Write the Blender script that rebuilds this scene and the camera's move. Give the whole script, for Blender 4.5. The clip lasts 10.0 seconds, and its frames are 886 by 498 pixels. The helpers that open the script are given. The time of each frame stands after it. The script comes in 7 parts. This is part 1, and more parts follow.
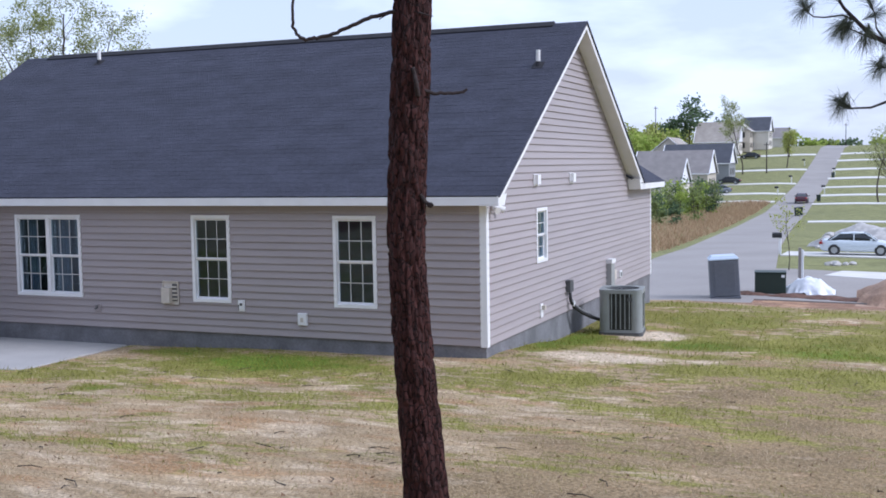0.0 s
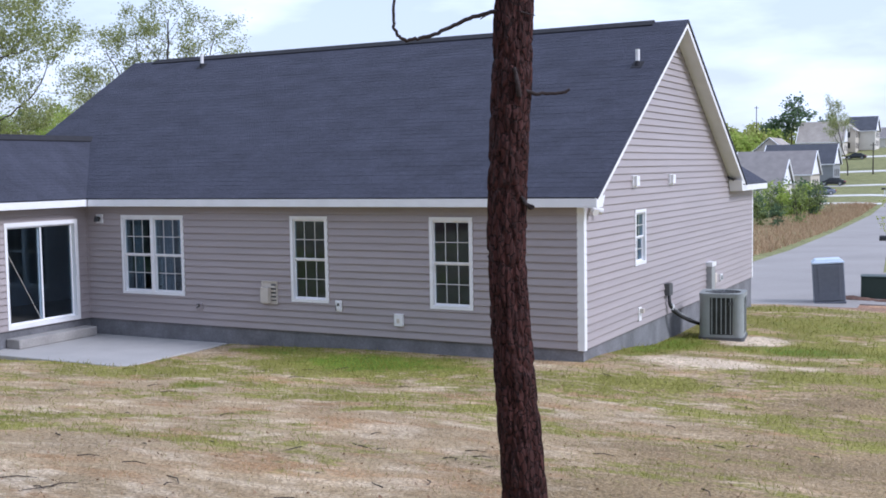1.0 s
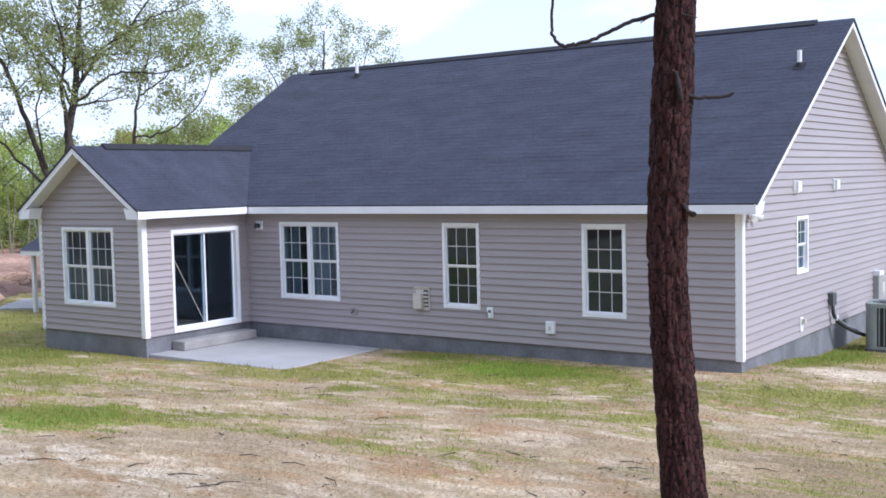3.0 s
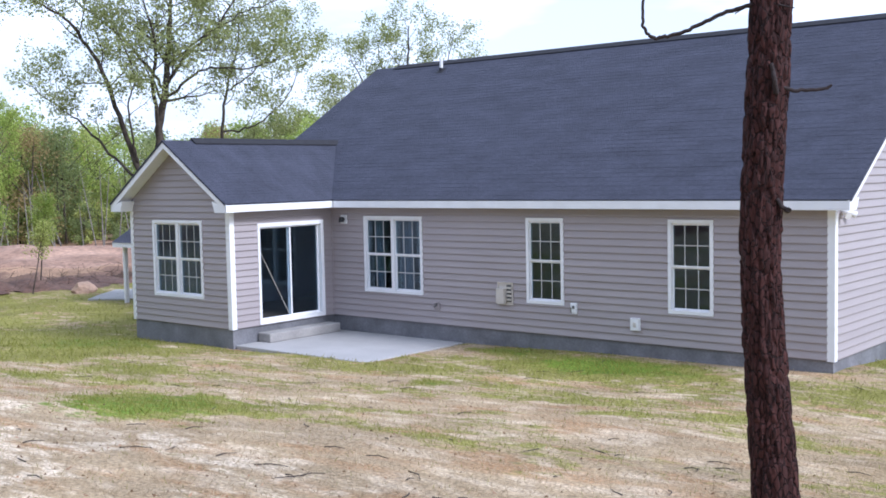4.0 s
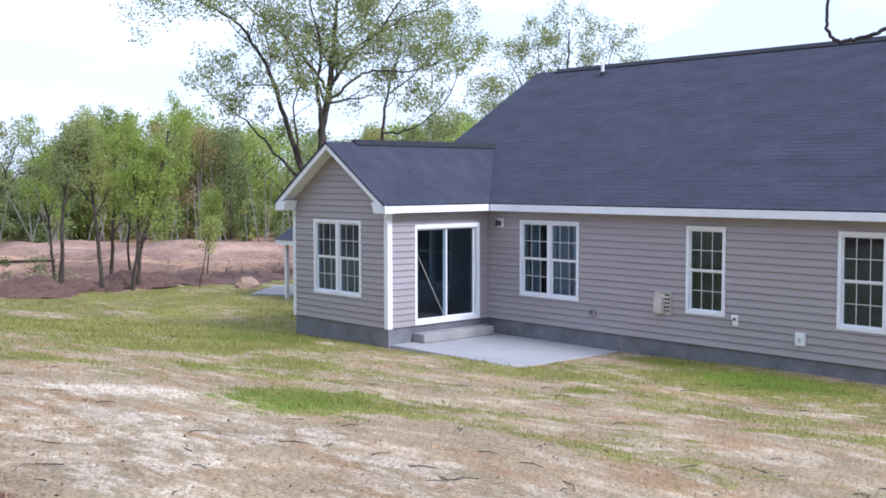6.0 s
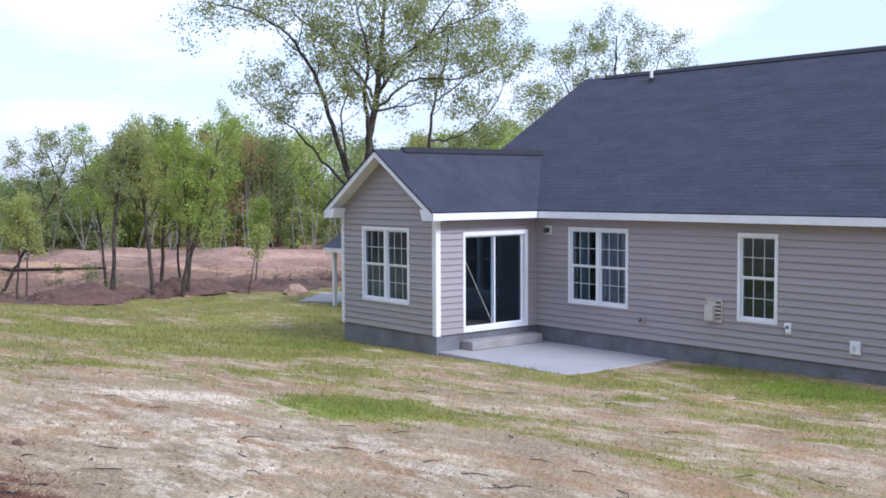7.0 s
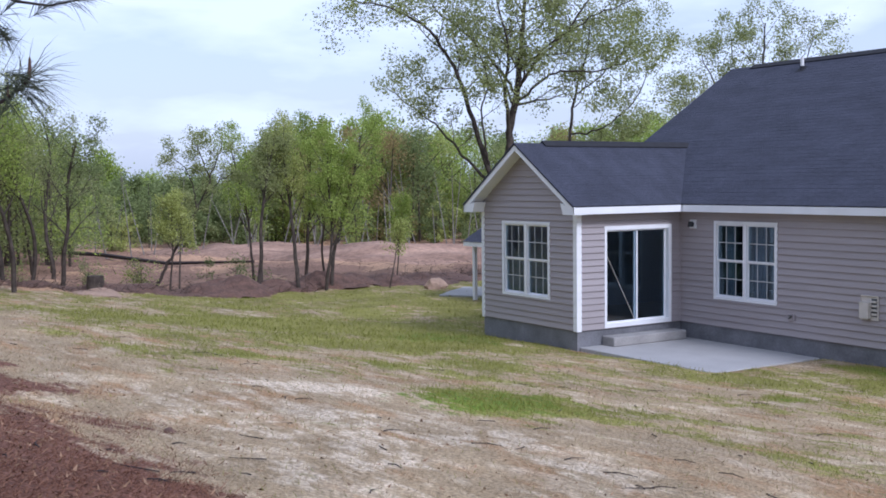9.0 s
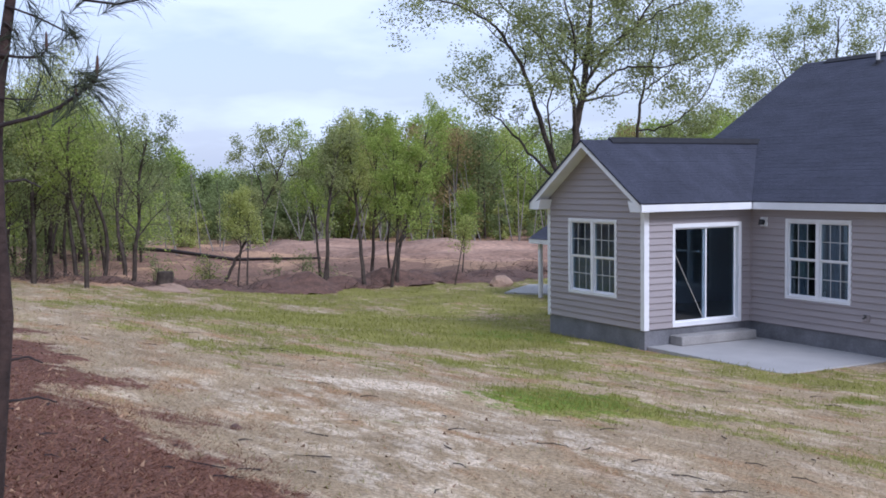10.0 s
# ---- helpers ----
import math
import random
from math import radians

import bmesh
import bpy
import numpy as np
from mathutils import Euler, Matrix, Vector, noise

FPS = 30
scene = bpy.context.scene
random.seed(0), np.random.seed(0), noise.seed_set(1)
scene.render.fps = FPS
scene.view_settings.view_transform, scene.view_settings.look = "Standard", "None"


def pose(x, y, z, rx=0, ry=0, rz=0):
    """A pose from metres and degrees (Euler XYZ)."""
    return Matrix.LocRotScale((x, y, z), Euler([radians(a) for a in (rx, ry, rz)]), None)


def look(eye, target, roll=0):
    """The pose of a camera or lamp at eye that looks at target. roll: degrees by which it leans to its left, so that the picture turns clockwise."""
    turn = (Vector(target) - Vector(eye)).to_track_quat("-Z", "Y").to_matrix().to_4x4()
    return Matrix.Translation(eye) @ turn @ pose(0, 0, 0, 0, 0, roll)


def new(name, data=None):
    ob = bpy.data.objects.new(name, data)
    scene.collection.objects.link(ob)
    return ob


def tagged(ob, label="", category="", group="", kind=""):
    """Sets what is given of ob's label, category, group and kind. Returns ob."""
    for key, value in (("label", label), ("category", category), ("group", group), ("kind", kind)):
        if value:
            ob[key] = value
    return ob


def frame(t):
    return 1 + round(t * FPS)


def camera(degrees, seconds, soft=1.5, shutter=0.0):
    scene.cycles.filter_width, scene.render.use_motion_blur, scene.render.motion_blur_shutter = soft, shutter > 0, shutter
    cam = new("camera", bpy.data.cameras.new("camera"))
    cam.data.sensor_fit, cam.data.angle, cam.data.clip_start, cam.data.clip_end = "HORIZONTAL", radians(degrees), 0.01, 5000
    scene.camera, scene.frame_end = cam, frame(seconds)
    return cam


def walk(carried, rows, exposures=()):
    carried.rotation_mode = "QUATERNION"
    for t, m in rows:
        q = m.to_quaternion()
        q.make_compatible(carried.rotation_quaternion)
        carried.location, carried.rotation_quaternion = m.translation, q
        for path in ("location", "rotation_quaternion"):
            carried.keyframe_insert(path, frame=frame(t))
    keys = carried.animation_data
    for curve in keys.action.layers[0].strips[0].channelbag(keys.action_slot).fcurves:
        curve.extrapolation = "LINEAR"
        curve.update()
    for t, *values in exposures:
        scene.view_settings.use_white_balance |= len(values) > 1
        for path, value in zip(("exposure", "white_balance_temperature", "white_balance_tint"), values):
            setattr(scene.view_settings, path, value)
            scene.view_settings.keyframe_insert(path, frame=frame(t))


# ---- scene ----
cam = camera(44.21, 10.0, soft=1.75)
# seconds, x, y, z, yaw, pitch, roll
ROWS = [
    (0.0, 6.375, -16.925, 3.025, 22.82, -4.34, 0.89),
    (0.5, 6.336, -16.881, 3.027, 25.50, -4.21, 0.57),
    (1.0, 6.309, -16.863, 3.028, 27.79, -4.20, 0.94),
    (1.5, 6.293, -16.856, 3.027, 29.49, -4.39, 0.99),
    (2.0, 6.277, -16.862, 3.031, 31.70, -4.24, 0.70),
    (3.5, 6.234, -16.857, 3.032, 37.57, -3.67, 1.47),
    (4.0, 6.208, -16.848, 3.030, 39.93, -3.89, 1.14),
    (4.5, 6.184, -16.837, 3.034, 42.56, -3.99, 0.70),
    (5.0, 6.163, -16.813, 3.057, 44.42, -4.02, 0.35),
    (5.5, 6.138, -16.811, 3.043, 46.54, -3.86, 0.09),
    (7.0, 6.064, -16.866, 3.037, 50.42, -3.23, 0.25),
    (7.5, 6.051, -16.864, 3.031, 52.33, -3.17, 0.21),
    (8.0, 6.030, -16.853, 3.041, 54.42, -3.19, 0.55),
    (8.5, 6.019, -16.838, 3.038, 56.26, -3.37, 0.52),
    (9.0, 5.998, -16.821, 3.036, 57.76, -3.48, 0.62),
    (9.5, 5.965, -16.809, 3.037, 59.64, -3.53, 0.71),
    (10.0, 5.934, -16.787, 3.039, 61.19, -3.60, 0.65),
]
walk(cam, [(t, pose(x, y, z, 90 + pitch, roll, yaw)) for t, x, y, z, yaw, pitch, roll in ROWS],
     exposures=[(0.0, 0.19, 5560, 18), (1.5, 0.33, 5560, 18), (4.0, 0.62, 5480, 17), (5.5, 0.61, 5430, 18), (7.0, 0.40, 5400, 19), (10.0, 0.02, 5400, 20)])

# ---------------------------------------------------------------- light
world = bpy.data.worlds.new("sky")
scene.world = world
world.use_nodes = True
wn, wl = world.node_tree.nodes, world.node_tree.links
wn.clear()
SUN_ELEV, SUN_AZ = 38.0, 84.0          # degrees; azimuth counted from +y towards +x
sky = wn.new("ShaderNodeTexSky")
sky.sky_type = "NISHITA"
sky.sun_disc = False
sky.sun_elevation = radians(SUN_ELEV)
sky.sun_rotation = radians(SUN_AZ)
sky.air_density, sky.dust_density = 1.2, 2.0
tco = wn.new("ShaderNodeTexCoord")
mp = wn.new("ShaderNodeMapping")
mp.inputs["Scale"].default_value = (2.2, 2.2, 7.5)
cl = wn.new("ShaderNodeTexNoise")
cl.inputs["Scale"].default_value = 1.9
cl.inputs["Detail"].default_value = 5
cl.inputs["Roughness"].default_value = 0.52
ramp = wn.new("ShaderNodeValToRGB")
ramp.color_ramp.elements[0].position, ramp.color_ramp.elements[0].color = 0.43, (0.56, 0.56, 0.56, 1)
ramp.color_ramp.elements[1].position, ramp.color_ramp.elements[1].color = 0.60, (0.97, 0.97, 0.97, 1)
skym = wn.new("ShaderNodeMixRGB")
skym.blend_type = "MULTIPLY"
skym.inputs[0].default_value = 1.0
skym.inputs[2].default_value = (0.10, 0.10, 0.10, 1)
cloud = wn.new("ShaderNodeMixRGB")
cloud.inputs[2].default_value = (0.905, 0.985, 1.10, 1)
bg = wn.new("ShaderNodeBackground")
bg.inputs["Strength"].default_value = 1.0
wout = wn.new("ShaderNodeOutputWorld")
wl.new(tco.outputs["Generated"], mp.inputs["Vector"])
wl.new(mp.outputs[0], cl.inputs["Vector"])
wl.new(cl.outputs["Fac"], ramp.inputs[0])
wl.new(sky.outputs[0], skym.inputs[1])
wl.new(skym.outputs[0], cloud.inputs[1])
wl.new(ramp.outputs[0], cloud.inputs[0])
wl.new(cloud.outputs[0], bg.inputs["Color"])
wl.new(bg.outputs[0], wout.inputs[0])
sun = new("sun", bpy.data.lights.new("sun", "SUN"))
sun.data.energy = 2.2
sun.data.angle = radians(14)
sun.data.color = (1.0, 0.97, 0.92)
se, sa = radians(SUN_ELEV), radians(SUN_AZ)
sun.matrix_world = look((math.sin(sa) * math.cos(se) * 50, math.cos(sa) * math.cos(se) * 50, math.sin(se) * 50), (0, 0, 0))

# ---------------------------------------------------------------- materials


def mat(name, color, rough=0.7, metal=0.0, var=0.12, scale=6.0, fine=0.0, fine_scale=90.0, bump=0.0, bump_scale=60.0,
        stretch=(1, 1, 1), tint=None, random=0.0, spec=0.5):
    """A surface with two scales of colour variation and a fine relief."""
    m = bpy.data.materials.new(name)
    m.use_nodes = True
    n, l = m.node_tree.nodes, m.node_tree.links
    b = n["Principled BSDF"]
    b.inputs["Roughness"].default_value, b.inputs["Metallic"].default_value = rough, metal
    b.inputs["Specular IOR Level"].default_value = spec
    tc = n.new("ShaderNodeTexCoord")
    mpn = n.new("ShaderNodeMapping")
    mpn.inputs["Scale"].default_value = stretch
    l.new(tc.outputs["Object"], mpn.inputs[0])
    big = n.new("ShaderNodeTexNoise")
    big.inputs["Scale"].default_value, big.inputs["Detail"].default_value = scale, 4
    l.new(mpn.outputs[0], big.inputs["Vector"])
    r1 = n.new("ShaderNodeMapRange")
    r1.inputs["From Min"].default_value, r1.inputs["From Max"].default_value = 0.3, 0.7
    r1.inputs["To Min"].default_value, r1.inputs["To Max"].default_value = 1 - var, 1 + var
    l.new(big.outputs["Fac"], r1.inputs["Value"])
    col = n.new("ShaderNodeMixRGB")
    col.inputs[1].default_value = (*color, 1)
    col.inputs[2].default_value = (*(tint or color), 1)
    l.new(big.outputs["Fac"], col.inputs[0])
    hsv = n.new("ShaderNodeHueSaturation")
    l.new(col.outputs[0], hsv.inputs["Color"])
    value = r1.outputs[0]
    if fine:
        sm = n.new("ShaderNodeTexNoise")
        sm.inputs["Scale"].default_value, sm.inputs["Detail"].default_value = fine_scale, 3
        l.new(mpn.outputs[0], sm.inputs["Vector"])
        r2 = n.new("ShaderNodeMapRange")
        r2.inputs["From Min"].default_value, r2.inputs["From Max"].default_value = 0.3, 0.7
        r2.inputs["To Min"].default_value, r2.inputs["To Max"].default_value = 1 - fine, 1 + fine
        l.new(sm.outputs["Fac"], r2.inputs["Value"])
        mu = n.new("ShaderNodeMath")
        mu.operation = "MULTIPLY"
        l.new(value, mu.inputs[0])
        l.new(r2.outputs[0], mu.inputs[1])
        value = mu.outputs[0]
    if random:
        oi = n.new("ShaderNodeObjectInfo")
        r3 = n.new("ShaderNodeMapRange")
        r3.inputs["To Min"].default_value, r3.inputs["To Max"].default_value = 1 - random, 1 + random
        l.new(oi.outputs["Random"], r3.inputs["Value"])
        mu = n.new("ShaderNodeMath")
        mu.operation = "MULTIPLY"
        l.new(value, mu.inputs[0])
        l.new(r3.outputs[0], mu.inputs[1])
        value = mu.outputs[0]
    l.new(value, hsv.inputs["Value"])
    l.new(hsv.outputs[0], b.inputs["Base Color"])
    if bump:
        bn = n.new("ShaderNodeTexNoise")
        bn.inputs["Scale"].default_value, bn.inputs["Detail"].default_value = bump_scale, 4
        l.new(mpn.outputs[0], bn.inputs["Vector"])
        bu = n.new("ShaderNodeBump")
        bu.inputs["Strength"].default_value, bu.inputs["Distance"].default_value = bump, 0.02
        l.new(bn.outputs["Fac"], bu.inputs["Height"])
        l.new(bu.outputs[0], b.inputs["Normal"])
    return m


def glass_mat(name, tint=(0.9, 0.95, 0.95)):
    m = bpy.data.materials.new(name)
    m.use_nodes = True
    n, l = m.node_tree.nodes, m.node_tree.links
    n.clear()
    o = n.new("ShaderNodeOutputMaterial")
    mx = n.new("ShaderNodeMixShader")
    tr = n.new("ShaderNodeBsdfTransparent")
    tr.inputs[0].default_value = (*tint, 1)
    gl = n.new("ShaderNodeBsdfGlossy")
    gl.inputs["Roughness"].default_value = 0.01
    gl.inputs["Color"].default_value = (0.66, 0.86, 1.0, 1)
    lw = n.new("ShaderNodeLayerWeight")
    lw.inputs["Blend"].default_value = 0.5
    pw = n.new("ShaderNodeMath")
    pw.operation = "POWER"
    pw.inputs[1].default_value = 4.0
    l.new(lw.outputs["Facing"], pw.inputs[0])
    ma = n.new("ShaderNodeMath")
    ma.operation = "MULTIPLY_ADD"
    ma.inputs[1].default_value, ma.inputs[2].default_value = 0.7, 0.055
    l.new(pw.outputs[0], ma.inputs[0])
    l.new(ma.outputs[0], mx.inputs[0])
    l.new(tr.outputs[0], mx.inputs[1])
    l.new(gl.outputs[0], mx.inputs[2])
    l.new(mx.outputs[0], o.inputs[0])
    return m


def leaf_mat(name, color, tint, through_share=0.35):
    """Leaves: each clump its own shade, some light passing through."""
    m = bpy.data.materials.new(name)
    m.use_nodes = True
    n, l = m.node_tree.nodes, m.node_tree.links
    n.clear()
    o = n.new("ShaderNodeOutputMaterial")
    ge = n.new("ShaderNodeNewGeometry")
    col = n.new("ShaderNodeMixRGB")
    col.inputs[1].default_value, col.inputs[2].default_value = (*color, 1), (*tint, 1)
    l.new(ge.outputs["Random Per Island"], col.inputs[0])
    di = n.new("ShaderNodeBsdfDiffuse")
    tl = n.new("ShaderNodeBsdfTranslucent")
    mx = n.new("ShaderNodeMixShader")
    mx.inputs[0].default_value = through_share
    l.new(col.outputs[0], di.inputs[0])
    l.new(col.outputs[0], tl.inputs[0])
    l.new(di.outputs[0], mx.inputs[1])
    l.new(tl.outputs[0], mx.inputs[2])
    l.new(mx.outputs[0], o.inputs[0])
    return m


def attr_mat(name, layers, base, rough=0.95, var=0.2, fine=0.5, scale=0.8, fine_scale=28.0, bump=0.6, rust=None, pale=(0.5, 0.43, 0.33)):
    """Bare ground: a base colour, covered in turn by the layers (attribute name, colour, tint)."""
    m = bpy.data.materials.new(name)
    m.use_nodes = True
    n, l = m.node_tree.nodes, m.node_tree.links
    b = n["Principled BSDF"]
    b.inputs["Roughness"].default_value = rough
    b.inputs["Specular IOR Level"].default_value = 0.15
    tc = n.new("ShaderNodeTexCoord")

    def noise_tex(sc, detail=4, stretch=None):
        t = n.new("ShaderNodeTexNoise")
        t.inputs["Scale"].default_value, t.inputs["Detail"].default_value = sc, detail
        if stretch:
            q = n.new("ShaderNodeMapping")
            q.inputs["Scale"].default_value = stretch
            l.new(tc.outputs["Object"], q.inputs[0])
            l.new(q.outputs[0], t.inputs["Vector"])
        else:
            l.new(tc.outputs["Object"], t.inputs["Vector"])
        return t

    big, sml, edge = noise_tex(scale), noise_tex(fine_scale, 5), noise_tex(4.5, 9, (0.7, 1.3, 1))
    cur = n.new("ShaderNodeMixRGB")
    cur.inputs[1].default_value, cur.inputs[2].default_value = (*base[0], 1), (*base[1], 1)
    l.new(edge.outputs["Fac"], cur.inputs[0])
    out = cur.outputs[0]
    if rust:
        pat = noise_tex(1.3, 9, (0.6, 1.3, 1))
        pr = n.new("ShaderNodeMapRange")
        pr.interpolation_type = "SMOOTHSTEP"
        pr.inputs["From Min"].default_value, pr.inputs["From Max"].default_value = 0.47, 0.68
        pr.inputs["To Max"].default_value = 0.75
        l.new(pat.outputs["Fac"], pr.inputs["Value"])
        pm = n.new("ShaderNodeMixRGB")
        l.new(pr.outputs[0], pm.inputs[0])
        l.new(out, pm.inputs[1])
        pm.inputs[2].default_value = (*rust, 1)
        out = pm.outputs[0]
        pat2 = noise_tex(2.4, 9, (0.55, 1.25, 1))
        pr2 = n.new("ShaderNodeMapRange")
        pr2.interpolation_type = "SMOOTHSTEP"
        pr2.inputs["From Min"].default_value, pr2.inputs["From Max"].default_value = 0.50, 0.66
        pr2.inputs["To Max"].default_value = 0.6
        l.new(pat2.outputs["Fac"], pr2.inputs["Value"])
        pm2 = n.new("ShaderNodeMixRGB")
        l.new(pr2.outputs[0], pm2.inputs[0])
        l.new(out, pm2.inputs[1])
        pm2.inputs[2].default_value = (*pale, 1)
        out = pm2.outputs[0]
    for attr, c1, c2 in layers:
        a = n.new("ShaderNodeAttribute")
        a.attribute_name = attr
        s1 = n.new("ShaderNodeMath")
        s1.operation = "ADD"
        l.new(a.outputs["Fac"], s1.inputs[0])
        sc = n.new("ShaderNodeMapRange")
        sc.inputs["From Min"].default_value, sc.inputs["From Max"].default_value = 0.25, 0.75
        sc.inputs["To Min"].default_value, sc.inputs["To Max"].default_value = -0.5, 0.5
        l.new(edge.outputs["Fac"], sc.inputs["Value"])
        l.new(sc.outputs[0], s1.inputs[1])
        st = n.new("ShaderNodeMapRange")
        st.interpolation_type = "SMOOTHSTEP"
        st.inputs["From Min"].default_value, st.inputs["From Max"].default_value = 0.3, 0.75
        l.new(s1.outputs[0], st.inputs["Value"])
        c = n.new("ShaderNodeMixRGB")
        c.inputs[1].default_value, c.inputs[2].default_value = (*c1, 1), (*c2, 1)
        l.new(sml.outputs["Fac"], c.inputs[0])
        mx = n.new("ShaderNodeMixRGB")
        l.new(st.outputs[0], mx.inputs[0])
        l.new(out, mx.inputs[1])
        l.new(c.outputs[0], mx.inputs[2])
        out = mx.outputs[0]
    v = n.new("ShaderNodeMapRange")
    v.inputs["From Min"].default_value, v.inputs["From Max"].default_value = 0.3, 0.7
    v.inputs["To Min"].default_value, v.inputs["To Max"].default_value = 1 - fine, 1 + fine
    l.new(sml.outputs["Fac"], v.inputs["Value"])
    w = n.new("ShaderNodeMapRange")
    w.inputs["From Min"].default_value, w.inputs["From Max"].default_value = 0.3, 0.7
    w.inputs["To Min"].default_value, w.inputs["To Max"].default_value = 1 - var, 1 + var
    l.new(big.outputs["Fac"], w.inputs["Value"])
    mu = n.new("ShaderNodeMath")
    mu.operation = "MULTIPLY"
    l.new(v.outputs[0], mu.inputs[0])
    l.new(w.outputs[0], mu.inputs[1])
    hsv = n.new("ShaderNodeHueSaturation")
    l.new(out, hsv.inputs["Color"])
    l.new(mu.outputs[0], hsv.inputs["Value"])
    l.new(hsv.outputs[0], b.inputs["Base Color"])
    bu = n.new("ShaderNodeBump")
    bu.inputs["Strength"].default_value, bu.inputs["Distance"].default_value = bump, 0.04
    l.new(sml.outputs["Fac"], bu.inputs["Height"])
    l.new(bu.outputs[0], b.inputs["Normal"])
    return m


M_SIDING = mat("vinyl_siding", (0.341, 0.301, 0.301), rough=0.5, var=0.05, scale=1.2, fine=0.03, fine_scale=30, bump=0.12,
               bump_scale=25, stretch=(0.4, 0.4, 6), random=0.03)
M_WHITE = mat("white_vinyl", (0.80, 0.80, 0.81), rough=0.4, var=0.04, scale=3, bump=0.05, bump_scale=20)
M_SOFFIT = mat("soffit_vinyl", (0.74, 0.74, 0.75), rough=0.5, var=0.05, scale=3)
M_FOUND = mat("parged_block", (0.172, 0.172, 0.184), rough=0.9, var=0.26, scale=2.2, fine=0.12, fine_scale=25, bump=0.4, bump_scale=35)
M_CONC = mat("concrete", (0.385, 0.37, 0.355), rough=0.85, var=0.08, scale=1.3, fine=0.07, fine_scale=40, bump=0.25, bump_scale=60)
M_STEP = mat("step_concrete", (0.31, 0.295, 0.28), rough=0.9, var=0.12, scale=3, fine=0.1, fine_scale=40, bump=0.3)
M_SHINGLE = mat("asphalt_shingle", (0.054, 0.057, 0.078), rough=0.85, var=0.16, scale=1.3, fine=0.16, fine_scale=10, bump=0.6,
                bump_scale=120, stretch=(1.0, 2.0, 2.0), spec=0.25)
M_CAP = mat("ridge_vent", (0.018, 0.018, 0.022), rough=0.9, var=0.2)
M_GLASS = glass_mat("window_glass", (0.76, 0.83, 0.88))
M_INTERIOR = mat("interior_paint", (0.32, 0.33, 0.38), rough=0.9, var=0.05)
M_INFLOOR = mat("interior_floor", (0.16, 0.12, 0.09), rough=0.6, var=0.1)
M_CURTAIN = mat("curtain_cloth", (0.20, 0.225, 0.26), rough=0.95, var=0.1, scale=8)
M_GREYBOX = mat("grey_metal_box", (0.36, 0.37, 0.37), rough=0.5, metal=0.3, var=0.08)
M_DARKGREY = mat("dark_grey_metal", (0.10, 0.105, 0.11), rough=0.5, metal=0.3, var=0.1)
M_BLACK = mat("black_plastic", (0.02, 0.02, 0.022), rough=0.5)
M_BEIGE = mat("beige_plastic", (0.58, 0.53, 0.47), rough=0.6, var=0.06)
M_AC = mat("painted_steel", (0.27, 0.29, 0.285), rough=0.5, metal=0.1, var=0.08, bump=0.05)
M_ACDARK = mat("condenser_coil", (0.04, 0.044, 0.044), rough=0.6, metal=0.5, var=0.2)
M_PVC = mat("white_pvc_pipe", (0.75, 0.74, 0.72), rough=0.45, var=0.06)
M_BARK2 = mat("oak_bark", (0.045, 0.035, 0.029), rough=0.95, var=0.3, scale=6, bump=0.5, tint=(0.092, 0.074, 0.061), spec=0.2)
M_POLE = mat("bare_grey_stem", (0.13, 0.115, 0.10), rough=0.95, var=0.3, scale=2, tint=(0.24, 0.22, 0.195))
M_TWIG = mat("dead_twig", (0.032, 0.023, 0.022), rough=0.95, var=0.25, scale=30, bump=0.4)
M_YOUNG = mat("young_pine_bark", (0.024, 0.014, 0.012), rough=0.9, var=0.3, scale=14, bump=0.5, tint=(0.05, 0.03, 0.024))
M_ASPHALT = mat("asphalt", (0.30, 0.278, 0.258), rough=0.9, var=0.08, scale=0.25, fine=0.06, fine_scale=8, bump=0.3)


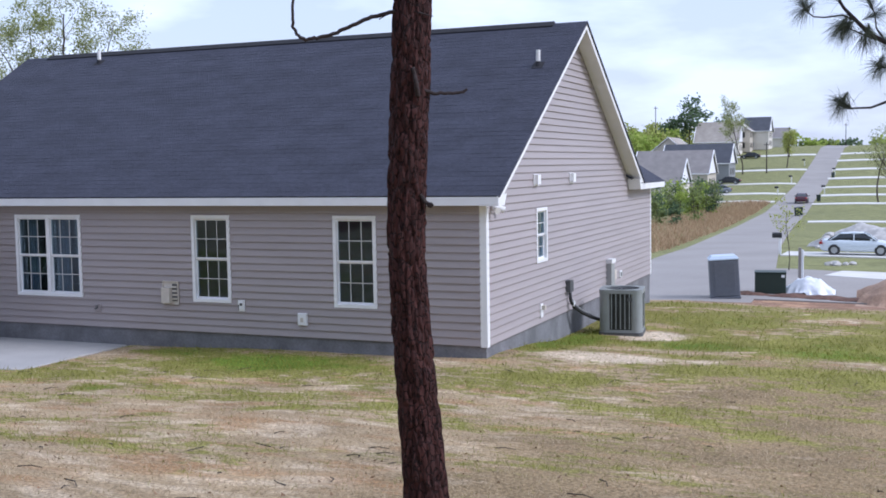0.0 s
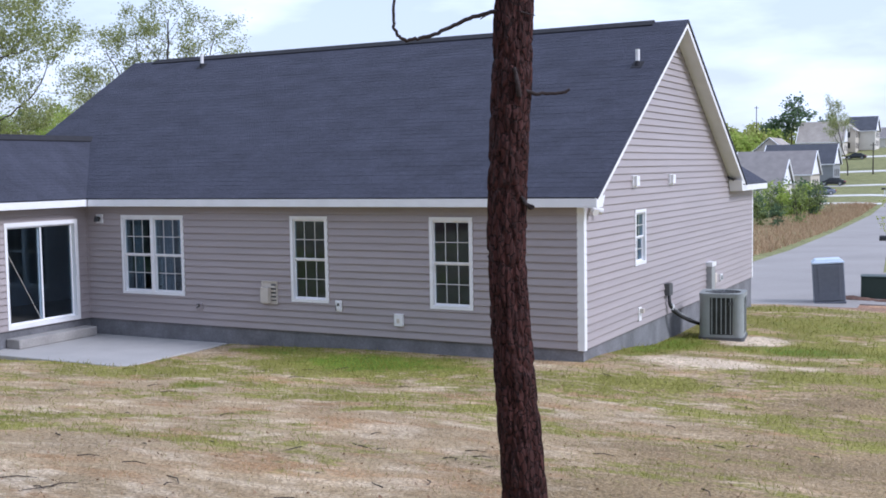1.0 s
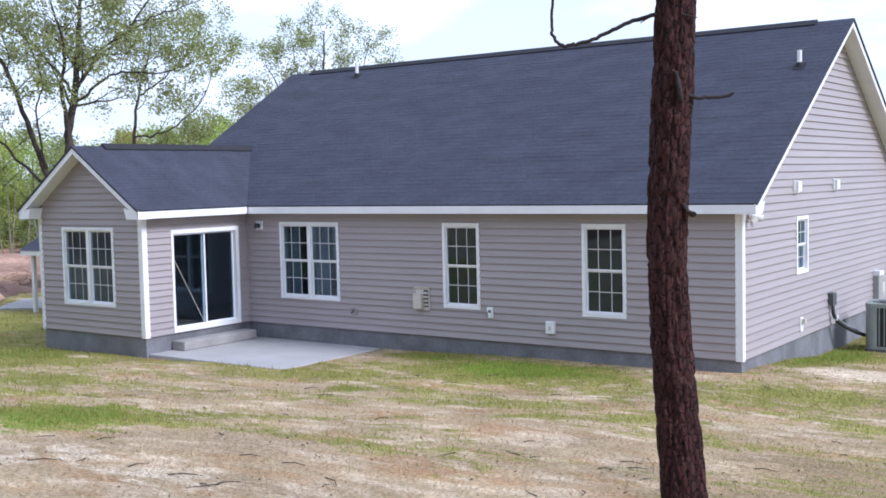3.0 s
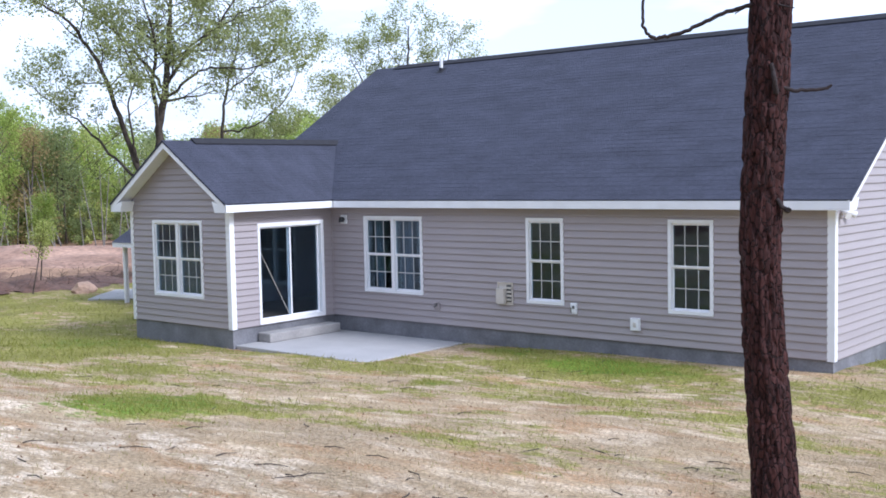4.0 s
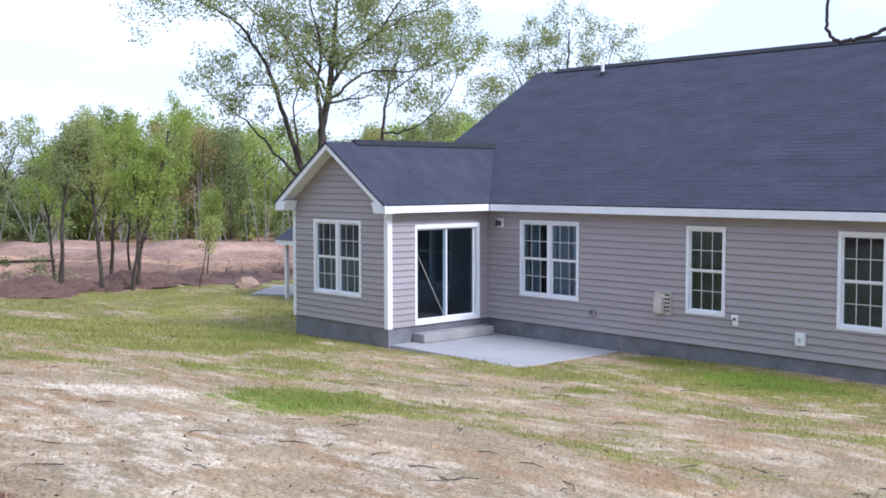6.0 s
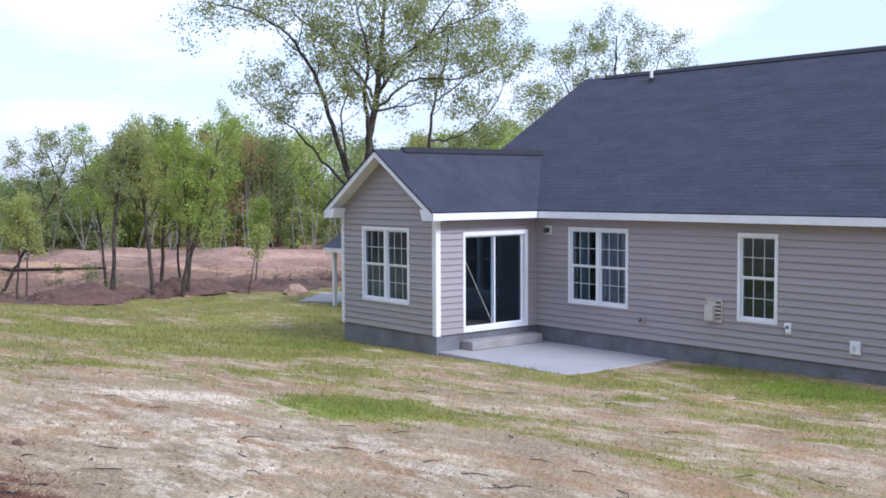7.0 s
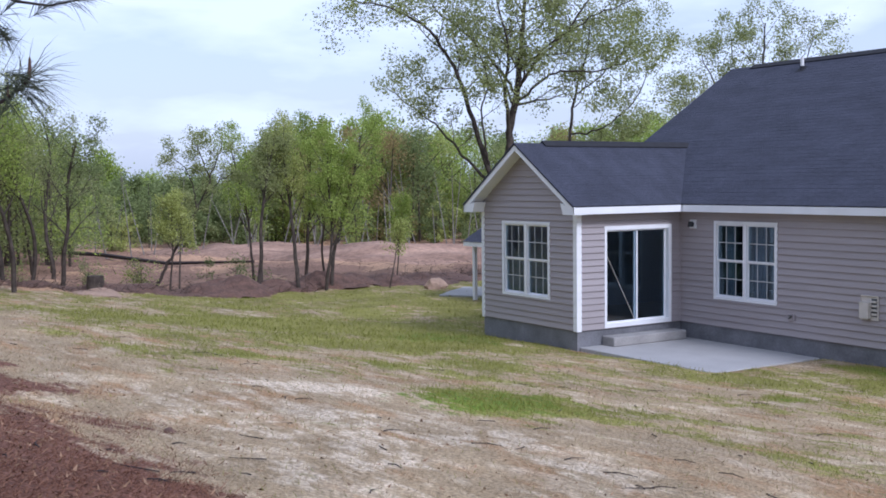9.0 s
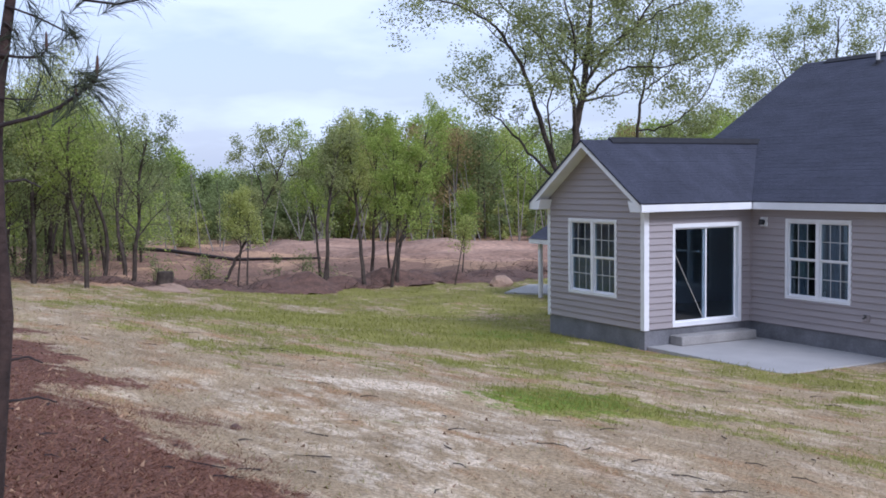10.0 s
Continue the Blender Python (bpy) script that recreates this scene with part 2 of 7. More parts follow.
def bark_mat(name, plate, plate2, crack, scale=26.0, stretch=(1, 1, 0.42)):
    """Plated bark: scales of two browns with dark gaps between them."""
    m = bpy.data.materials.new(name)
    m.use_nodes = True
    n, l = m.node_tree.nodes, m.node_tree.links
    b = n["Principled BSDF"]
    b.inputs["Roughness"].default_value = 0.75
    b.inputs["Specular IOR Level"].default_value = 0.22
    tc, mpn = n.new("ShaderNodeTexCoord"), n.new("ShaderNodeMapping")
    mpn.inputs["Scale"].default_value = stretch
    l.new(tc.outputs["Object"], mpn.inputs[0])
    wob = n.new("ShaderNodeTexNoise")
    wob.inputs["Scale"].default_value, wob.inputs["Detail"].default_value = 22, 3
    l.new(mpn.outputs[0], wob.inputs["Vector"])
    add = n.new("ShaderNodeMixRGB")
    add.blend_type = "ADD"
    add.inputs[0].default_value = 0.05
    l.new(mpn.outputs[0], add.inputs[1])
    l.new(wob.outputs["Color"], add.inputs[2])
    cell, edge = n.new("ShaderNodeTexVoronoi"), n.new("ShaderNodeTexVoronoi")
    edge.feature = "DISTANCE_TO_EDGE"
    for t in (cell, edge):
        t.inputs["Scale"].default_value = scale
        l.new(add.outputs[0], t.inputs["Vector"])
    fine = n.new("ShaderNodeTexNoise")
    fine.inputs["Scale"].default_value, fine.inputs["Detail"].default_value = 120, 4
    l.new(mpn.outputs[0], fine.inputs["Vector"])
    c1 = n.new("ShaderNodeMixRGB")
    c1.inputs[1].default_value, c1.inputs[2].default_value = (*plate, 1), (*plate2, 1)
    l.new(cell.outputs["Color"], c1.inputs[0])
    gap = n.new("ShaderNodeMapRange")
    gap.inputs["From Max"].default_value = 0.09
    l.new(edge.outputs["Distance"], gap.inputs["Value"])
    c2 = n.new("ShaderNodeMixRGB")
    c2.inputs[1].default_value = (*crack, 1)
    l.new(gap.outputs[0], c2.inputs[0])
    l.new(c1.outputs[0], c2.inputs[2])
    c3 = n.new("ShaderNodeMixRGB")
    c3.blend_type = "OVERLAY"
    c3.inputs[0].default_value = 0.6
    l.new(c2.outputs[0], c3.inputs[1])
    l.new(fine.outputs["Fac"], c3.inputs[2])
    l.new(c3.outputs[0], b.inputs["Base Color"])
    hh = n.new("ShaderNodeMath")
    hh.operation = "MULTIPLY_ADD"
    hh.inputs[1].default_value = 0.25
    l.new(fine.outputs["Fac"], hh.inputs[0])
    l.new(gap.outputs[0], hh.inputs[2])
    bu = n.new("ShaderNodeBump")
    bu.inputs["Strength"].default_value, bu.inputs["Distance"].default_value = 0.9, 0.012
    l.new(hh.outputs[0], bu.inputs["Height"])
    l.new(bu.outputs[0], b.inputs["Normal"])
    return m


M_BARK = bark_mat("pine_bark", (0.030, 0.0112, 0.0100), (0.062, 0.0225, 0.0190), (0.008, 0.004, 0.0038), 34.0)

# ---------------------------------------------------------------- ground


def smooth(u):
    u = np.clip(u, 0, 1)
    return u * u * (3 - 2 * u)


STREET_Y = [10.0, 16, 22, 26, 57, 97, 130, 162, 195, 222, 250, 272, 300, 420, 3000]
STREET_Z = [0.0, -0.55, -1.85, -2.45, -2.55, -2.95, -3.0, -2.2, -0.6, 1.7, 4.4, 6.7, 7.6, 8.0, 8.0]


def height(x, y):
    """The lie of the land: level round the house, rising to the woods' edge, falling to the street."""
    x, y = np.asarray(x, float), np.asarray(y, float)
    z = -0.20 + 0.018 * np.clip(x, -32, 0) - 0.01 * np.clip(x, 0, 20)
    z = z - 0.35 * smooth(y / 5.5) * smooth((x + 16) / 8)
    rise = np.clip((-2.5 - y) / 14.5, 0, 1.6)
    z = z + 1.72 * (rise ** 1.25) * (1 - 0.35 * smooth((-x - 5) / 40))
    z = z + np.interp(y, STREET_Y, STREET_Z) * smooth((x + 45 + 0.5 * np.clip(y - 60, 0, 400)) / 35)
    west = -x - 32
    z = z - 0.9 * smooth(west / 45) - 9.0 * smooth((west - 60) / 160)
    hills = smooth((np.hypot(x, y) - 700) / 1300)
    z = z + 20 * hills * (0.7 + 0.3 * np.sin(x / 330 + 1.0) * np.cos(y / 410))
    # bank of spoil along the lawn's western edge, and the cut slope behind it
    edge = -28.0 - 0.09 * (y + 2) ** 2 / 6
    bank = np.exp(-((x - edge + 1.2) / 1.1) ** 2) * (0.12 + 0.09 * np.sin(y * 1.7) + 0.07 * np.sin(y * 4.1 + 1))
    z = z + np.maximum(bank, 0) * smooth((y + 16) / 3) * smooth((9 - y) / 3)
    cut = smooth((-31.5 - x) / 5) * smooth((x + 100) / 25) * smooth((y + 18) / 6) * smooth((45 - y) / 12)
    z = z + cut * (0.22 * np.sin(x * 0.42 + 0.9 * np.sin(y * 0.31)) * np.sin(y * 0.38 + 0.5 * np.sin(x * 0.5)) + 0.10 * np.sin(1.3 * x + 0.6 * y) * np.sin(1.1 * y - 0.5 * x + 1.0))
    # mound of pine straw near the woods' edge
    z = z + 0.28 * np.exp(-(((x + 0.5) / 4.0) ** 2 + ((y + 16.6) / 1.7) ** 2))
    # levelled bed under the patio
    bed = smooth((x + 11.6) / 0.3) * smooth((-7.47 - x) / 0.15) * smooth((y + 2.80) / 0.15) * smooth((0.6 - y) / 0.3)
    z = z + bed * np.minimum(-0.42 - z, 0)
    # uneven lawn
    near = (1 - bed) * smooth((40 - np.hypot(x + 5, y + 5)) / 20)
    z = z + near * (0.02 * np.sin(x * 1.1 + 0.7 * y) * np.sin(y * 0.9 - 0.4 * x) + 0.012 * np.sin(2.3 * x + 1) * np.sin(2.9 * y))
    return z


def axis(lo, hi, step, out_lo, out_hi, grow=1.13, cap=1.6, mid_lo=-70, mid_hi=300):
    v = list(np.arange(lo, hi + step / 2, step))
    a, s = v[0], step
    while a > out_lo:
        s = min(s * grow, cap) if a > mid_lo else s * grow
        a -= s
        v.insert(0, a)
    a, s = v[-1], step
    while a < out_hi:
        s = min(s * grow, cap) if a < mid_hi else s * grow
        a += s
        v.append(a)
    return np.array(v)


def vnoise(x, y, s, seed=0.0):
    return np.array([noise.noise((a * s + seed, b * s - seed, seed)) for a, b in zip(x, y)])


# patches of strong green: x, y, half lengths along x and y, strength
GREENS = [
    (-3.5, -1.15, 1.5, 0.65, 1.3), (-5.9, -0.5, 1.0, 0.35, 0.9), (-2.2, -0.5, 0.9, 0.25, 0.7), (2.6, 4.3, 1.2, 0.9, 1.0), (5.3, 3.6, 1.2, 0.8, 0.8), (0.35, 2.6, 0.4, 1.8, 0.9), (2.6, 8.2, 1.6, 1.0, 0.7), (5.0, 6.2, 1.2, 0.7, 0.6), (3.4, 2.0, 1.3, 0.5, 0.5), (0.9, 12.2, 1.5, 0.9, 0.5), (-13.7, -5.5, 0.9, 0.6, 0.7), (-9.7, -10.7, 0.8, 0.5, 0.6), (-8.6, -8.7, 0.6, 0.35, 0.7), (-1.7, -1.3, 0.6, 0.4, 0.6), (-5.8, -3.0, 1.2, 0.8, 0.45), (0.5, 4.2, 0.6, 1.9, 0.9),
    (5.3, 4.5, 1.6, 1.3, 0.8), (3.2, 5.3, 0.8, 0.9, 0.45), (4.0, 0.5, 2.5, 0.6, 0.45), (-4.5, -4.6, 0.3, 0.35, 0.6),
    (-0.6, -8.6, 1.2, 0.4, 0.3), (-4.7, -9.45, 1.15, 1.3, 1.05), (-3.4, -8.2, 0.9, 0.9, 0.3), (-4.6, -4.3, 0.4, 0.3, 0.7), (-8.9, -6.9, 0.8, 0.8, 0.6),
    (-12.3, -7.2, 1.7, 1.9, 0.5), (-13.9, -4.1, 1.9, 1.2, 0.9), (-16.8, -7.0, 2.0, 2.5, 0.45), (-9.3, -11.0, 0.7, 0.8, 0.5),
    (-18.7, -11.0, 2.0, 2.2, 0.4), (-17.2, -8.0, 2.2, 2.6, 0.4), (-4.0, -1.9, 1.3, 0.5, 0.5), (-7.4, -13.2, 0.6, 0.5, 0.3)]

# long green wheel tracks across the dry lawn: from, to, half width, strength
TRACKS = [(-3.6, -7.8, 0.6, -4.0, 0.20, 0.5), (0.6, -4.0, 5.0, -2.4, 0.25, 0.3), (-7.5, -6.3, -1.0, -4.2, 0.30, 0.28), (-6.0, -9.6, 1.5, -7.6, 0.30, 0.30),
          (0.5, -1.6, 7.5, 1.6, 0.40, 0.25), (-12.0, -9.5, -6.0, -7.5, 0.4, 0.35)]


def cover(x, y):
    """Shares of green grass, pine straw, red soil and pale sand at places of the ground."""
    x, y = np.asarray(x, float), np.asarray(y, float)
    g = 0.19 + 0.62 * vnoise(x * 0.6, y * 1.4, 0.6, 3.1) + 0.42 * vnoise(x * 0.7, y * 1.7, 1.8, 9.2) + 0.25 * vnoise(x, y * 1.3, 5.0, 4.4)
    g += 0.28 * smooth((-y_rel(x, y) + 7.0) / 5)
    g += 0.33 * smooth((-x - 5) / 9) * smooth((y + 14) / 4)
    g -= 0.26 * smooth((-7.0 - y) / 4) * smooth((x + 12) / 8)
    g += 0.25 * smooth((y - 1) / 4) * smooth((x + 1) / 2)
    lush = np.zeros_like(x)
    for px_, py_, ax_, ay_, s_ in GREENS:
        d = ((x - px_) / ax_) ** 2 + ((y - py_) / ay_) ** 2
        g += s_ * np.exp(-d ** 1.5)
        lush += np.maximum(s_ - 0.4, 0) * 1.1 * np.exp(-d ** 1.5)
    for ax_, ay_, bx_, by_, w_, s_ in TRACKS:
        ln = math.hypot(bx_ - ax_, by_ - ay_)
        ux, uy = (bx_ - ax_) / ln, (by_ - ay_) / ln
        s1 = (x - ax_) * ux + (y - ay_) * uy
        off = -(x - ax_) * uy + (y - ay_) * ux
        g += s_ * np.exp(-(off / w_) ** 2) * smooth((s1 + 1) / 2) * smooth((ln + 1 - s1) / 2)
    straw = smooth((-13.95 - y + 1.1 * vnoise(x, y, 0.9, 5) + 0.7 * vnoise(x, y, 3.0, 6) + 0.4 * vnoise(x, y, 9.0, 7)) / 1.6) * smooth((2.2 - x) / 1.5) * smooth((x + 15) / 4)
    edge = -27.5 - 0.09 * (y + 2) ** 2 / 6
    soil = smooth((edge - x + 0.9 * vnoise(x, y, 0.35, 7)) / 1.6) * smooth((x + 95) / 25) * smooth((y + 30) / 8) * smooth((60 - y) / 20)
    soil = np.maximum(soil, 0.9 * np.exp(-(((x - 4.6) / 5.0) ** 2 + ((y - 15.5) / 2.2) ** 2)))
    soil = np.maximum(soil, 0.7 * np.exp(-(((x + 15.4) / 0.9) ** 2 + ((y - 0.6) / 0.9) ** 2)))
    far = np.maximum(smooth((-x - 90) / 40), smooth((y - 24) / 8) * smooth((x + 60) / 30))
    far = np.maximum(far, smooth((np.hypot(x, y) - 110) / 60))
    spill = np.exp(-(((x - 4.0) / 6.5) ** 2 + ((y - 31.5) / 3.2) ** 2) ** 2)
    soil, far = np.maximum(soil, 0.95 * spill), far * (1 - spill)
    sand = 0.95 * np.exp(-(((x - 1.6) / 1.5) ** 2 + ((y - 0.95) / 0.7) ** 2)) + 0.95 * np.exp(-(((x - 1.6) / 0.8) ** 2 + ((y - 5.5) / 0.6) ** 2)) + 0.45 * np.exp(-(((x - 1.9) / 1.6) ** 2 + ((y - 3.0) / 1.3) ** 2)) + 0.6 * np.exp(-(((x + 1.2) / 1.3) ** 2 + ((y + 0.45) / 0.35) ** 2))
    sand = sand + 0.9 * smooth((-9.0 - y) / 3) * smooth((y + 15) / 2) * smooth((x + 9) / 4) * smooth((2.5 - x) / 4) * (0.5 + vnoise(x, y, 0.8, 2))
    for px_, py_, ax_, ay_, s_ in ((4.6, 6.6, 1.3, 0.8, 0.7), (6.3, 2.2, 1.0, 0.6, 0.6), (3.0, 1.0, 1.1, 0.5, 0.6), (1.5, 5.1, 0.9, 0.6, 0.8), (5.2, 9.0, 1.6, 0.9, 0.6),
                                   (-6.6, -2.2, 0.6, 0.4, 0.5), (-9.5, -4.4, 0.9, 0.5, 0.6), (-12.5, -3.6, 0.9, 0.35, 0.7), (-20.0, -6.0, 3.0, 0.6, 0.5), (-22.0, -3.5, 3.0, 0.5, 0.5), (-19.0, -9.0, 2.5, 0.5, 0.5)):
        sand = sand + s_ * np.exp(-((x - px_) / ax_) ** 2 - ((y - py_) / ay_) ** 2) * (0.7 + 0.8 * vnoise(x, y, 1.9, 4))
    g = g * (1 - 0.8 * np.clip(sand, 0, 1))
    dull = smooth((x - 0.5) / 4) * smooth((4.5 - y) / 4) * smooth((y + 14) / 4) * (0.8 + 0.7 * vnoise(x * 0.7, y * 1.3, 0.7, 8))
    g = np.maximum(g, 0.55 * far) * (1 - straw) * (1 - soil)
    return np.clip(g, 0, 1.2), straw, soil, np.clip(sand, 0, 1), far, np.clip(lush, 0, 1), np.clip(dull, 0, 1)


def y_rel(x, y):
    """Distance in front of the house's rear walls."""
    return np.where(x < -11, -2.85 - y, -y)


gx = axis(-31, 13, 0.17, -2600, 2600, mid_hi=24)
gy = axis(-17.5, 9, 0.17, -600, 3000, mid_lo=-18)
GX, GY = np.meshgrid(gx, gy)
GX, GY = GX.ravel(), GY.ravel()
GZ = height(GX, GY)
nx, ny = len(gx), len(gy)
idx = np.arange(nx * ny).reshape(ny, nx)
quads = np.stack([idx[:-1, :-1], idx[:-1, 1:], idx[1:, 1:], idx[1:, :-1]], -1).reshape(-1, 4)
gm = bpy.data.meshes.new("ground")
gm.from_pydata(np.stack([GX, GY, GZ], 1).tolist(), [], quads.tolist())
gm.polygons.foreach_set("use_smooth", [True] * len(gm.polygons))
COV = cover(GX, GY)
for nm, vals in zip(("green", "straw", "soil", "sand", "far", "lush", "dull"), COV):
    gm.attributes.new(nm, "FLOAT", "POINT").data.foreach_set("value", vals.astype(np.float32))
clay = COV[2] * smooth((vnoise(GX, GY, 0.17, 12) + 0.35 * vnoise(GX, GY, 0.7, 13) - 0.05) / 0.25)
gm.attributes.new("clay", "FLOAT", "POINT").data.foreach_set("value", clay.astype(np.float32))
M_GROUND = attr_mat("lawn_soil", [("dull", (0.20, 0.138, 0.068), (0.33, 0.245, 0.14)), ("sand", (0.53, 0.42, 0.29), (0.66, 0.55, 0.41)), ("green", (0.155, 0.148, 0.032), (0.275, 0.25, 0.07)), ("lush", (0.085, 0.135, 0.012), (0.17, 0.225, 0.03)),
                                  ("straw", (0.10, 0.042, 0.028), (0.21, 0.11, 0.075)), ("soil", (0.20, 0.105, 0.066), (0.33, 0.21, 0.145)), ("clay", (0.36, 0.20, 0.11), (0.52, 0.34, 0.215)),
                                  ("far", (0.175, 0.185, 0.075), (0.26, 0.255, 0.12))],
                    ((0.265, 0.19, 0.105), (0.45, 0.345, 0.215)), rust=(0.33, 0.185, 0.085), pale=(0.57, 0.46, 0.325), fine=0.45, bump=0.4)
gm.materials.append(M_GROUND)
ground = tagged(new("ground", gm), "patchy lawn of dry tan and green grass on sandy soil", "ground", kind="structure")


def gz(x, y):
    return float(height(np.array([x]), np.array([y]))[0])

# ---------------------------------------------------------------- building helpers


def part(name, bm, material, parent=None, label=""):
    """Links a bmesh as one mesh object under a thing or a part."""
    me = bpy.data.meshes.new(name)
    bm.to_mesh(me)
    bm.free()
    for m in (material if isinstance(material, (list, tuple)) else [material]):
        me.materials.append(m)
    ob = new(name, me)
    ob.parent = parent
    return tagged(ob, label)


def raw(name, verts, faces, material, parent=None, label="", flat=True):
    me = bpy.data.meshes.new(name)
    me.from_pydata(verts, [], faces)
    me.materials.append(material)
    if not flat:
        me.polygons.foreach_set("use_smooth", [True] * len(me.polygons))
    ob = new(name, me)
    ob.parent = parent
    return tagged(ob, label)


def thing(name, label, category, group="", at=(0, 0, 0), rz=0.0):
    e = new(name)
    e.empty_display_size = 0.1
    e.matrix_basis = pose(*at, 0, 0, rz)
    return tagged(e, label, category, group)


def box(bm, x0, x1, y0, y1, z0, z1, bevel=0.0, m=None):
    r = bmesh.ops.create_cube(bm, size=1.0)
    vs = r["verts"]
    bmesh.ops.scale(bm, vec=(abs(x1 - x0), abs(y1 - y0), abs(z1 - z0)), verts=vs)
    bmesh.ops.translate(bm, vec=((x0 + x1) / 2, (y0 + y1) / 2, (z0 + z1) / 2), verts=vs)
    if bevel:
        es = list({e for v in vs for e in v.link_edges})
        out = bmesh.ops.bevel(bm, geom=es, offset=bevel, segments=1, affect="EDGES")
        vs = list({v for f in out["faces"] for v in f.verts} | {v for v in vs if v.is_valid})
    if m is not None:
        bmesh.ops.transform(bm, matrix=m, verts=vs)
    return bm


def boxes(*items, bevel=0.0, m=None):
    bm = bmesh.new()
    for it in items:
        box(bm, *it, bevel=bevel, m=m)
    return bm


def cyl(bm, p, q, r0, r1=None, seg=12, cap=True):
    """A tapered cylinder from p to q."""
    p, q = Vector(p), Vector(q)
    d = q - p
    m = Matrix.Translation((p + q) / 2) @ d.to_track_quat("Z", "Y").to_matrix().to_4x4()
    bmesh.ops.create_cone(bm, cap_ends=cap, segments=seg, radius1=r0, radius2=r0 if r1 is None else r1, depth=d.length, matrix=m)
    return bm


def tube_path(pts, radii, seg=8, cap=True):
    """Vertices and faces of a tube along points."""
    verts, faces = [], []
    pts = [Vector(p) for p in pts]
    side = None
    for i, p in enumerate(pts):
        d = (pts[min(i + 1, len(pts) - 1)] - pts[max(i - 1, 0)]).normalized()
        if side is None:
            side = d.orthogonal().normalized()
        side = (side - d * side.dot(d)).normalized()
        other = d.cross(side)
        for k in range(seg):
            a = 2 * math.pi * k / seg
            verts.append(p + (side * math.cos(a) + other * math.sin(a)) * radii[i])
    for i in range(len(pts) - 1):
        for k in range(seg):
            a, b = i * seg + k, i * seg + (k + 1) % seg
            faces.append((a, b, b + seg, a + seg))
    if cap:
        faces.append(tuple(range(seg - 1, -1, -1)))
        faces.append(tuple(range((len(pts) - 1) * seg, len(pts) * seg)))
    return verts, faces


# ---------------------------------------------------------------- the house
COURSE = 0.1310
EAVE_Z = 2.372               # underside of the eaves
WEST, SUN_EAST, SUN_Y = -14.47, -11.12, -2.85
DEPTH, WING_Y = 10.3, 12.8   # main block, front wing
PITCH = 0.627
RIDGE_Y, RIDGE_Z = 5.15, 5.95
OVER = 0.33

house = thing("house", "single-storey house with grey vinyl siding, white trim and dark shingle roof", "house")


def wall_grid(name, u0, u1, z0, z1, openings, to_world, material, thick):
    """A solid wall as blocks round its openings, to_world(u, depth, z)."""
    us = sorted({u0, u1, *[o[0] for o in openings], *[o[1] for o in openings]})
    zs = sorted({z0, z1, *[o[2] for o in openings], *[o[3] for o in openings]})
    bm = bmesh.new()
    for a, b in zip(us, us[1:]):
        run = None
        for c, d in zip(zs, zs[1:]):
            mu, mz = (a + b) / 2, (c + d) / 2
            hole = any(o[0] < mu < o[1] and o[2] < mz < o[3] for o in openings)
            if hole:
                if run:
                    add_block(bm, a, b, run[0], run[1], to_world, thick)
                run = None
            else:
                run = (run[0], d) if run else (c, d)
        if run:
            add_block(bm, a, b, run[0], run[1], to_world, thick)
    bmesh.ops.recalc_face_normals(bm, faces=bm.faces)
    return part(name, bm, material, house)


def add_block(bm, a, b, c, d, to_world, thick):
    vs = [bm.verts.new(to_world(u, w, z)) for w in (0.0, thick) for z in (c, d) for u in (a, b)]
    for f in ((0, 1, 3, 2), (4, 6, 7, 5), (0, 4, 5, 1), (2, 3, 7, 6), (0, 2, 6, 4), (1, 5, 7, 3)):
        bm.faces.new([vs[i] for i in f])


def siding(wall, u0, u1, z0, top, openings, to_world, limits=None):
    """Lapped boards on a wall; limits(z) gives the ends of a board below a gable."""
    k = 0
    while True:
        c, d = z0 + k * COURSE, z0 + (k + 1) * COURSE
        k += 1
        if c >= top - 0.01:
            break
        d = min(d, top)
        lo, hi = (limits(c) if limits else (u0, u1))
        lo2, hi2 = (limits(d) if limits else (u0, u1))
        lo, hi, lo2, hi2 = max(lo, u0), min(hi, u1), max(lo2, u0), min(hi2, u1)
        if hi - lo < 0.05:
            break
        cuts = [o for o in openings if o[2] < d - 0.002 and o[3] > c + 0.002]
        us = sorted({lo, hi, *[x for o in cuts for x in o[:2] if lo < x < hi]})
        for a, b in zip(us, us[1:]):
            spans = [(c, d)]
            for o in cuts:
                if o[0] < (a + b) / 2 < o[1]:
                    spans = [s for s in ((c, min(d, o[2])), (max(c, o[3]), d)) if s[1] - s[0] > 0.004]
            for s0, s1 in spans:
                a2 = lo2 if a == lo else a
                b2 = hi2 if b == hi else b
                if b2 < a2:
                    a2 = b2 = (a2 + b2) / 2
                w0 = -0.028 + 0.025 * (s0 - c) / COURSE
                w1 = -0.028 + 0.025 * (s1 - c) / COURSE
                lip = s0 + min(0.012, (s1 - s0) * 0.4)
                pr = [(s0, 0.0), (s0, w0 + 0.002), (lip, w0), (s1, w1), (s1, 0.0)]
                v = [to_world(a if i < 3 else a2, w, z) for i, (z, w) in enumerate(pr)]
                v += [to_world(b if i < 3 else b2, w, z) for i, (z, w) in enumerate(pr)]
                f = [(i, i + 1, i + 6, i + 5) for i in range(4)] + [(4, 3, 2, 1, 0), (5, 6, 7, 8, 9)]
                raw("siding_board", v, f, M_SIDING, wall)


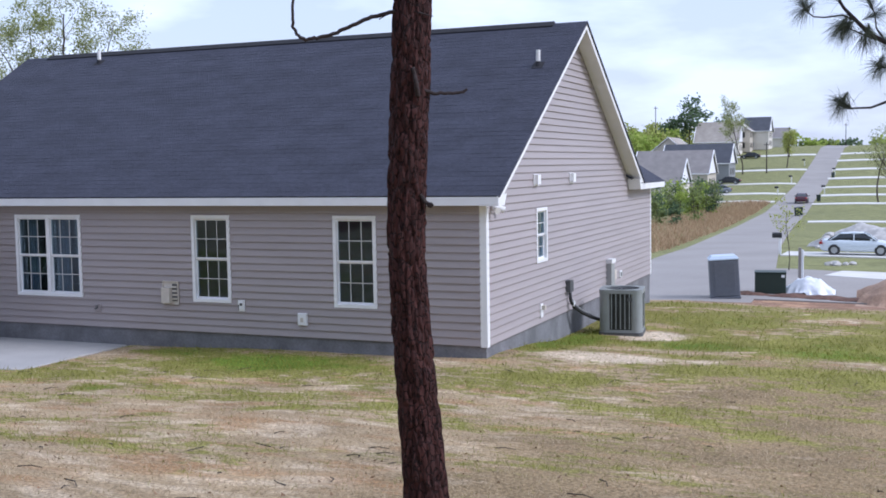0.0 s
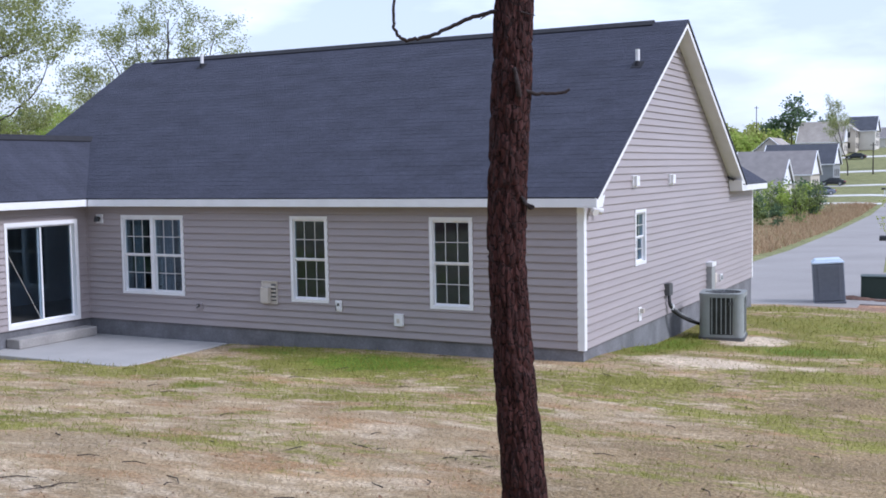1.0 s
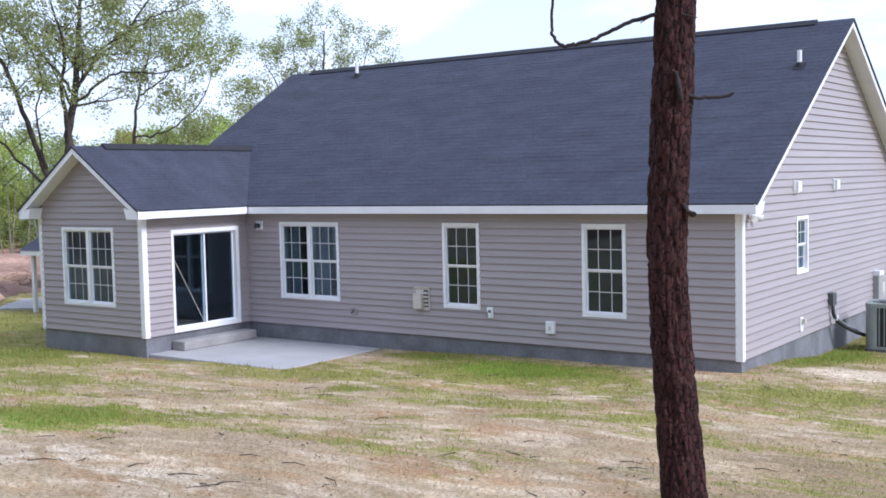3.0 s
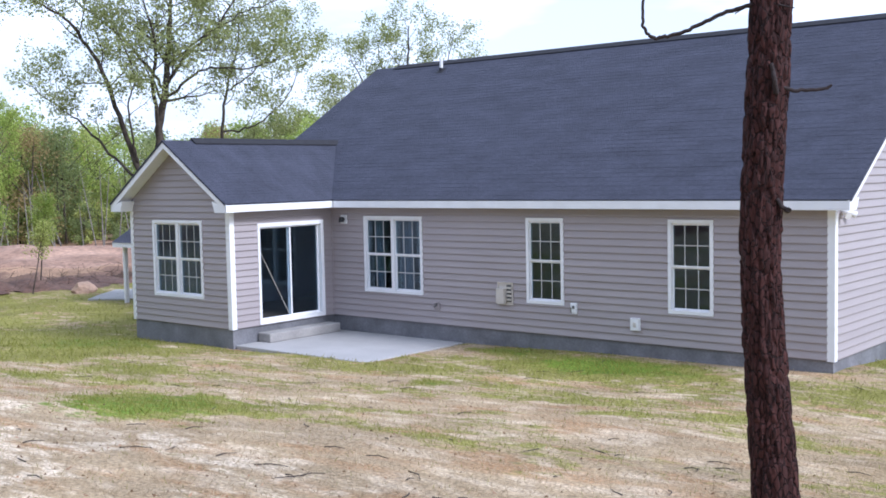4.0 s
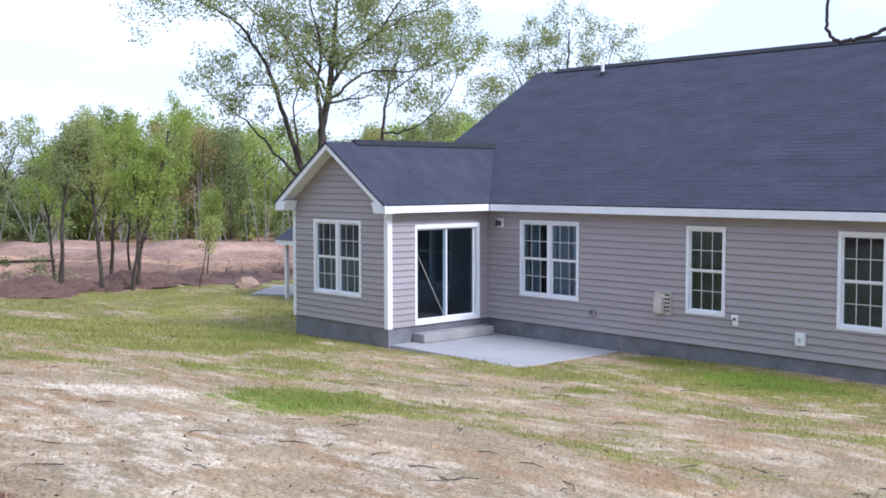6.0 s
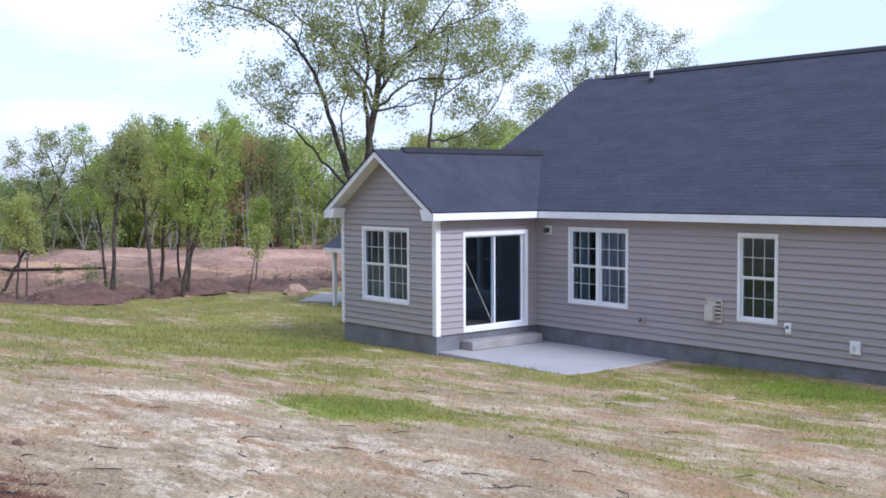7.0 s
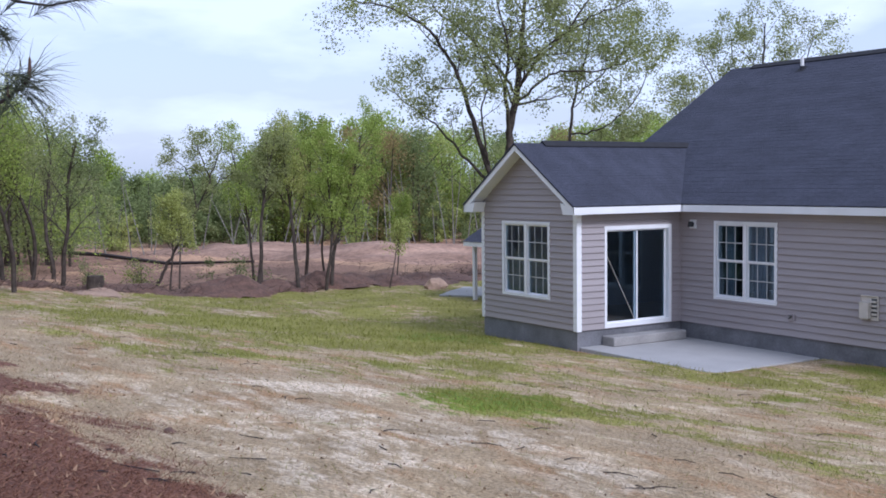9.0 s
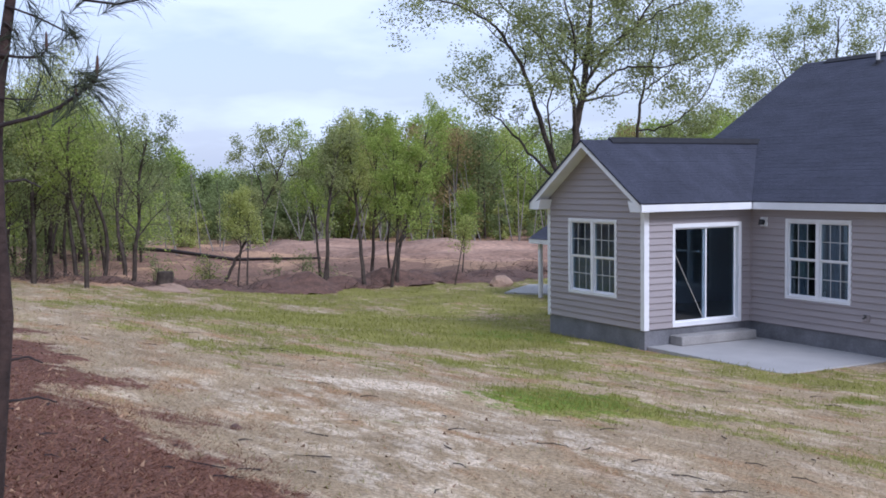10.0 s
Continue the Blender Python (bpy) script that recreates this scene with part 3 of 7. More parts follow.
# openings as (along the wall, along the wall, bottom, top), to the outer edge of the frames
W_HEAD, W_SILL = 2.187, 0.566
OPEN_BACK = [(-2.861, -2.018, W_SILL, W_HEAD), (-5.854, -5.012, W_SILL, W_HEAD), (-10.12, -8.466, W_SILL, W_HEAD)]
OPEN_SUN = [(-13.68, -11.986, W_SILL, W_HEAD)]
OPEN_DOOR = [(-2.146, -0.285, 0.012, 2.110)]
OPEN_EAST = [(2.66, 3.33, 1.165, 2.21)]


def on_back(u, w, z):
    return (u, w, z)


def on_sun(u, w, z):
    return (u, SUN_Y + w, z)


def on_door(u, w, z):
    return (SUN_EAST - w, u, z)


def on_east(u, w, z):
    return (-w, u, z)


def on_west(u, w, z):
    return (WEST + w, u, z)


def gable_limits(mid, half_w, peak):
    def f(z):
        if z <= EAVE_Z:
            return (-1e3, 1e3)
        h = (peak - z) / (peak - EAVE_Z) * half_w
        return (mid - h, mid + h)
    return f


wall_back = wall_grid("wall", SUN_EAST, 0.0, 0.0, 2.56, OPEN_BACK, on_back, M_INTERIOR, 0.15)
wall_sun = wall_grid("wall", WEST, SUN_EAST, 0.0, EAVE_Z, OPEN_SUN, on_sun, M_INTERIOR, 0.15)
wall_door = wall_grid("wall", SUN_Y + 0.15, -0.001, 0.0, 2.56, OPEN_DOOR, on_door, M_INTERIOR, 0.15)
wall_east = wall_grid("wall", 0.15, WING_Y, 0.0, EAVE_Z, OPEN_EAST, on_east, M_INTERIOR, 0.15)
wall_west = wall_grid("wall", SUN_Y + 0.15, DEPTH, 0.0, EAVE_Z, [], on_west, M_INTERIOR, 0.15)
siding(wall_back, SUN_EAST + 0.03, -0.09, 0.0, 2.385, OPEN_BACK, on_back)
siding(wall_sun, WEST + 0.07, SUN_EAST - 0.09, 0.0, 3.71, OPEN_SUN, on_sun, gable_limits(-12.77, 2.03, 3.73))
siding(wall_door, SUN_Y + 0.09, -0.03, 0.0, 2.385, OPEN_DOOR, on_door)
siding(wall_east, 0.09, WING_Y - 0.07, 0.0, 5.77, OPEN_EAST, on_east,
       lambda z: (-1e3, 1e3) if z <= EAVE_Z else (RIDGE_Y - (5.81 - z) / PITCH, RIDGE_Y + (5.81 - z) / PITCH))
siding(wall_west, SUN_Y, DEPTH, 0.0, 2.44, [], on_west)

# solid gables behind the upper boards, and the front wall out of sight


def prism(name, poly, lo, hi, place, material, parent=None):
    n = len(poly)
    v = [place(a, lo, z) for a, z in poly] + [place(a, hi, z) for a, z in poly]
    f = [tuple(range(n)), tuple(range(2 * n - 1, n - 1, -1))] + [(i, i + n, (i + 1) % n + n, (i + 1) % n) for i in range(n)]
    return raw(name, v, f, material, parent or house)


prism("gable_wall", [(0.0, EAVE_Z + 0.002), (10.3, EAVE_Z + 0.002), (10.3, 2.55), (RIDGE_Y, 5.79), (0.0, 2.55)], 0.0, 0.15, on_east, M_INTERIOR)
prism("gable_wall", [(0.0, EAVE_Z + 0.002), (10.3, EAVE_Z + 0.002), (RIDGE_Y, 5.70)], 0.0, 0.15, on_west, M_SIDING)
prism("gable_wall", [(WEST, EAVE_Z + 0.002), (SUN_EAST, EAVE_Z + 0.002), (SUN_EAST, 2.60), (-12.77, 3.71), (WEST, 2.60)], 0.0, 0.15, on_sun, M_INTERIOR)
part("wall", boxes((WEST, -6.5, DEPTH - 0.15, DEPTH, 0, EAVE_Z), (-6.5, -0.15, WING_Y - 0.15, WING_Y, 0, EAVE_Z),
                   (-6.65, -6.5, DEPTH, WING_Y, 0, EAVE_Z)), M_SIDING, house)
# rooms: floor, ceiling and partitions
part("floor_slab", boxes((WEST + 0.15, -0.15, 0.15, DEPTH - 0.15, -0.2, 0.0), (WEST + 0.15, SUN_EAST - 0.15, SUN_Y + 0.15, 0.15, -0.2, 0.0), (-6.5, -0.15, DEPTH - 0.15, WING_Y - 0.15, -0.2, 0.0)), M_INFLOOR, house)
part("ceiling_board", boxes((WEST + 0.15, -0.15, 0.15, DEPTH - 0.15, 2.362, 2.43), (WEST + 0.15, SUN_EAST - 0.15, SUN_Y + 0.15, 0.15, 2.362, 2.43), (-6.5, -0.15, DEPTH - 0.15, WING_Y - 0.15, 2.362, 2.43)), M_INTERIOR, house)
part("partition", boxes((-4.0, -3.9, 0.15, 4.4, 0, 2.36), (-7.6, -7.5, 0.15, 4.4, 0, 2.36)), M_INTERIOR, house)

# foundation
fd = -1.1
for fb in ((SUN_EAST, -0.012, 0.012, 0.4, fd, -0.001), (-0.4, -0.0125, 0.4, WING_Y, fd, -0.001),
           (WEST + 0.012, SUN_EAST - 0.012, SUN_Y + 0.012, SUN_Y + 0.4, fd, -0.001),
           (SUN_EAST - 0.4, SUN_EAST - 0.0125, SUN_Y + 0.4, 0.4, fd, -0.001),
           (WEST + 0.0125, WEST + 0.4, SUN_Y + 0.4, DEPTH, fd, -0.001)):
    part("foundation_wall", boxes(fb), M_FOUND, house, "dark grey parged block foundation")

# corner boards
for bx in ((-0.115, 0.024, -0.024, 0.115, -0.02, EAVE_Z),):
    x0, x1, y0, y1, z0, z1 = bx
    part("corner_board", boxes((-0.10, 0.024, -0.024, 0.0, -0.015, EAVE_Z), (0.0, 0.024, 0.0, 0.10, -0.015, EAVE_Z)), M_WHITE, house, "white corner board")
part("corner_board", boxes((SUN_EAST - 0.10, SUN_EAST + 0.024, SUN_Y - 0.024, SUN_Y, -0.015, EAVE_Z),
                           (SUN_EAST, SUN_EAST + 0.024, SUN_Y, SUN_Y + 0.10, -0.015, EAVE_Z)), M_WHITE, house)
part("corner_board", boxes((WEST - 0.024, WEST + 0.08, SUN_Y - 0.024, SUN_Y, -0.015, EAVE_Z),
                           (WEST - 0.024, WEST, SUN_Y, SUN_Y + 0.10, -0.015, EAVE_Z)), M_WHITE, house)
part("corner_board", boxes((0.0, 0.024, WING_Y - 0.09, WING_Y + 0.02, -0.015, EAVE_Z)), M_WHITE, house)
part("corner_channel", boxes((SUN_EAST + 0.001, SUN_EAST + 0.032, -0.032, -0.001, 0.0, EAVE_Z)), M_SIDING, house)

# ---- roofs


def roof_slope(name, a, b, c, d, parent=house, courses=None, thick=0.035):
    """A shingled slope: eave a to b, ridge d to c; overlapping courses with butt edges."""
    a, b, c, d = map(Vector, (a, b, c, d))
    n = courses or max(4, int(((d - a).length) / 0.143))
    up = (b - a).cross(d - a).normalized()
    if up.z < 0:
        up = -up
    verts, faces = [], []
    rnd = random.Random(name + str(round(a.x, 2)))
    for k in range(n):
        s, e = k / n, (k + 1) / n
        p0, p1 = a.lerp(d, s), b.lerp(c, s)
        q0, q1 = a.lerp(d, min(1, e + 0.2 / n)), b.lerp(c, min(1, e + 0.2 / n))
        L = (p1 - p0).length
        m = max(1, int(L / 0.95))
        off = rnd.random()
        cutsu = [0.0] + [min(0.999, (i + off) / m) for i in range(m)] + [1.0]
        for u, w in zip(cutsu, cutsu[1:]):
            if w - u < 1e-3:
                continue
            lift = up * (0.0025 + 0.0025 * rnd.random())
            i = len(verts)
            g = 0.002 / max(L, 0.01)
            u2, w2 = u + g, w - g
            verts += [p0.lerp(p1, u2), p0.lerp(p1, w2), p0.lerp(p1, w2) + lift, p0.lerp(p1, u2) + lift,
                      q0.lerp(q1, w2) + up * 0.001, q0.lerp(q1, u2) + up * 0.001]
            faces += [(i, i + 1, i + 2, i + 3), (i + 3, i + 2, i + 4, i + 5)]
    sh = raw("shingles", verts, faces, M_SHINGLE, None)
    # solid deck below
    v = [a, b, c, d] + [p - up * thick for p in (a, b, c, d)]
    deck = raw(name, v, [(0, 1, 2, 3), (7, 6, 5, 4), (0, 4, 5, 1), (1, 5, 6, 2), (2, 6, 7, 3), (3, 7, 4, 0)], M_SHINGLE, parent)
    sh.parent = deck
    tagged(sh, kind="stuff")
    return deck


E0 = 2.537                       # roof surface at the eave edge
EY = -0.29                       # eave edge in y
RX0, RX1 = -14.48, OVER + 0.03   # ends of the main roof
FY = 2 * RIDGE_Y - EY
roof_slope("roof", (RX0, EY, E0), (RX1, EY, E0), (RX1, RIDGE_Y, RIDGE_Z), (RX0, RIDGE_Y, RIDGE_Z))
roof_slope("roof", (RX1, FY, E0), (RX0, FY, E0), (RX0, RIDGE_Y, RIDGE_Z), (RX1, RIDGE_Y, RIDGE_Z))
SX, SZ = -12.77, 3.86            # sun room ridge
SE, SW, SY = -10.79, -14.75, SUN_Y - 0.36
JY = EY + (SZ - E0) / PITCH      # where its ridge meets the main slope
roof_slope("roof", (SE, EY - 0.01, E0 + 0.004), (SE, SY, E0 + 0.004), (SX, SY, SZ), (SX, JY, SZ))
roof_slope("roof", (SW, SY, E0 + 0.004), (SW, EY + 0.3, E0 + 0.004), (SX, JY, SZ), (SX, SY, SZ))
WX = -3.25                       # front wing
WZ = E0 + (RX1 - WX) * PITCH
roof_slope("roof", (RX1 - 0.02, FY - 0.4, E0 - 0.006), (RX1 - 0.02, WING_Y + OVER, E0 - 0.006), (WX, WING_Y + OVER, WZ), (WX, FY - 3.2, WZ))
roof_slope("roof", (2 * WX - RX1, WING_Y + OVER, E0), (2 * WX - RX1, FY - 0.4, E0), (WX, FY - 3.2, WZ), (WX, WING_Y + OVER, WZ))
# ridge vents: low bodies that stand above the shingles, open below their edges


def ridge_vent(place, lo, hi, half, crown, label=""):
    sect = [(-half, -half * PITCH + 0.012), (-half, -half * PITCH + 0.034), (0.0, crown), (half, -half * PITCH + 0.034), (half, -half * PITCH + 0.012), (0.0, 0.006)]
    n_ = len(sect)
    v_ = [place(a_, e_, z_) for e_ in (lo, hi) for a_, z_ in sect]
    f_ = [tuple(range(n_ - 1, -1, -1)), tuple(range(n_, 2 * n_))] + [(i_, (i_ + 1) % n_, (i_ + 1) % n_ + n_, i_ + n_) for i_ in range(n_)]
    raw("ridge_vent", v_, f_, M_CAP, house, label)


ridge_vent(lambda a_, e_, z_: (e_, RIDGE_Y + a_, RIDGE_Z + z_), RX0 + 0.75, -0.35, 0.15, 0.045, "black ridge vent")
ridge_vent(lambda a_, e_, z_: (SX + a_, e_, SZ + z_), SY + 0.75, JY + 0.55, 0.14, 0.06)

# eaves: fascia boards and soffits
FT = E0 - 0.022
part("fascia", boxes((SE + 0.02, RX1 - 0.02, EY + 0.005, EY + 0.03, EAVE_Z, FT), bevel=0.003), M_WHITE, house, "white fascia board")
part("fascia", boxes((SE - 0.03, SE - 0.005, SY + 0.02, EY + 0.03, EAVE_Z, FT), bevel=0.003), M_WHITE, house)
part("fascia", boxes((SW + 0.005, SW + 0.03, SY + 0.02, 0.0, EAVE_Z, FT)), M_WHITE, house)
part("fascia", boxes((RX1 - 0.05, RX1 - 0.025, FY - 0.2, WING_Y + OVER - 0.02, EAVE_Z, FT)), M_WHITE, house)
part("soffit", boxes((SE, RX1 - 0.04, EY + 0.03, -0.001, EAVE_Z + 0.01, EAVE_Z + 0.02)), M_SOFFIT, house)
part("soffit", boxes((SUN_EAST + 0.001, SE - 0.03, SY + 0.3, -0.001, EAVE_Z + 0.012, EAVE_Z + 0.022)), M_SOFFIT, house)
part("soffit", boxes((0.001, RX1 - 0.05, FY - 0.2, WING_Y + OVER - 0.02, EAVE_Z + 0.01, EAVE_Z + 0.02)), M_SOFFIT, house)


def rake(points, out, inner, name="rake_board", drop=0.15, parent=house):
    """A white board that follows a roof's sloping edge, and its soffit back to the wall."""
    (a, b), (o0, o1) = points, (out, inner)
    a, b = Vector(a), Vector(b)
    n = Vector(o1) - Vector(o0)
    dz = Vector((0, 0, -drop))
    t = n.normalized() * 0.025
    v = [a, b, b + dz, a + dz]
    v += [p + t for p in v]
    raw(name, v, [(0, 1, 2, 3), (7, 6, 5, 4), (0, 4, 5, 1), (1, 5, 6, 2), (2, 6, 7, 3), (3, 7, 4, 0)], M_WHITE, parent)
    s0, s1 = a + dz * 0.86 + t, b + dz * 0.86 + t
    w = n - t
    v = [s0, s1, s1 + w, s0 + w]
    v += [p + Vector((0, 0, 0.012)) for p in v]
    raw("rake_soffit", v, [(0, 1, 2, 3), (7, 6, 5, 4), (0, 4, 5, 1), (1, 5, 6, 2), (2, 6, 7, 3), (3, 7, 4, 0)], M_SOFFIT, parent)


dn = -0.014
ex = RX1 - 0.025
rake(((ex, EY, E0 + dn), (ex, RIDGE_Y, RIDGE_Z + dn)), (ex, 0, 0), (0.02, 0, 0))
rake(((ex, RIDGE_Y, RIDGE_Z + dn), (ex, FY, E0 + dn)), (ex, 0, 0), (0.02, 0, 0))
sy = SY + 0.02
rake(((SW, sy, E0 + dn), (SX, sy, SZ + dn)), (0, sy, 0), (0, SUN_Y - 0.02, 0))
rake(((SX, sy, SZ + dn), (SE, sy, E0 + dn)), (0, sy, 0), (0, SUN_Y - 0.02, 0))


# boxed returns at the feet of the rakes


def boxed_return(lo, hi, poly, place):
    n = len(poly)
    v = [place(a, lo, z) for a, z in poly] + [place(a, hi, z) for a, z in poly]
    f = [tuple(range(n)), tuple(range(2 * n - 1, n - 1, -1))] + [(i, i + n, (i + 1) % n + n, (i + 1) % n) for i in range(n)]
    raw("eave_return", v, f, M_WHITE, house)


def along_x(a, w, z):
    return (w, a, z)


def along_y(a, w, z):
    return (a, w, z)


boxed_return(0.026, ex - 0.002, [(EY + 0.004, EAVE_Z - 0.004), (0.02, EAVE_Z - 0.004), (0.14, EAVE_Z + 0.19), (EY + 0.004, FT - 0.03)], along_x)
boxed_return(0.026, ex - 0.002, [(FY - 0.004, EAVE_Z - 0.004), (FY - 0.42, EAVE_Z - 0.004), (FY - 0.55, EAVE_Z + 0.27), (FY - 0.004, FT - 0.03)], along_x)
boxed_return(SUN_Y - 0.026, sy + 0.002, [(SE - 0.004, EAVE_Z - 0.004), (SE - 0.36, EAVE_Z - 0.004), (SE - 0.44, EAVE_Z + 0.22), (SE - 0.004, FT - 0.03)], along_y)
boxed_return(SUN_Y - 0.026, sy + 0.002, [(SW + 0.004, EAVE_Z - 0.004), (SW + 0.36, EAVE_Z - 0.004), (SW + 0.44, EAVE_Z + 0.22), (SW + 0.004, FT - 0.03)], along_y)


# ---- windows and the sliding door


def bars(name, items, to_world, material, parent, label=""):
    """Blocks given as (u0, u1, z0, z1, depth0, depth1) on a wall."""
    bm = bmesh.new()
    for u0, u1, z0, z1, w0, w1 in items:
        vs = [bm.verts.new(to_world(u, w, z)) for w in (w0, w1) for z in (z0, z1) for u in (u0, u1)]
        for f in ((0, 1, 3, 2), (4, 6, 7, 5), (0, 4, 5, 1), (2, 3, 7, 6), (0, 2, 6, 4), (1, 5, 7, 3)):
            bm.faces.new([vs[i] for i in f])
    bmesh.ops.recalc_face_normals(bm, faces=bm.faces)
    return part(name, bm, material, parent, label)


def window(op, to_world, units=1, cols=3, label=""):
    u0, u1, z0, z1 = op
    w = part("window", bmesh.new(), M_WHITE, house, label)
    t = 0.062
    bars("window_frame", [(u0, u1, z1 - t, z1, -0.034, 0.09), (u0, u1, z0, z0 + t, -0.034, 0.09),
                          (u0, u0 + t, z0 + t, z1 - t, -0.034, 0.09), (u1 - t, u1, z0 + t, z1 - t, -0.034, 0.09)], to_world, M_WHITE, w)
    edges = [u0 + t + (u1 - u0 - 2 * t) * i / units for i in range(units + 1)]
    mid = (z0 + z1) / 2
    for i in range(units):
        a, b = edges[i] + (0.045 if i else 0), edges[i + 1] - (0.045 if i < units - 1 else 0)
        if i:
            bars("mullion", [(edges[i] - 0.045, edges[i] + 0.045, z0 + t, z1 - t, -0.026, 0.08)], to_world, M_WHITE, w)
        for c, d, dep in ((z0 + t, mid, 0.03), (mid - 0.01, z1 - t, 0.005)):
            r = 0.033
            bars("sash", [(a, b, d - r, d, dep, dep + 0.03), (a, b, c, c + r, dep, dep + 0.03),
                          (a, a + r * 0.7, c + r, d - r, dep, dep + 0.03), (b - r * 0.7, b, c + r, d - r, dep, dep + 0.03)], to_world, M_WHITE, w)
            g = bars("pane", [(a + r * 0.6, b - r * 0.6, c + r * 0.9, d - r * 0.9, dep + 0.014, dep + 0.018)], to_world, M_GLASS, w)
            g.visible_shadow = False
            for k in range(1, cols):
                x = a + (b - a) * k / cols
                bars("muntin", [(x - 0.0085, x + 0.0085, c + r, d - r, dep + 0.006, dep + 0.012)], to_world, M_MUNTIN, w)
            z = (c + d) / 2
            bars("muntin", [(a + r, b - r, z - 0.0085, z + 0.0085, dep + 0.005, dep + 0.011)], to_world, M_MUNTIN, w)
    return w


M_MUNTIN = mat("muntin_vinyl", (0.50, 0.50, 0.49), rough=0.5, var=0.05)
for o in OPEN_BACK[:2]:
    window(o, on_back, 1, label="white single-hung window with grid muntins and dark glass")
window(OPEN_BACK[2], on_back, 2, label="white twin window with grey curtains behind")
window(OPEN_SUN[0], on_sun, 2, label="white twin window with grid muntins")
window(OPEN_EAST[0], on_east, 1, 2, label="small white single-hung window")


def curtain(u0, u1, z0, z1, depth, parent):
    verts, faces = [], []
    n = max(10, int((u1 - u0) / 0.012))
    for i in range(n + 1):
        u = u0 + (u1 - u0) * i / n
        w = depth + 0.035 * math.sin(i * 1.35) + 0.012 * math.sin(i * 3.1)
        verts += [(u, w, z0), (u, w, z1)]
    for i in range(n):
        faces.append((2 * i, 2 * i + 2, 2 * i + 3, 2 * i + 1))
    raw("curtain", verts, faces, M_CURTAIN, parent, flat=False)


cur = thing("curtain_set", "grey curtains hanging behind the twin window", "curtain")
for c0, c1 in ((-10.03, -9.80), (-9.27, -8.96)):
    curtain(c0, c1, 0.3, 2.3, 0.24, cur)
part("curtain_rod", cyl(bmesh.new(), (-10.2, 0.24, 2.31), (-8.4, 0.24, 2.31), 0.012, seg=8), M_DARKGREY, cur)

# sliding door on the sun room's east wall
u0, u1, z0, z1 = OPEN_DOOR[0]
sd = part("sliding_door", bmesh.new(), M_WHITE, house, "white sliding glass patio door, closed, with dark glass")
t = 0.085
bars("door_frame", [(u0, u1, z1 - t, z1, -0.03, 0.12), (u0, u1, z0, z0 + t, -0.03, 0.12), (u0, u0 + 0.06, z0 + t, z1 - t, -0.03, 0.12),
                    (u1 - t, u1, z0 + t, z1 - t, -0.03, 0.12)], on_door, M_WHITE, sd)
um = (u0 + u1) / 2 - 0.02
for a, b, dep in ((u0 + 0.06, um + 0.03, 0.02), (um - 0.03, u1 - t, 0.065)):
    r = 0.035
    bars("door_panel", [(a, b, z1 - t - r, z1 - t, dep, dep + 0.035), (a, b, z0 + t, z0 + t + r, dep, dep + 0.035),
                        (a, a + r, z0 + t + r, z1 - t - r, dep, dep + 0.035), (b - r, b, z0 + t + r, z1 - t - r, dep, dep + 0.035)], on_door, M_WHITE, sd)
    g = bars("pane", [(a + r * 0.9, b - r * 0.9, z0 + t + r * 0.9, z1 - t - r * 0.9, dep + 0.015, dep + 0.02)], on_door, M_GLASS, sd)
    g.visible_shadow = False
bars("door_pull", [(u1 - t - 0.005, u1 - t + 0.025, 0.93, 1.18, -0.055, -0.035), (u1 - t, u1 - t + 0.02, 0.95, 0.98, -0.036, -0.03),
                   (u1 - t, u1 - t + 0.02, 1.13, 1.16, -0.036, -0.03)], on_door, M_WHITE, sd)
rodv, rodf = tube_path([(SUN_EAST - 0.012, u0 + 0.10, 1.48), (SUN_EAST - 0.012, um - 0.06, z0 + t + 0.03)], [0.0055, 0.0055], 8)
raw("security_bar", rodv, rodf, M_BEIGE, sd)

# ---------------------------------------------------------------- patio and step
part_bm = boxes((SUN_EAST + 0.002, -7.45, -2.78, -0.002, -0.46, -0.33), bevel=0.012)
patio = part("patio", part_bm, M_CONC)
tagged(patio, "pale concrete patio slab against the house", "patio", kind="structure")
step = part("concrete_step", boxes((SUN_EAST + 0.003, -10.74, -2.2, -0.18, -0.329, -0.14), bevel=0.015), M_STEP)
tagged(step, "low concrete doorstep on the patio below the sliding door", "step")

# ---------------------------------------------------------------- trees
M_LEAF_OAK = leaf_mat("young_oak_leaf", (0.240, 0.280, 0.100), (0.415, 0.435, 0.200), 0.45)
M_LEAF_GREEN = leaf_mat("spring_leaf", (0.252, 0.345, 0.068), (0.470, 0.540, 0.150), 0.45)
M_LEAF_YELLOW = leaf_mat("yellow_green_leaf", (0.330, 0.370, 0.095), (0.500, 0.520, 0.190), 0.45)
M_LEAF_DARK = leaf_mat("woodland_leaf", (0.160, 0.202, 0.078), (0.295, 0.342, 0.142), 0.45)
M_LEAF_RED = leaf_mat("reddish_spring_leaf", (0.26, 0.20, 0.09), (0.40, 0.31, 0.14), 0.45)
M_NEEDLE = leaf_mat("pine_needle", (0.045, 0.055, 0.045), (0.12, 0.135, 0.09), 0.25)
# needles for distant trees: haze is put into the colour as a paler green
M_NEEDLE_HAZE = leaf_mat("hazed_pine_needle", (0.10, 0.15, 0.09), (0.17, 0.23, 0.12), 0.4)


def merge(groups):
    verts, faces = [], []
    for v, f in groups:
        n = len(verts)
        verts += [tuple(p) for p in v]
        faces += [tuple(i + n for i in q) for q in f]
    return verts, faces


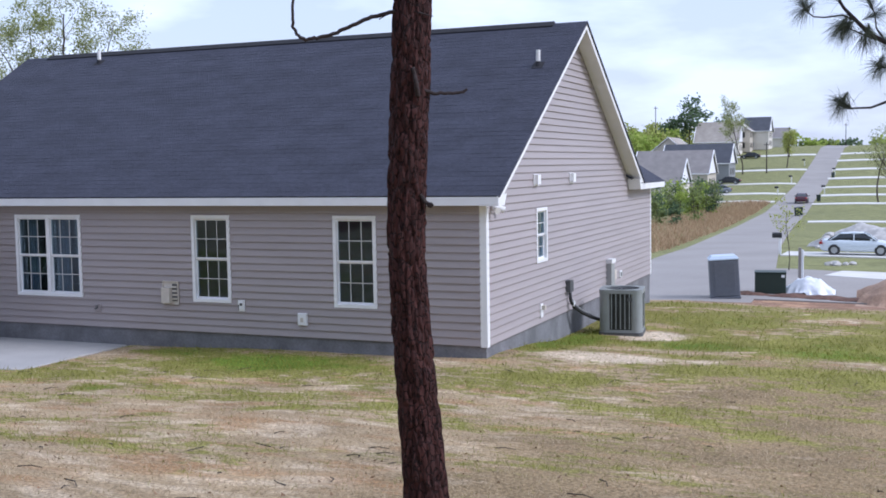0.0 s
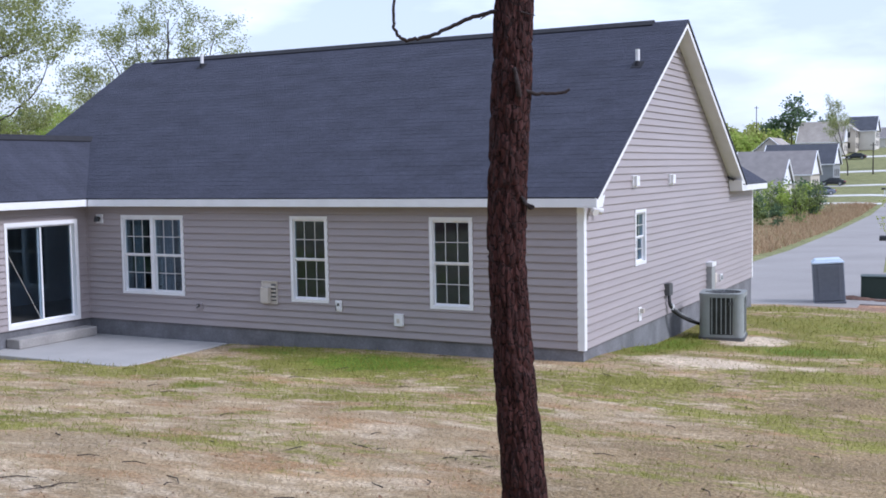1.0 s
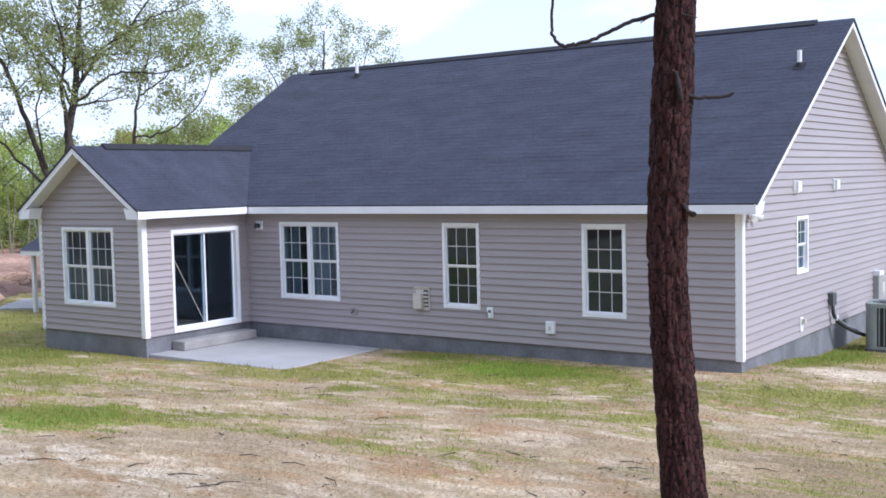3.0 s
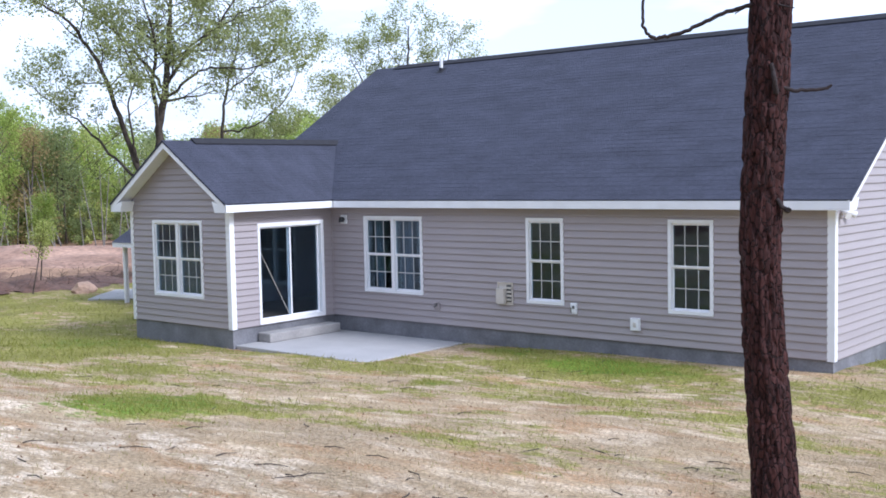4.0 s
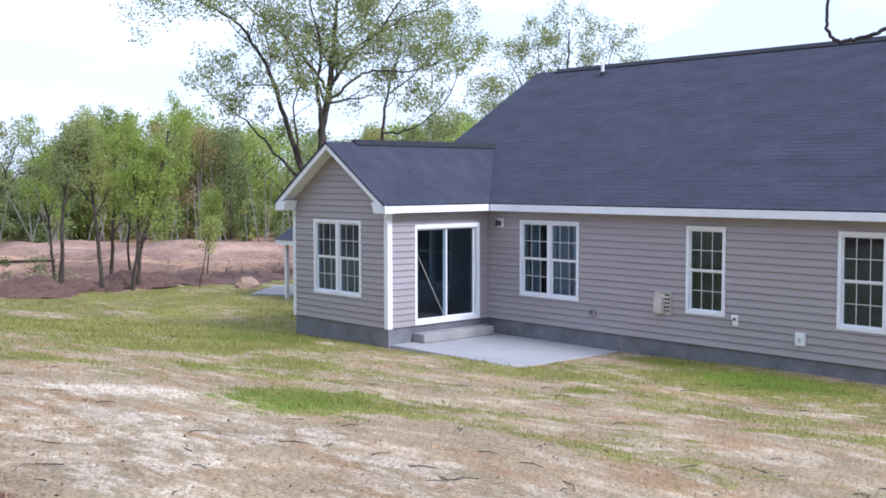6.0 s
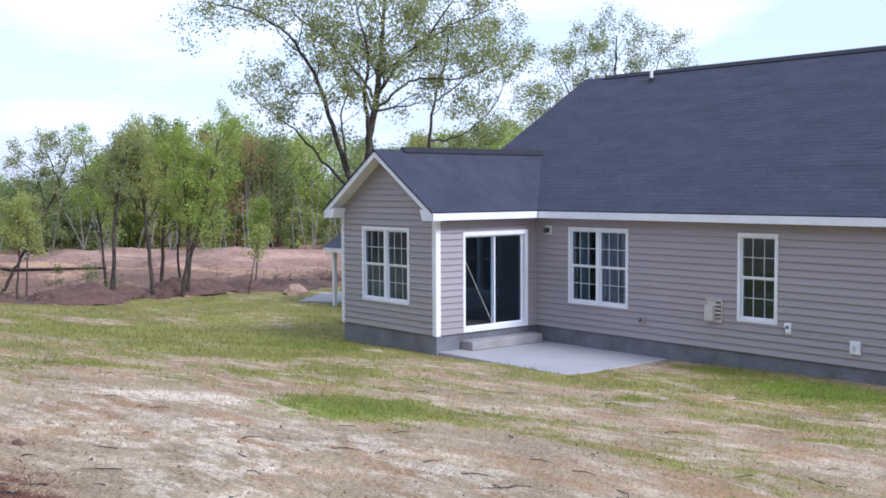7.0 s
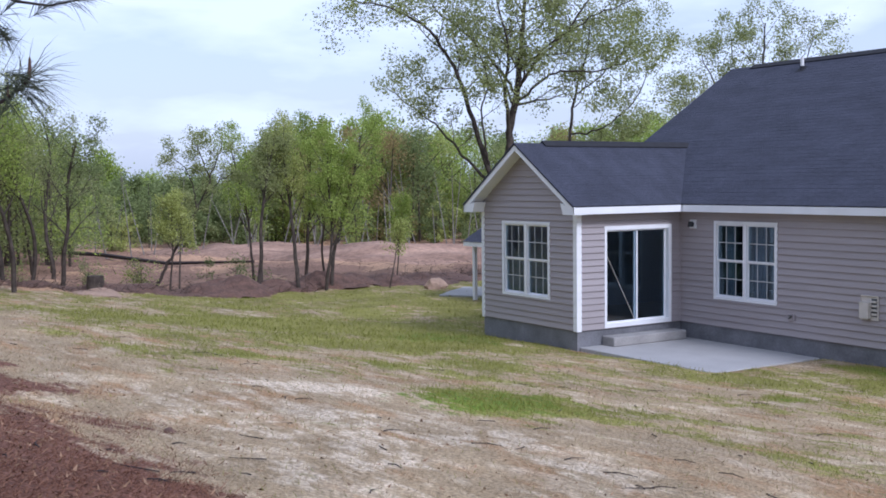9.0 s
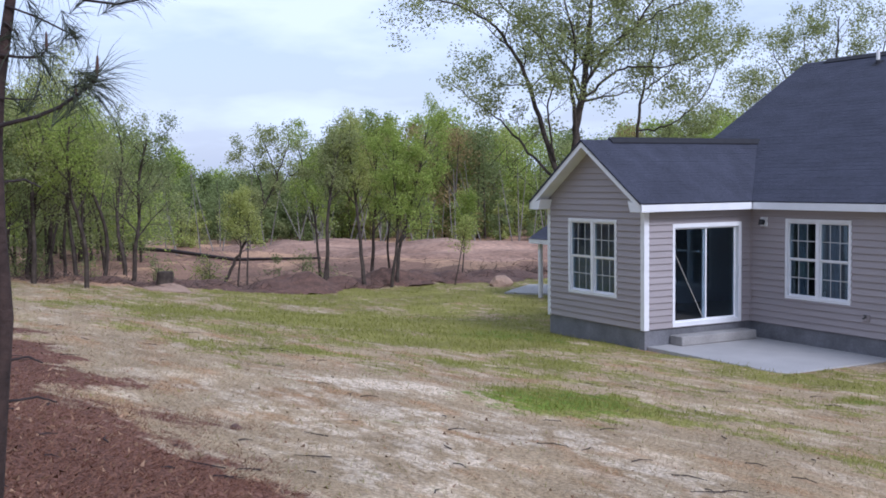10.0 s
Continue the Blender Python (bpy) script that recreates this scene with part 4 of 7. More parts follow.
def grow(rnd, start, way, length, radius, level, tubes, tips, spec):
    """One limb with its side limbs. spec: wander, lift, children per level, ratio, spread."""
    n = max(4, int(4 + length / spec["step"]))
    pts, rad = [Vector(start)], [radius]
    d = Vector(way).normalized()
    for i in range(1, n + 1):
        d = (d + Vector((rnd.gauss(0, 1), rnd.gauss(0, 1), rnd.gauss(0, 1))) * spec["wander"] + Vector((0, 0, spec["lift"]))).normalized()
        pts.append(pts[-1] + d * (length / n))
        rad.append(radius * (1 - (0.72 if level else 0.66) * i / n))
    tubes.append(tube_path(pts, rad, (10, 7, 5, 4, 3)[min(level, 4)], cap=False))
    if level >= spec["levels"]:
        tips.extend(pts[n // 3:])
        return
    kids = spec["kids"][level]
    for k in range(kids):
        t = spec["from"][level] + (1 - spec["from"][level]) * (k + rnd.random() * 0.9) / kids
        i = min(n - 1, int(t * n))
        p = pts[i].lerp(pts[i + 1], t * n - i)
        ax = (pts[i + 1] - pts[i]).normalized()
        side = ax.orthogonal().normalized()
        side.rotate(Matrix.Rotation(2.4 * k + rnd.random() * 1.3, 3, ax))
        a = radians(spec["angle"][level] + rnd.gauss(0, 8))
        grow(rnd, p, ax * math.cos(a) + side * math.sin(a), length * spec["ratio"][level] * (1.15 - 0.5 * t) * rnd.uniform(0.8, 1.2),
             rad[i] * (0.46 if level == 0 else 0.58), level + 1, tubes, tips, spec)
    tips.append(pts[-1])


def leaf_cards(rnd, places, per, spread, size, squash=0.8):
    """Small pointed leaf clumps, four corners each, bent along the middle: an array of n x 4 x 3."""
    g = np.random.RandomState(rnd.randrange(1 << 30))
    c = np.repeat(np.array([tuple(p) for p in places]), per, axis=0)
    n = len(c)
    c = c + g.randn(n, 3) * (spread, spread, spread * squash)
    a = g.randn(n, 3) * (1, 1, 0.7)
    a /= np.linalg.norm(a, axis=1)[:, None] + 1e-9
    b = np.cross(a, g.randn(n, 3))
    b /= np.linalg.norm(b, axis=1)[:, None] + 1e-9
    s = size * g.uniform(0.6, 1.35, (n, 1))
    nrm = np.cross(a, b) * s * 0.25
    return np.stack([c - a * s, c + b * s * 0.62 + nrm, c + a * s, c - b * s * 0.62 + nrm], 1)


def leaf_object(name, groups, material, parent=None, label=""):
    """One mesh out of arrays of leaves."""
    q = np.concatenate(groups)
    n = len(q)
    me = bpy.data.meshes.new(name)
    me.vertices.add(4 * n)
    me.vertices.foreach_set("co", q.astype(np.float32).ravel())
    corner = (np.arange(n) * 4)[:, None] + np.array([0, 1, 2, 0, 2, 3])
    me.loops.add(6 * n)
    me.loops.foreach_set("vertex_index", corner.astype(np.int32).ravel())
    me.polygons.add(2 * n)
    me.polygons.foreach_set("loop_start", (np.arange(2 * n) * 3).astype(np.int32))
    me.update(calc_edges=True)
    me.materials.append(material)
    ob = new(name, me)
    ob.parent = parent
    return tagged(ob, label)


def limb_tree(name, label, at, yaw, limbs, leaf, seed, per=4, spread=0.10, size=0.06, kids=(0, 4, 3), bark=None):
    """A tree built on its main limbs: (points as sideways, depth, height; radii at the ends; side branches, their length, where they begin)."""
    rnd = random.Random(seed)
    x, y = at
    t = thing(name, label, "tree", "", (x, y, gz(x, y) - 0.05))
    rx_, ry_ = math.cos(radians(yaw)), math.sin(radians(yaw))
    spec = dict(wander=0.16, lift=0.035, kids=kids, levels=3, ratio=(0.6, 0.55, 0.5), angle=(50, 44, 48), step=0.4)
    spec["from"] = (0.3, 0.25, 0.2)
    tubes, tips = [], []
    for pts, r0, r1, n_side, len_side, begin in limbs:
        ctrl = [Vector((rx_ * a - ry_ * b, ry_ * a + rx_ * b, c)) for a, b, c in pts]
        fine = []
        for i in range(len(ctrl) - 1):
            p0, p1, p2, p3 = ctrl[max(i - 1, 0)], ctrl[i], ctrl[i + 1], ctrl[min(i + 2, len(ctrl) - 1)]
            for k in range(6):
                u = k / 6
                fine.append(0.5 * (2 * p1 + (p2 - p0) * u + (2 * p0 - 5 * p1 + 4 * p2 - p3) * u * u + (3 * p1 - p0 - 3 * p2 + p3) * u ** 3)
                            + Vector((rnd.gauss(0, 1), rnd.gauss(0, 1), rnd.gauss(0, 1))) * 0.025)
        fine.append(ctrl[-1])
        n = len(fine) - 1
        rad = [r0 + (r1 - r0) * i / n for i in range(n + 1)]
        tubes.append(tube_path(fine, rad, 9, cap=False))
        for k in range(n_side):
            u = begin + (1 - begin) * (k + rnd.random() * 0.9) / n_side
            i = min(n - 1, int(u * n))
            ax = (fine[i + 1] - fine[i]).normalized()
            side = ax.orthogonal().normalized()
            side.rotate(Matrix.Rotation(2.4 * k + rnd.random() * 1.3, 3, ax))
            an = radians(rnd.gauss(52, 10))
            grow(rnd, fine[i], ax * math.cos(an) + side * math.sin(an), len_side * rnd.uniform(0.6, 1.2), rad[i] * 0.42, 1, tubes, tips, spec)
        tips += fine[-2:]
    v, f = merge(tubes)
    raw("trunk", v, f, bark or M_BARK2, t, flat=False)
    leaf_object("crown", [leaf_cards(rnd, tips, per, spread, size)], leaf, t)
    return t


def tree(name, label, at, height_m, radius, leaf, seed, lean=(0, 0, 1), kids=(7, 5, 4), levels=3, ratio=(0.55, 0.55, 0.5), start=(0.35, 0.25, 0.2),
         angle=(48, 42, 45), wander=0.09, lift=0.06, per=5, spread=0.22, size=0.10, bark=None, group="", category="tree", trunks=None):
    rnd = random.Random(seed)
    x, y = at
    t = thing(name, label, category, group, (x, y, gz(x, y) - 0.05))
    spec = dict(wander=wander, lift=lift, kids=kids, levels=levels, ratio=ratio, angle=angle, step=0.55)
    spec["from"] = start
    tubes, tips = [], []
    for way, share, rr in (trunks or [(lean, 1.0, 1.0)]):
        grow(rnd, (0, 0, 0), way, height_m * share, radius * rr, 0, tubes, tips, spec)
    v, f = merge(tubes)
    raw("trunk", v, f, bark or M_BARK2, t, flat=False)
    leaf_object("crown", [leaf_cards(rnd, tips, per, spread, size)], leaf, t)
    return t


# the large oak behind the sun room, its neighbour, and the tree seen over the roof
limb_tree("oak_tree", "tall open oak with thin new leaves behind the sun room", (-25.2, 5.9), 54, [
    ([(0, 0, 0), (-0.15, 0, 2.6), (-0.24, 0, 5.1), (0.04, 0.1, 6.9), (0.16, 0.2, 8.1), (0.28, 0.1, 9.3), (0.4, 0, 11.4)], 0.187, 0.040, 14, 2.2, 0.42),
    ([(-0.10, 0, 1.2), (-0.45, -0.2, 2.6), (-0.91, -0.5, 4.1), (-1.58, -0.8, 6.2), (-1.92, -0.9, 7.3), (-2.61, -1.1, 8.5), (-3.3, -1.2, 9.2), (-4.6, -1.3, 9.8), (-5.9, -1.4, 10.0)], 0.117, 0.016, 14, 1.9, 0.42),
    ([(-0.80, -0.4, 3.6), (-1.68, -0.2, 4.5), (-2.73, 0.3, 5.7), (-3.54, 0.5, 6.3), (-4.65, 0.8, 7.2)], 0.058, 0.012, 9, 1.4, 0.3),
    ([(-0.93, -0.5, 4.2), (-1.05, -0.9, 5.1), (-1.17, -1.3, 6.3), (-0.9, -1.6, 7.1), (-1.4, -1.8, 8.6)], 0.047, 0.012, 7, 1.3, 0.4),
    ([(0.03, 0.1, 6.7), (-0.6, 0.5, 7.8), (-1.5, 0.9, 8.8), (-2.4, 1.2, 9.6), (-3.6, 1.4, 10.8)], 0.062, 0.016, 10, 1.8, 0.25),
    ([(0.0, 0.1, 6.5), (0.87, -0.3, 7.2), (1.54, -0.6, 7.5), (3.05, -0.9, 7.5), (3.9, -1.0, 7.9)], 0.055, 0.012, 10, 1.6, 0.25),
    ([(0.05, 0.1, 7.0), (0.97, 0.5, 8.2), (1.96, 0.9, 9.2), (2.75, 1.1, 10.4), (3.4, 1.2, 11.2)], 0.062, 0.016, 12, 2.0, 0.25),
    ([(-0.24, 0, 5.1), (-0.33, -0.7, 6.9), (-0.24, -1.2, 8.2), (-0.42, -1.6, 9.1), (-0.9, -2.0, 11.0)], 0.078, 0.016, 11, 1.9, 0.3),
    ([(0.1, 0.15, 7.6), (1.4, -0.4, 8.6), (2.8, -0.8, 9.4), (4.2, -1.0, 9.9)], 0.047, 0.012, 10, 1.8, 0.25)],
          M_LEAF_OAK, 11, per=6, spread=0.17, size=0.050)
limb_tree("oak_tree", "slender oak with sparse pale leaves", (-25.6, 9.6), 50, [
    ([(-0.6, 0, 0), (-0.72, 0, 3.0), (-0.72, 0, 5.6), (-0.49, 0.1, 7.2), (-0.1, 0.1, 8.5), (0.0, 0, 9.6)], 0.086, 0.016, 11, 1.5, 0.5),
    ([(-0.72, 0, 5.5), (0.1, -0.2, 5.6), (0.77, -0.3, 5.9), (1.57, -0.5, 6.6), (2.05, -0.6, 7.6), (2.3, -0.6, 8.7)], 0.039, 0.010, 10, 1.3, 0.2),
    ([(-0.5, 0.1, 7.0), (0.6, 0.6, 7.9), (1.5, 0.9, 9.0), (2.0, 1.0, 10.0)], 0.035, 0.010, 9, 1.3, 0.2),
    ([(-0.72, 0, 4.6), (-0.1, 0.8, 5.1), (0.9, 1.2, 5.3), (2.0, 1.4, 5.6)], 0.031, 0.008, 8, 1.2, 0.2)],
          M_LEAF_OAK, 23, per=6, spread=0.15, size=0.046)
limb_tree("hickory_tree", "leafy tree standing in front of the house, seen over its roof", (-24.9, 17.8), 42, [
    ([(0, 0, 0), (0, 0, 3.0), (0.1, 0, 6.0), (0.2, 0, 8.3), (0.3, 0, 10.6)], 0.133, 0.024, 12, 1.5, 0.55),
    ([(0.02, 0, 4.0), (-0.9, 0.3, 6.2), (-1.6, 0.5, 8.0), (-2.3, 0.6, 9.7)], 0.062, 0.012, 10, 1.3, 0.35),
    ([(0.05, 0, 4.6), (1.0, -0.3, 6.6), (1.7, -0.4, 8.4), (2.2, -0.5, 10.2)], 0.062, 0.012, 10, 1.3, 0.35),
    ([(0.05, 0, 5.0), (-0.2, 0.9, 7.2), (-0.9, 1.4, 9.0), (-1.1, 1.6, 10.4)], 0.055, 0.012, 9, 1.3, 0.35),
    ([(0.08, 0, 5.4), (1.4, 0.5, 6.9), (2.5, 0.8, 7.8), (3.1, 1.0, 8.6)], 0.047, 0.010, 8, 1.2, 0.35),
    ([(0.0, 0, 3.6), (-1.3, -0.4, 5.4), (-2.5, -0.6, 6.9), (-3.1, -0.7, 7.9)], 0.047, 0.010, 8, 1.2, 0.4)],
          M_LEAF_OAK, 37, per=7, spread=0.17, size=0.048)
# small trees along the western edge of the lawn
limb_tree("leaning_tree", "small leaning tree with sparse leaves at the lawn's edge", (-33.0, -4.4), 68, [
    ([(-0.2, 0, 0), (0.25, 0, 0.9), (0.9, 0, 2.1), (1.5, 0.1, 3.2), (1.9, 0.1, 4.2), (2.3, 0.1, 5.3)], 0.066, 0.012, 10, 0.8, 0.5),
    ([(1.3, 0, 2.8), (1.2, 0.2, 3.7), (0.9, 0.3, 4.4), (0.3, 0.4, 4.9)], 0.031, 0.008, 8, 0.75, 0.3),
    ([(1.6, 0.1, 3.4), (2.2, -0.2, 3.9), (2.7, -0.3, 4.2)], 0.027, 0.008, 3, 0.5, 0.4),
    ([(1.8, 0.1, 4.0), (1.5, -0.3, 4.8), (1.3, -0.4, 5.4)], 0.027, 0.008, 7, 0.7, 0.3)],
          M_LEAF_OAK, 41, per=4, spread=0.10, size=0.036)
EDGE = "trees along the lawn's edge"
for sx, sy, hh, rr, lf, sd, lean_, per_, st_, ra_ in (
        (-29.0, -2.3, 9.2, 0.11, M_LEAF_OAK, 51, (0.0, 0.03, 1), 4, 0.55, 0.24),
        (-29.6, -1.9, 8.6, 0.07, M_LEAF_OAK, 52, (0.02, -0.05, 1), 4, 0.55, 0.22),
        (-28.7, -0.9, 9.4, 0.11, M_LEAF_YELLOW, 53, (0.0, 0.02, 1), 5, 0.48, 0.26),
        (-28.4, 0.2, 9.8, 0.10, M_LEAF_GREEN, 54, (0.0, 0.05, 1), 9, 0.28, 0.32),
        (-28.2, -0.1, 8.6, 0.09, M_LEAF_GREEN, 55, (0.05, -0.12, 1), 8, 0.30, 0.30),
        (-33.5, 1.6, 10.4, 0.11, M_LEAF_GREEN, 56, (0.0, 0.03, 1), 9, 0.28, 0.30),
        (-29.6, -5.2, 5.4, 0.05, M_LEAF_YELLOW, 57, (0.0, 0.0, 1), 4, 0.4, 0.30),
        (-31.6, -4.2, 5.6, 0.05, M_LEAF_OAK, 58, (0.0, 0.05, 1), 3, 0.5, 0.25),
        (-34.5, -0.2, 9.4, 0.08, M_LEAF_GREEN, 61, (0.0, 0.0, 1), 8, 0.30, 0.28),
        (-36.0, 3.6, 9.0, 0.08, M_LEAF_YELLOW, 62, (0.0, 0.02, 1), 6, 0.35, 0.28),
        (-27.8, 2.2, 4.0, 0.035, M_LEAF_YELLOW, 59, (0.05, 0.0, 1), 1, 0.5, 0.2),
        (-29.4, 3.4, 5.2, 0.04, M_LEAF_GREEN, 60, (0.0, 0.05, 1), 3, 0.5, 0.22)):
    tree("young_tree", "slim young tree with fresh spring leaves at the lawn's edge", (sx, sy), hh * 0.565, rr * 0.72, lf, sd, lean=lean_, kids=(12, 5, 4), ratio=(ra_, 0.5, 0.5),
         start=(st_, 0.2, 0.2), angle=(40, 42, 48), wander=0.07, per=per_, spread=0.10, size=0.034, group=EDGE)
# the denser stand where the lawn meets the woods
STAND = "trees of the woodland edge"
rs = random.Random(5)
for k in range(30):
    a = radians(rs.uniform(75.0, 88))
    d = rs.uniform(33, 48)
    sx, sy = 6 - d * math.sin(a), -16.8 + d * math.cos(a)
    tree("woodland_tree", "thin woodland tree with green spring leaves", (sx, sy), rs.uniform(4.6, 6.4), rs.uniform(0.045, 0.085),
         rs.choice((M_LEAF_OAK, M_LEAF_DARK, M_LEAF_OAK, M_LEAF_YELLOW, M_LEAF_GREEN)), 100 + k, lean=(rs.gauss(0, 0.05), rs.gauss(0, 0.06), 1), kids=(11, 5, 3), ratio=(0.30, 0.5, 0.5),
         start=(rs.uniform(0.25, 0.5), 0.25, 0.2), angle=(44, 42, 48), per=6, spread=0.13, size=0.036, group=STAND)


# far woods: many trees that cannot be told apart


def wood_tree(rnd, x, y, h, wide, leaves, trunks, clumps=15, per=60, size=0.17, low=0.25):
    z = gz(x, y)
    lean = rnd.gauss(0, 0.03)
    trunks.append(tube_path([(x, y, z - 0.2), (x + lean * h, y, z + h * 0.5), (x + 2 * lean * h, y, z + h * 0.9)], [0.012 * h, 0.008 * h, 0.003 * h], 5, False))
    for _ in range(3):
        a, b = rnd.random() * 6.28, rnd.uniform(0.3, 0.6)
        trunks.append(tube_path([(x + lean * h, y, z + h * b), (x + math.cos(a) * wide, y + math.sin(a) * wide, z + h * (b + 0.25))], [0.006 * h, 0.002 * h], 4, False))
    pts = []
    for _ in range(clumps):
        u = rnd.random()
        t = low + (1 - low) * u
        w = wide * (math.sin(math.pi * min(1, 0.18 + 0.8 * u)) ** 0.7) * math.sqrt(rnd.random())
        a = rnd.random() * 6.28
        pts.append((x + lean * h + math.cos(a) * w, y + math.sin(a) * w, z + h * t * rnd.uniform(0.92, 1.0)))
    leaves.append(leaf_cards(rnd, pts, per, wide * 0.26, size, 0.75))


rw = random.Random(77)
woods = {}
wood_trunks = []


def add_wood(yaw0, yaw1, d0, d1, n, top, mats, wide=(1.6, 2.8), size=0.17, per=62, low=0.22, clumps=15):
    """Trees in a fan round the lawn; top(yaw) is the height in degrees that the crowns reach."""
    for _ in range(n):
        yaw = rw.uniform(yaw0, yaw1)
        d = rw.uniform(d0, d1)
        x, y = 6.2 - d * math.sin(radians(yaw)), -16.9 + d * math.cos(radians(yaw))
        z = gz(x, y)
        h = 3.04 + d * math.tan(radians(top(yaw) + rw.gauss(0, 0.35))) - z
        if h < 2:
            continue
        lf = rw.choice(mats)
        wood_tree(rw, x, y, h, rw.uniform(*wide) * (h / 10) ** 0.5, woods.setdefault(lf, []), wood_trunks, clumps, per, size, low)


def skyline(yaw):
    return np.interp(yaw, [36, 44, 50, 56, 61, 66.5, 67.8, 69, 73.5, 75, 78, 82, 90], [2.6, 2.6, 2.6, 2.5, 2.9, 3.0, 1.2, 0.4, 0.5, 1.6, 2.4, 2.8, 3.2])


G, D, Y, O, RD = M_LEAF_GREEN, M_LEAF_DARK, M_LEAF_YELLOW, M_LEAF_OAK, M_LEAF_RED
add_wood(36, 67.5, 84, 104, 84, skyline, (G, G, D, O, Y, G, RD), size=0.085, per=150, low=0.05, clumps=26)
add_wood(36, 67.5, 104, 125, 44, lambda a: skyline(a) + 0.2, (G, D, G), size=0.13, per=110, low=0.0, clumps=22)
add_wood(66, 76, 84, 150, 64, lambda a: skyline(a) - 0.1, (D, D, G, D), size=0.11, per=130, low=0.03, clumps=18)
add_wood(76.5, 90, 46, 78, 54, lambda a: skyline(a) + 0.1, (D, D, O, D, G), size=0.06, per=150, low=0.16, clumps=22)
add_wood(86, 96, 26, 60, 22, lambda a: 4.5, (D, G, O), size=0.06, per=120)
# brush below the crowns
add_wood(40, 90, 80, 92, 120, lambda a: -0.9, (D, O, D, Y), wide=(1.0, 2.0), size=0.085, per=60, low=0.0, clumps=12)
for _ in range(16):
    a_, d_ = radians(rw.uniform(66, 84)), rw.uniform(37, 45)
    wood_tree(rw, 6 - d_ * math.sin(a_), -16.8 + d_ * math.cos(a_), rw.uniform(0.5, 1.3), rw.uniform(0.3, 0.7), woods.setdefault(rw.choice((O, D, Y)), []), wood_trunks, 8, 40, 0.035, 0.05)
for lf, parts in woods.items():
    tagged(leaf_object("far_woods", parts, lf), "far woodland in fresh spring leaf beyond the clearing", "woods", kind="stuff")
v, f = merge(wood_trunks)
# thin bare poles in front of the woods
pole = []
for _ in range(80):
    yaw, d = rw.uniform(45, 80), rw.uniform(70, 84)
    x, y = 6.2 - d * math.sin(radians(yaw)), -16.9 + d * math.cos(radians(yaw))
    z, h, ln = gz(x, y), rw.uniform(2.5, 6), rw.gauss(0, 0.12)
    pole.append(tube_path([(x, y, z - 0.1), (x + ln * h, y + ln * h, z + h)], [0.045, 0.016], 4, False))
tagged(raw("woods_trunks", v, f, M_BARK2), "grey trunks of the far woodland", "woods", kind="stuff")
v, f = merge(pole)
tagged(raw("bare_poles", v, f, M_POLE), "pale bare stems standing before the far woodland", "woods", kind="stuff")

# woods behind the camera, seen only mirrored in the glass
behind, back_trunks = [], []
for _ in range(46):
    x, y = rw.uniform(-26, 34), rw.uniform(-48, -27)
    wood_tree(rw, x, y, rw.uniform(10, 14), rw.uniform(2.2, 3.2), behind, back_trunks, 12, 24, 0.42, 0.1)
tagged(leaf_object("rear_woods", behind, M_NEEDLE), "dark woodland behind the lawn", "woods", kind="stuff")
v, f = merge(back_trunks)
tagged(raw("rear_woods_trunks", v, f, M_BARK2), "trunks of the woodland behind the lawn", "woods", kind="stuff")

# ---- the pine trunk in front of the house
PX, PY = 3.66, -10.89
pine = thing("pine_tree", "tall pine with flaking dark red-brown bark and dead branch stubs", "tree", at=(PX, PY, gz(PX, PY)))
PZ = gz(PX, PY)
AX, AY = 0.972, 0.235            # sideways direction of the trunk's sweep
SWEEP_Z = [0.0, 0.98, 1.48, 1.97, 2.53, 3.35, 4.02, 6.0, 9.5]
SWEEP_S = [0.092, 0.031, -0.007, -0.043, -0.069, -0.040, -0.003, 0.085, 0.2]
SWEEP_R = [0.167, 0.144, 0.130, 0.121, 0.118, 0.120, 0.118, 0.10, 0.05]
SEG, ROWS_N = 110, 620
zz = np.linspace(PZ - 0.15, 9.5, ROWS_N)
cs = np.interp(zz, SWEEP_Z, SWEEP_S)
cr = np.interp(zz, SWEEP_Z, SWEEP_R)
ker = np.ones(25) / 25
cs = np.convolve(np.pad(cs, 12, "edge"), ker, "valid")
cr = np.convolve(np.pad(cr, 12, "edge"), ker, "valid")
verts, faces = [], []
for i, z in enumerate(zz):
    for k in range(SEG):
        a = 2 * math.pi * k / SEG
        c, s = math.cos(a), math.sin(a)
        q = Vector((c * 2.3, s * 2.3, z * 3.6))
        q += noise.noise_vector(q * 0.8) * 0.35
        dist = noise.voronoi(q * 1.25)[0]
        edge_ = min(1.0, (dist[1] - dist[0]) / 0.28)
        big_ = noise.noise((c * 1.2, s * 1.2, z * 1.4))
        fine_ = noise.noise((c * 9, s * 9, z * 14))
        r = cr[i] * (1 + 0.05 * big_) - 0.018 * (1 - edge_) ** 1.5 + 0.007 * noise.cell(q * 1.25) + 0.004 * fine_
        verts.append((AX * cs[i] + c * r, AY * cs[i] + s * r, z - PZ))
for i in range(ROWS_N - 1):
    for k in range(SEG):
        a, b = i * SEG + k, i * SEG + (k + 1) % SEG
        faces.append((a, b, b + SEG, a + SEG))
faces.append(tuple(range((ROWS_N - 1) * SEG, ROWS_N * SEG)))
raw("trunk", verts, faces, M_BARK, pine, flat=False)


def pine_place(s, depth, z):
    """A place by its sideways distance from the trunk's line, depth towards the house and height."""
    return (AX * s - AY * depth, AY * s + AX * depth, z - PZ)


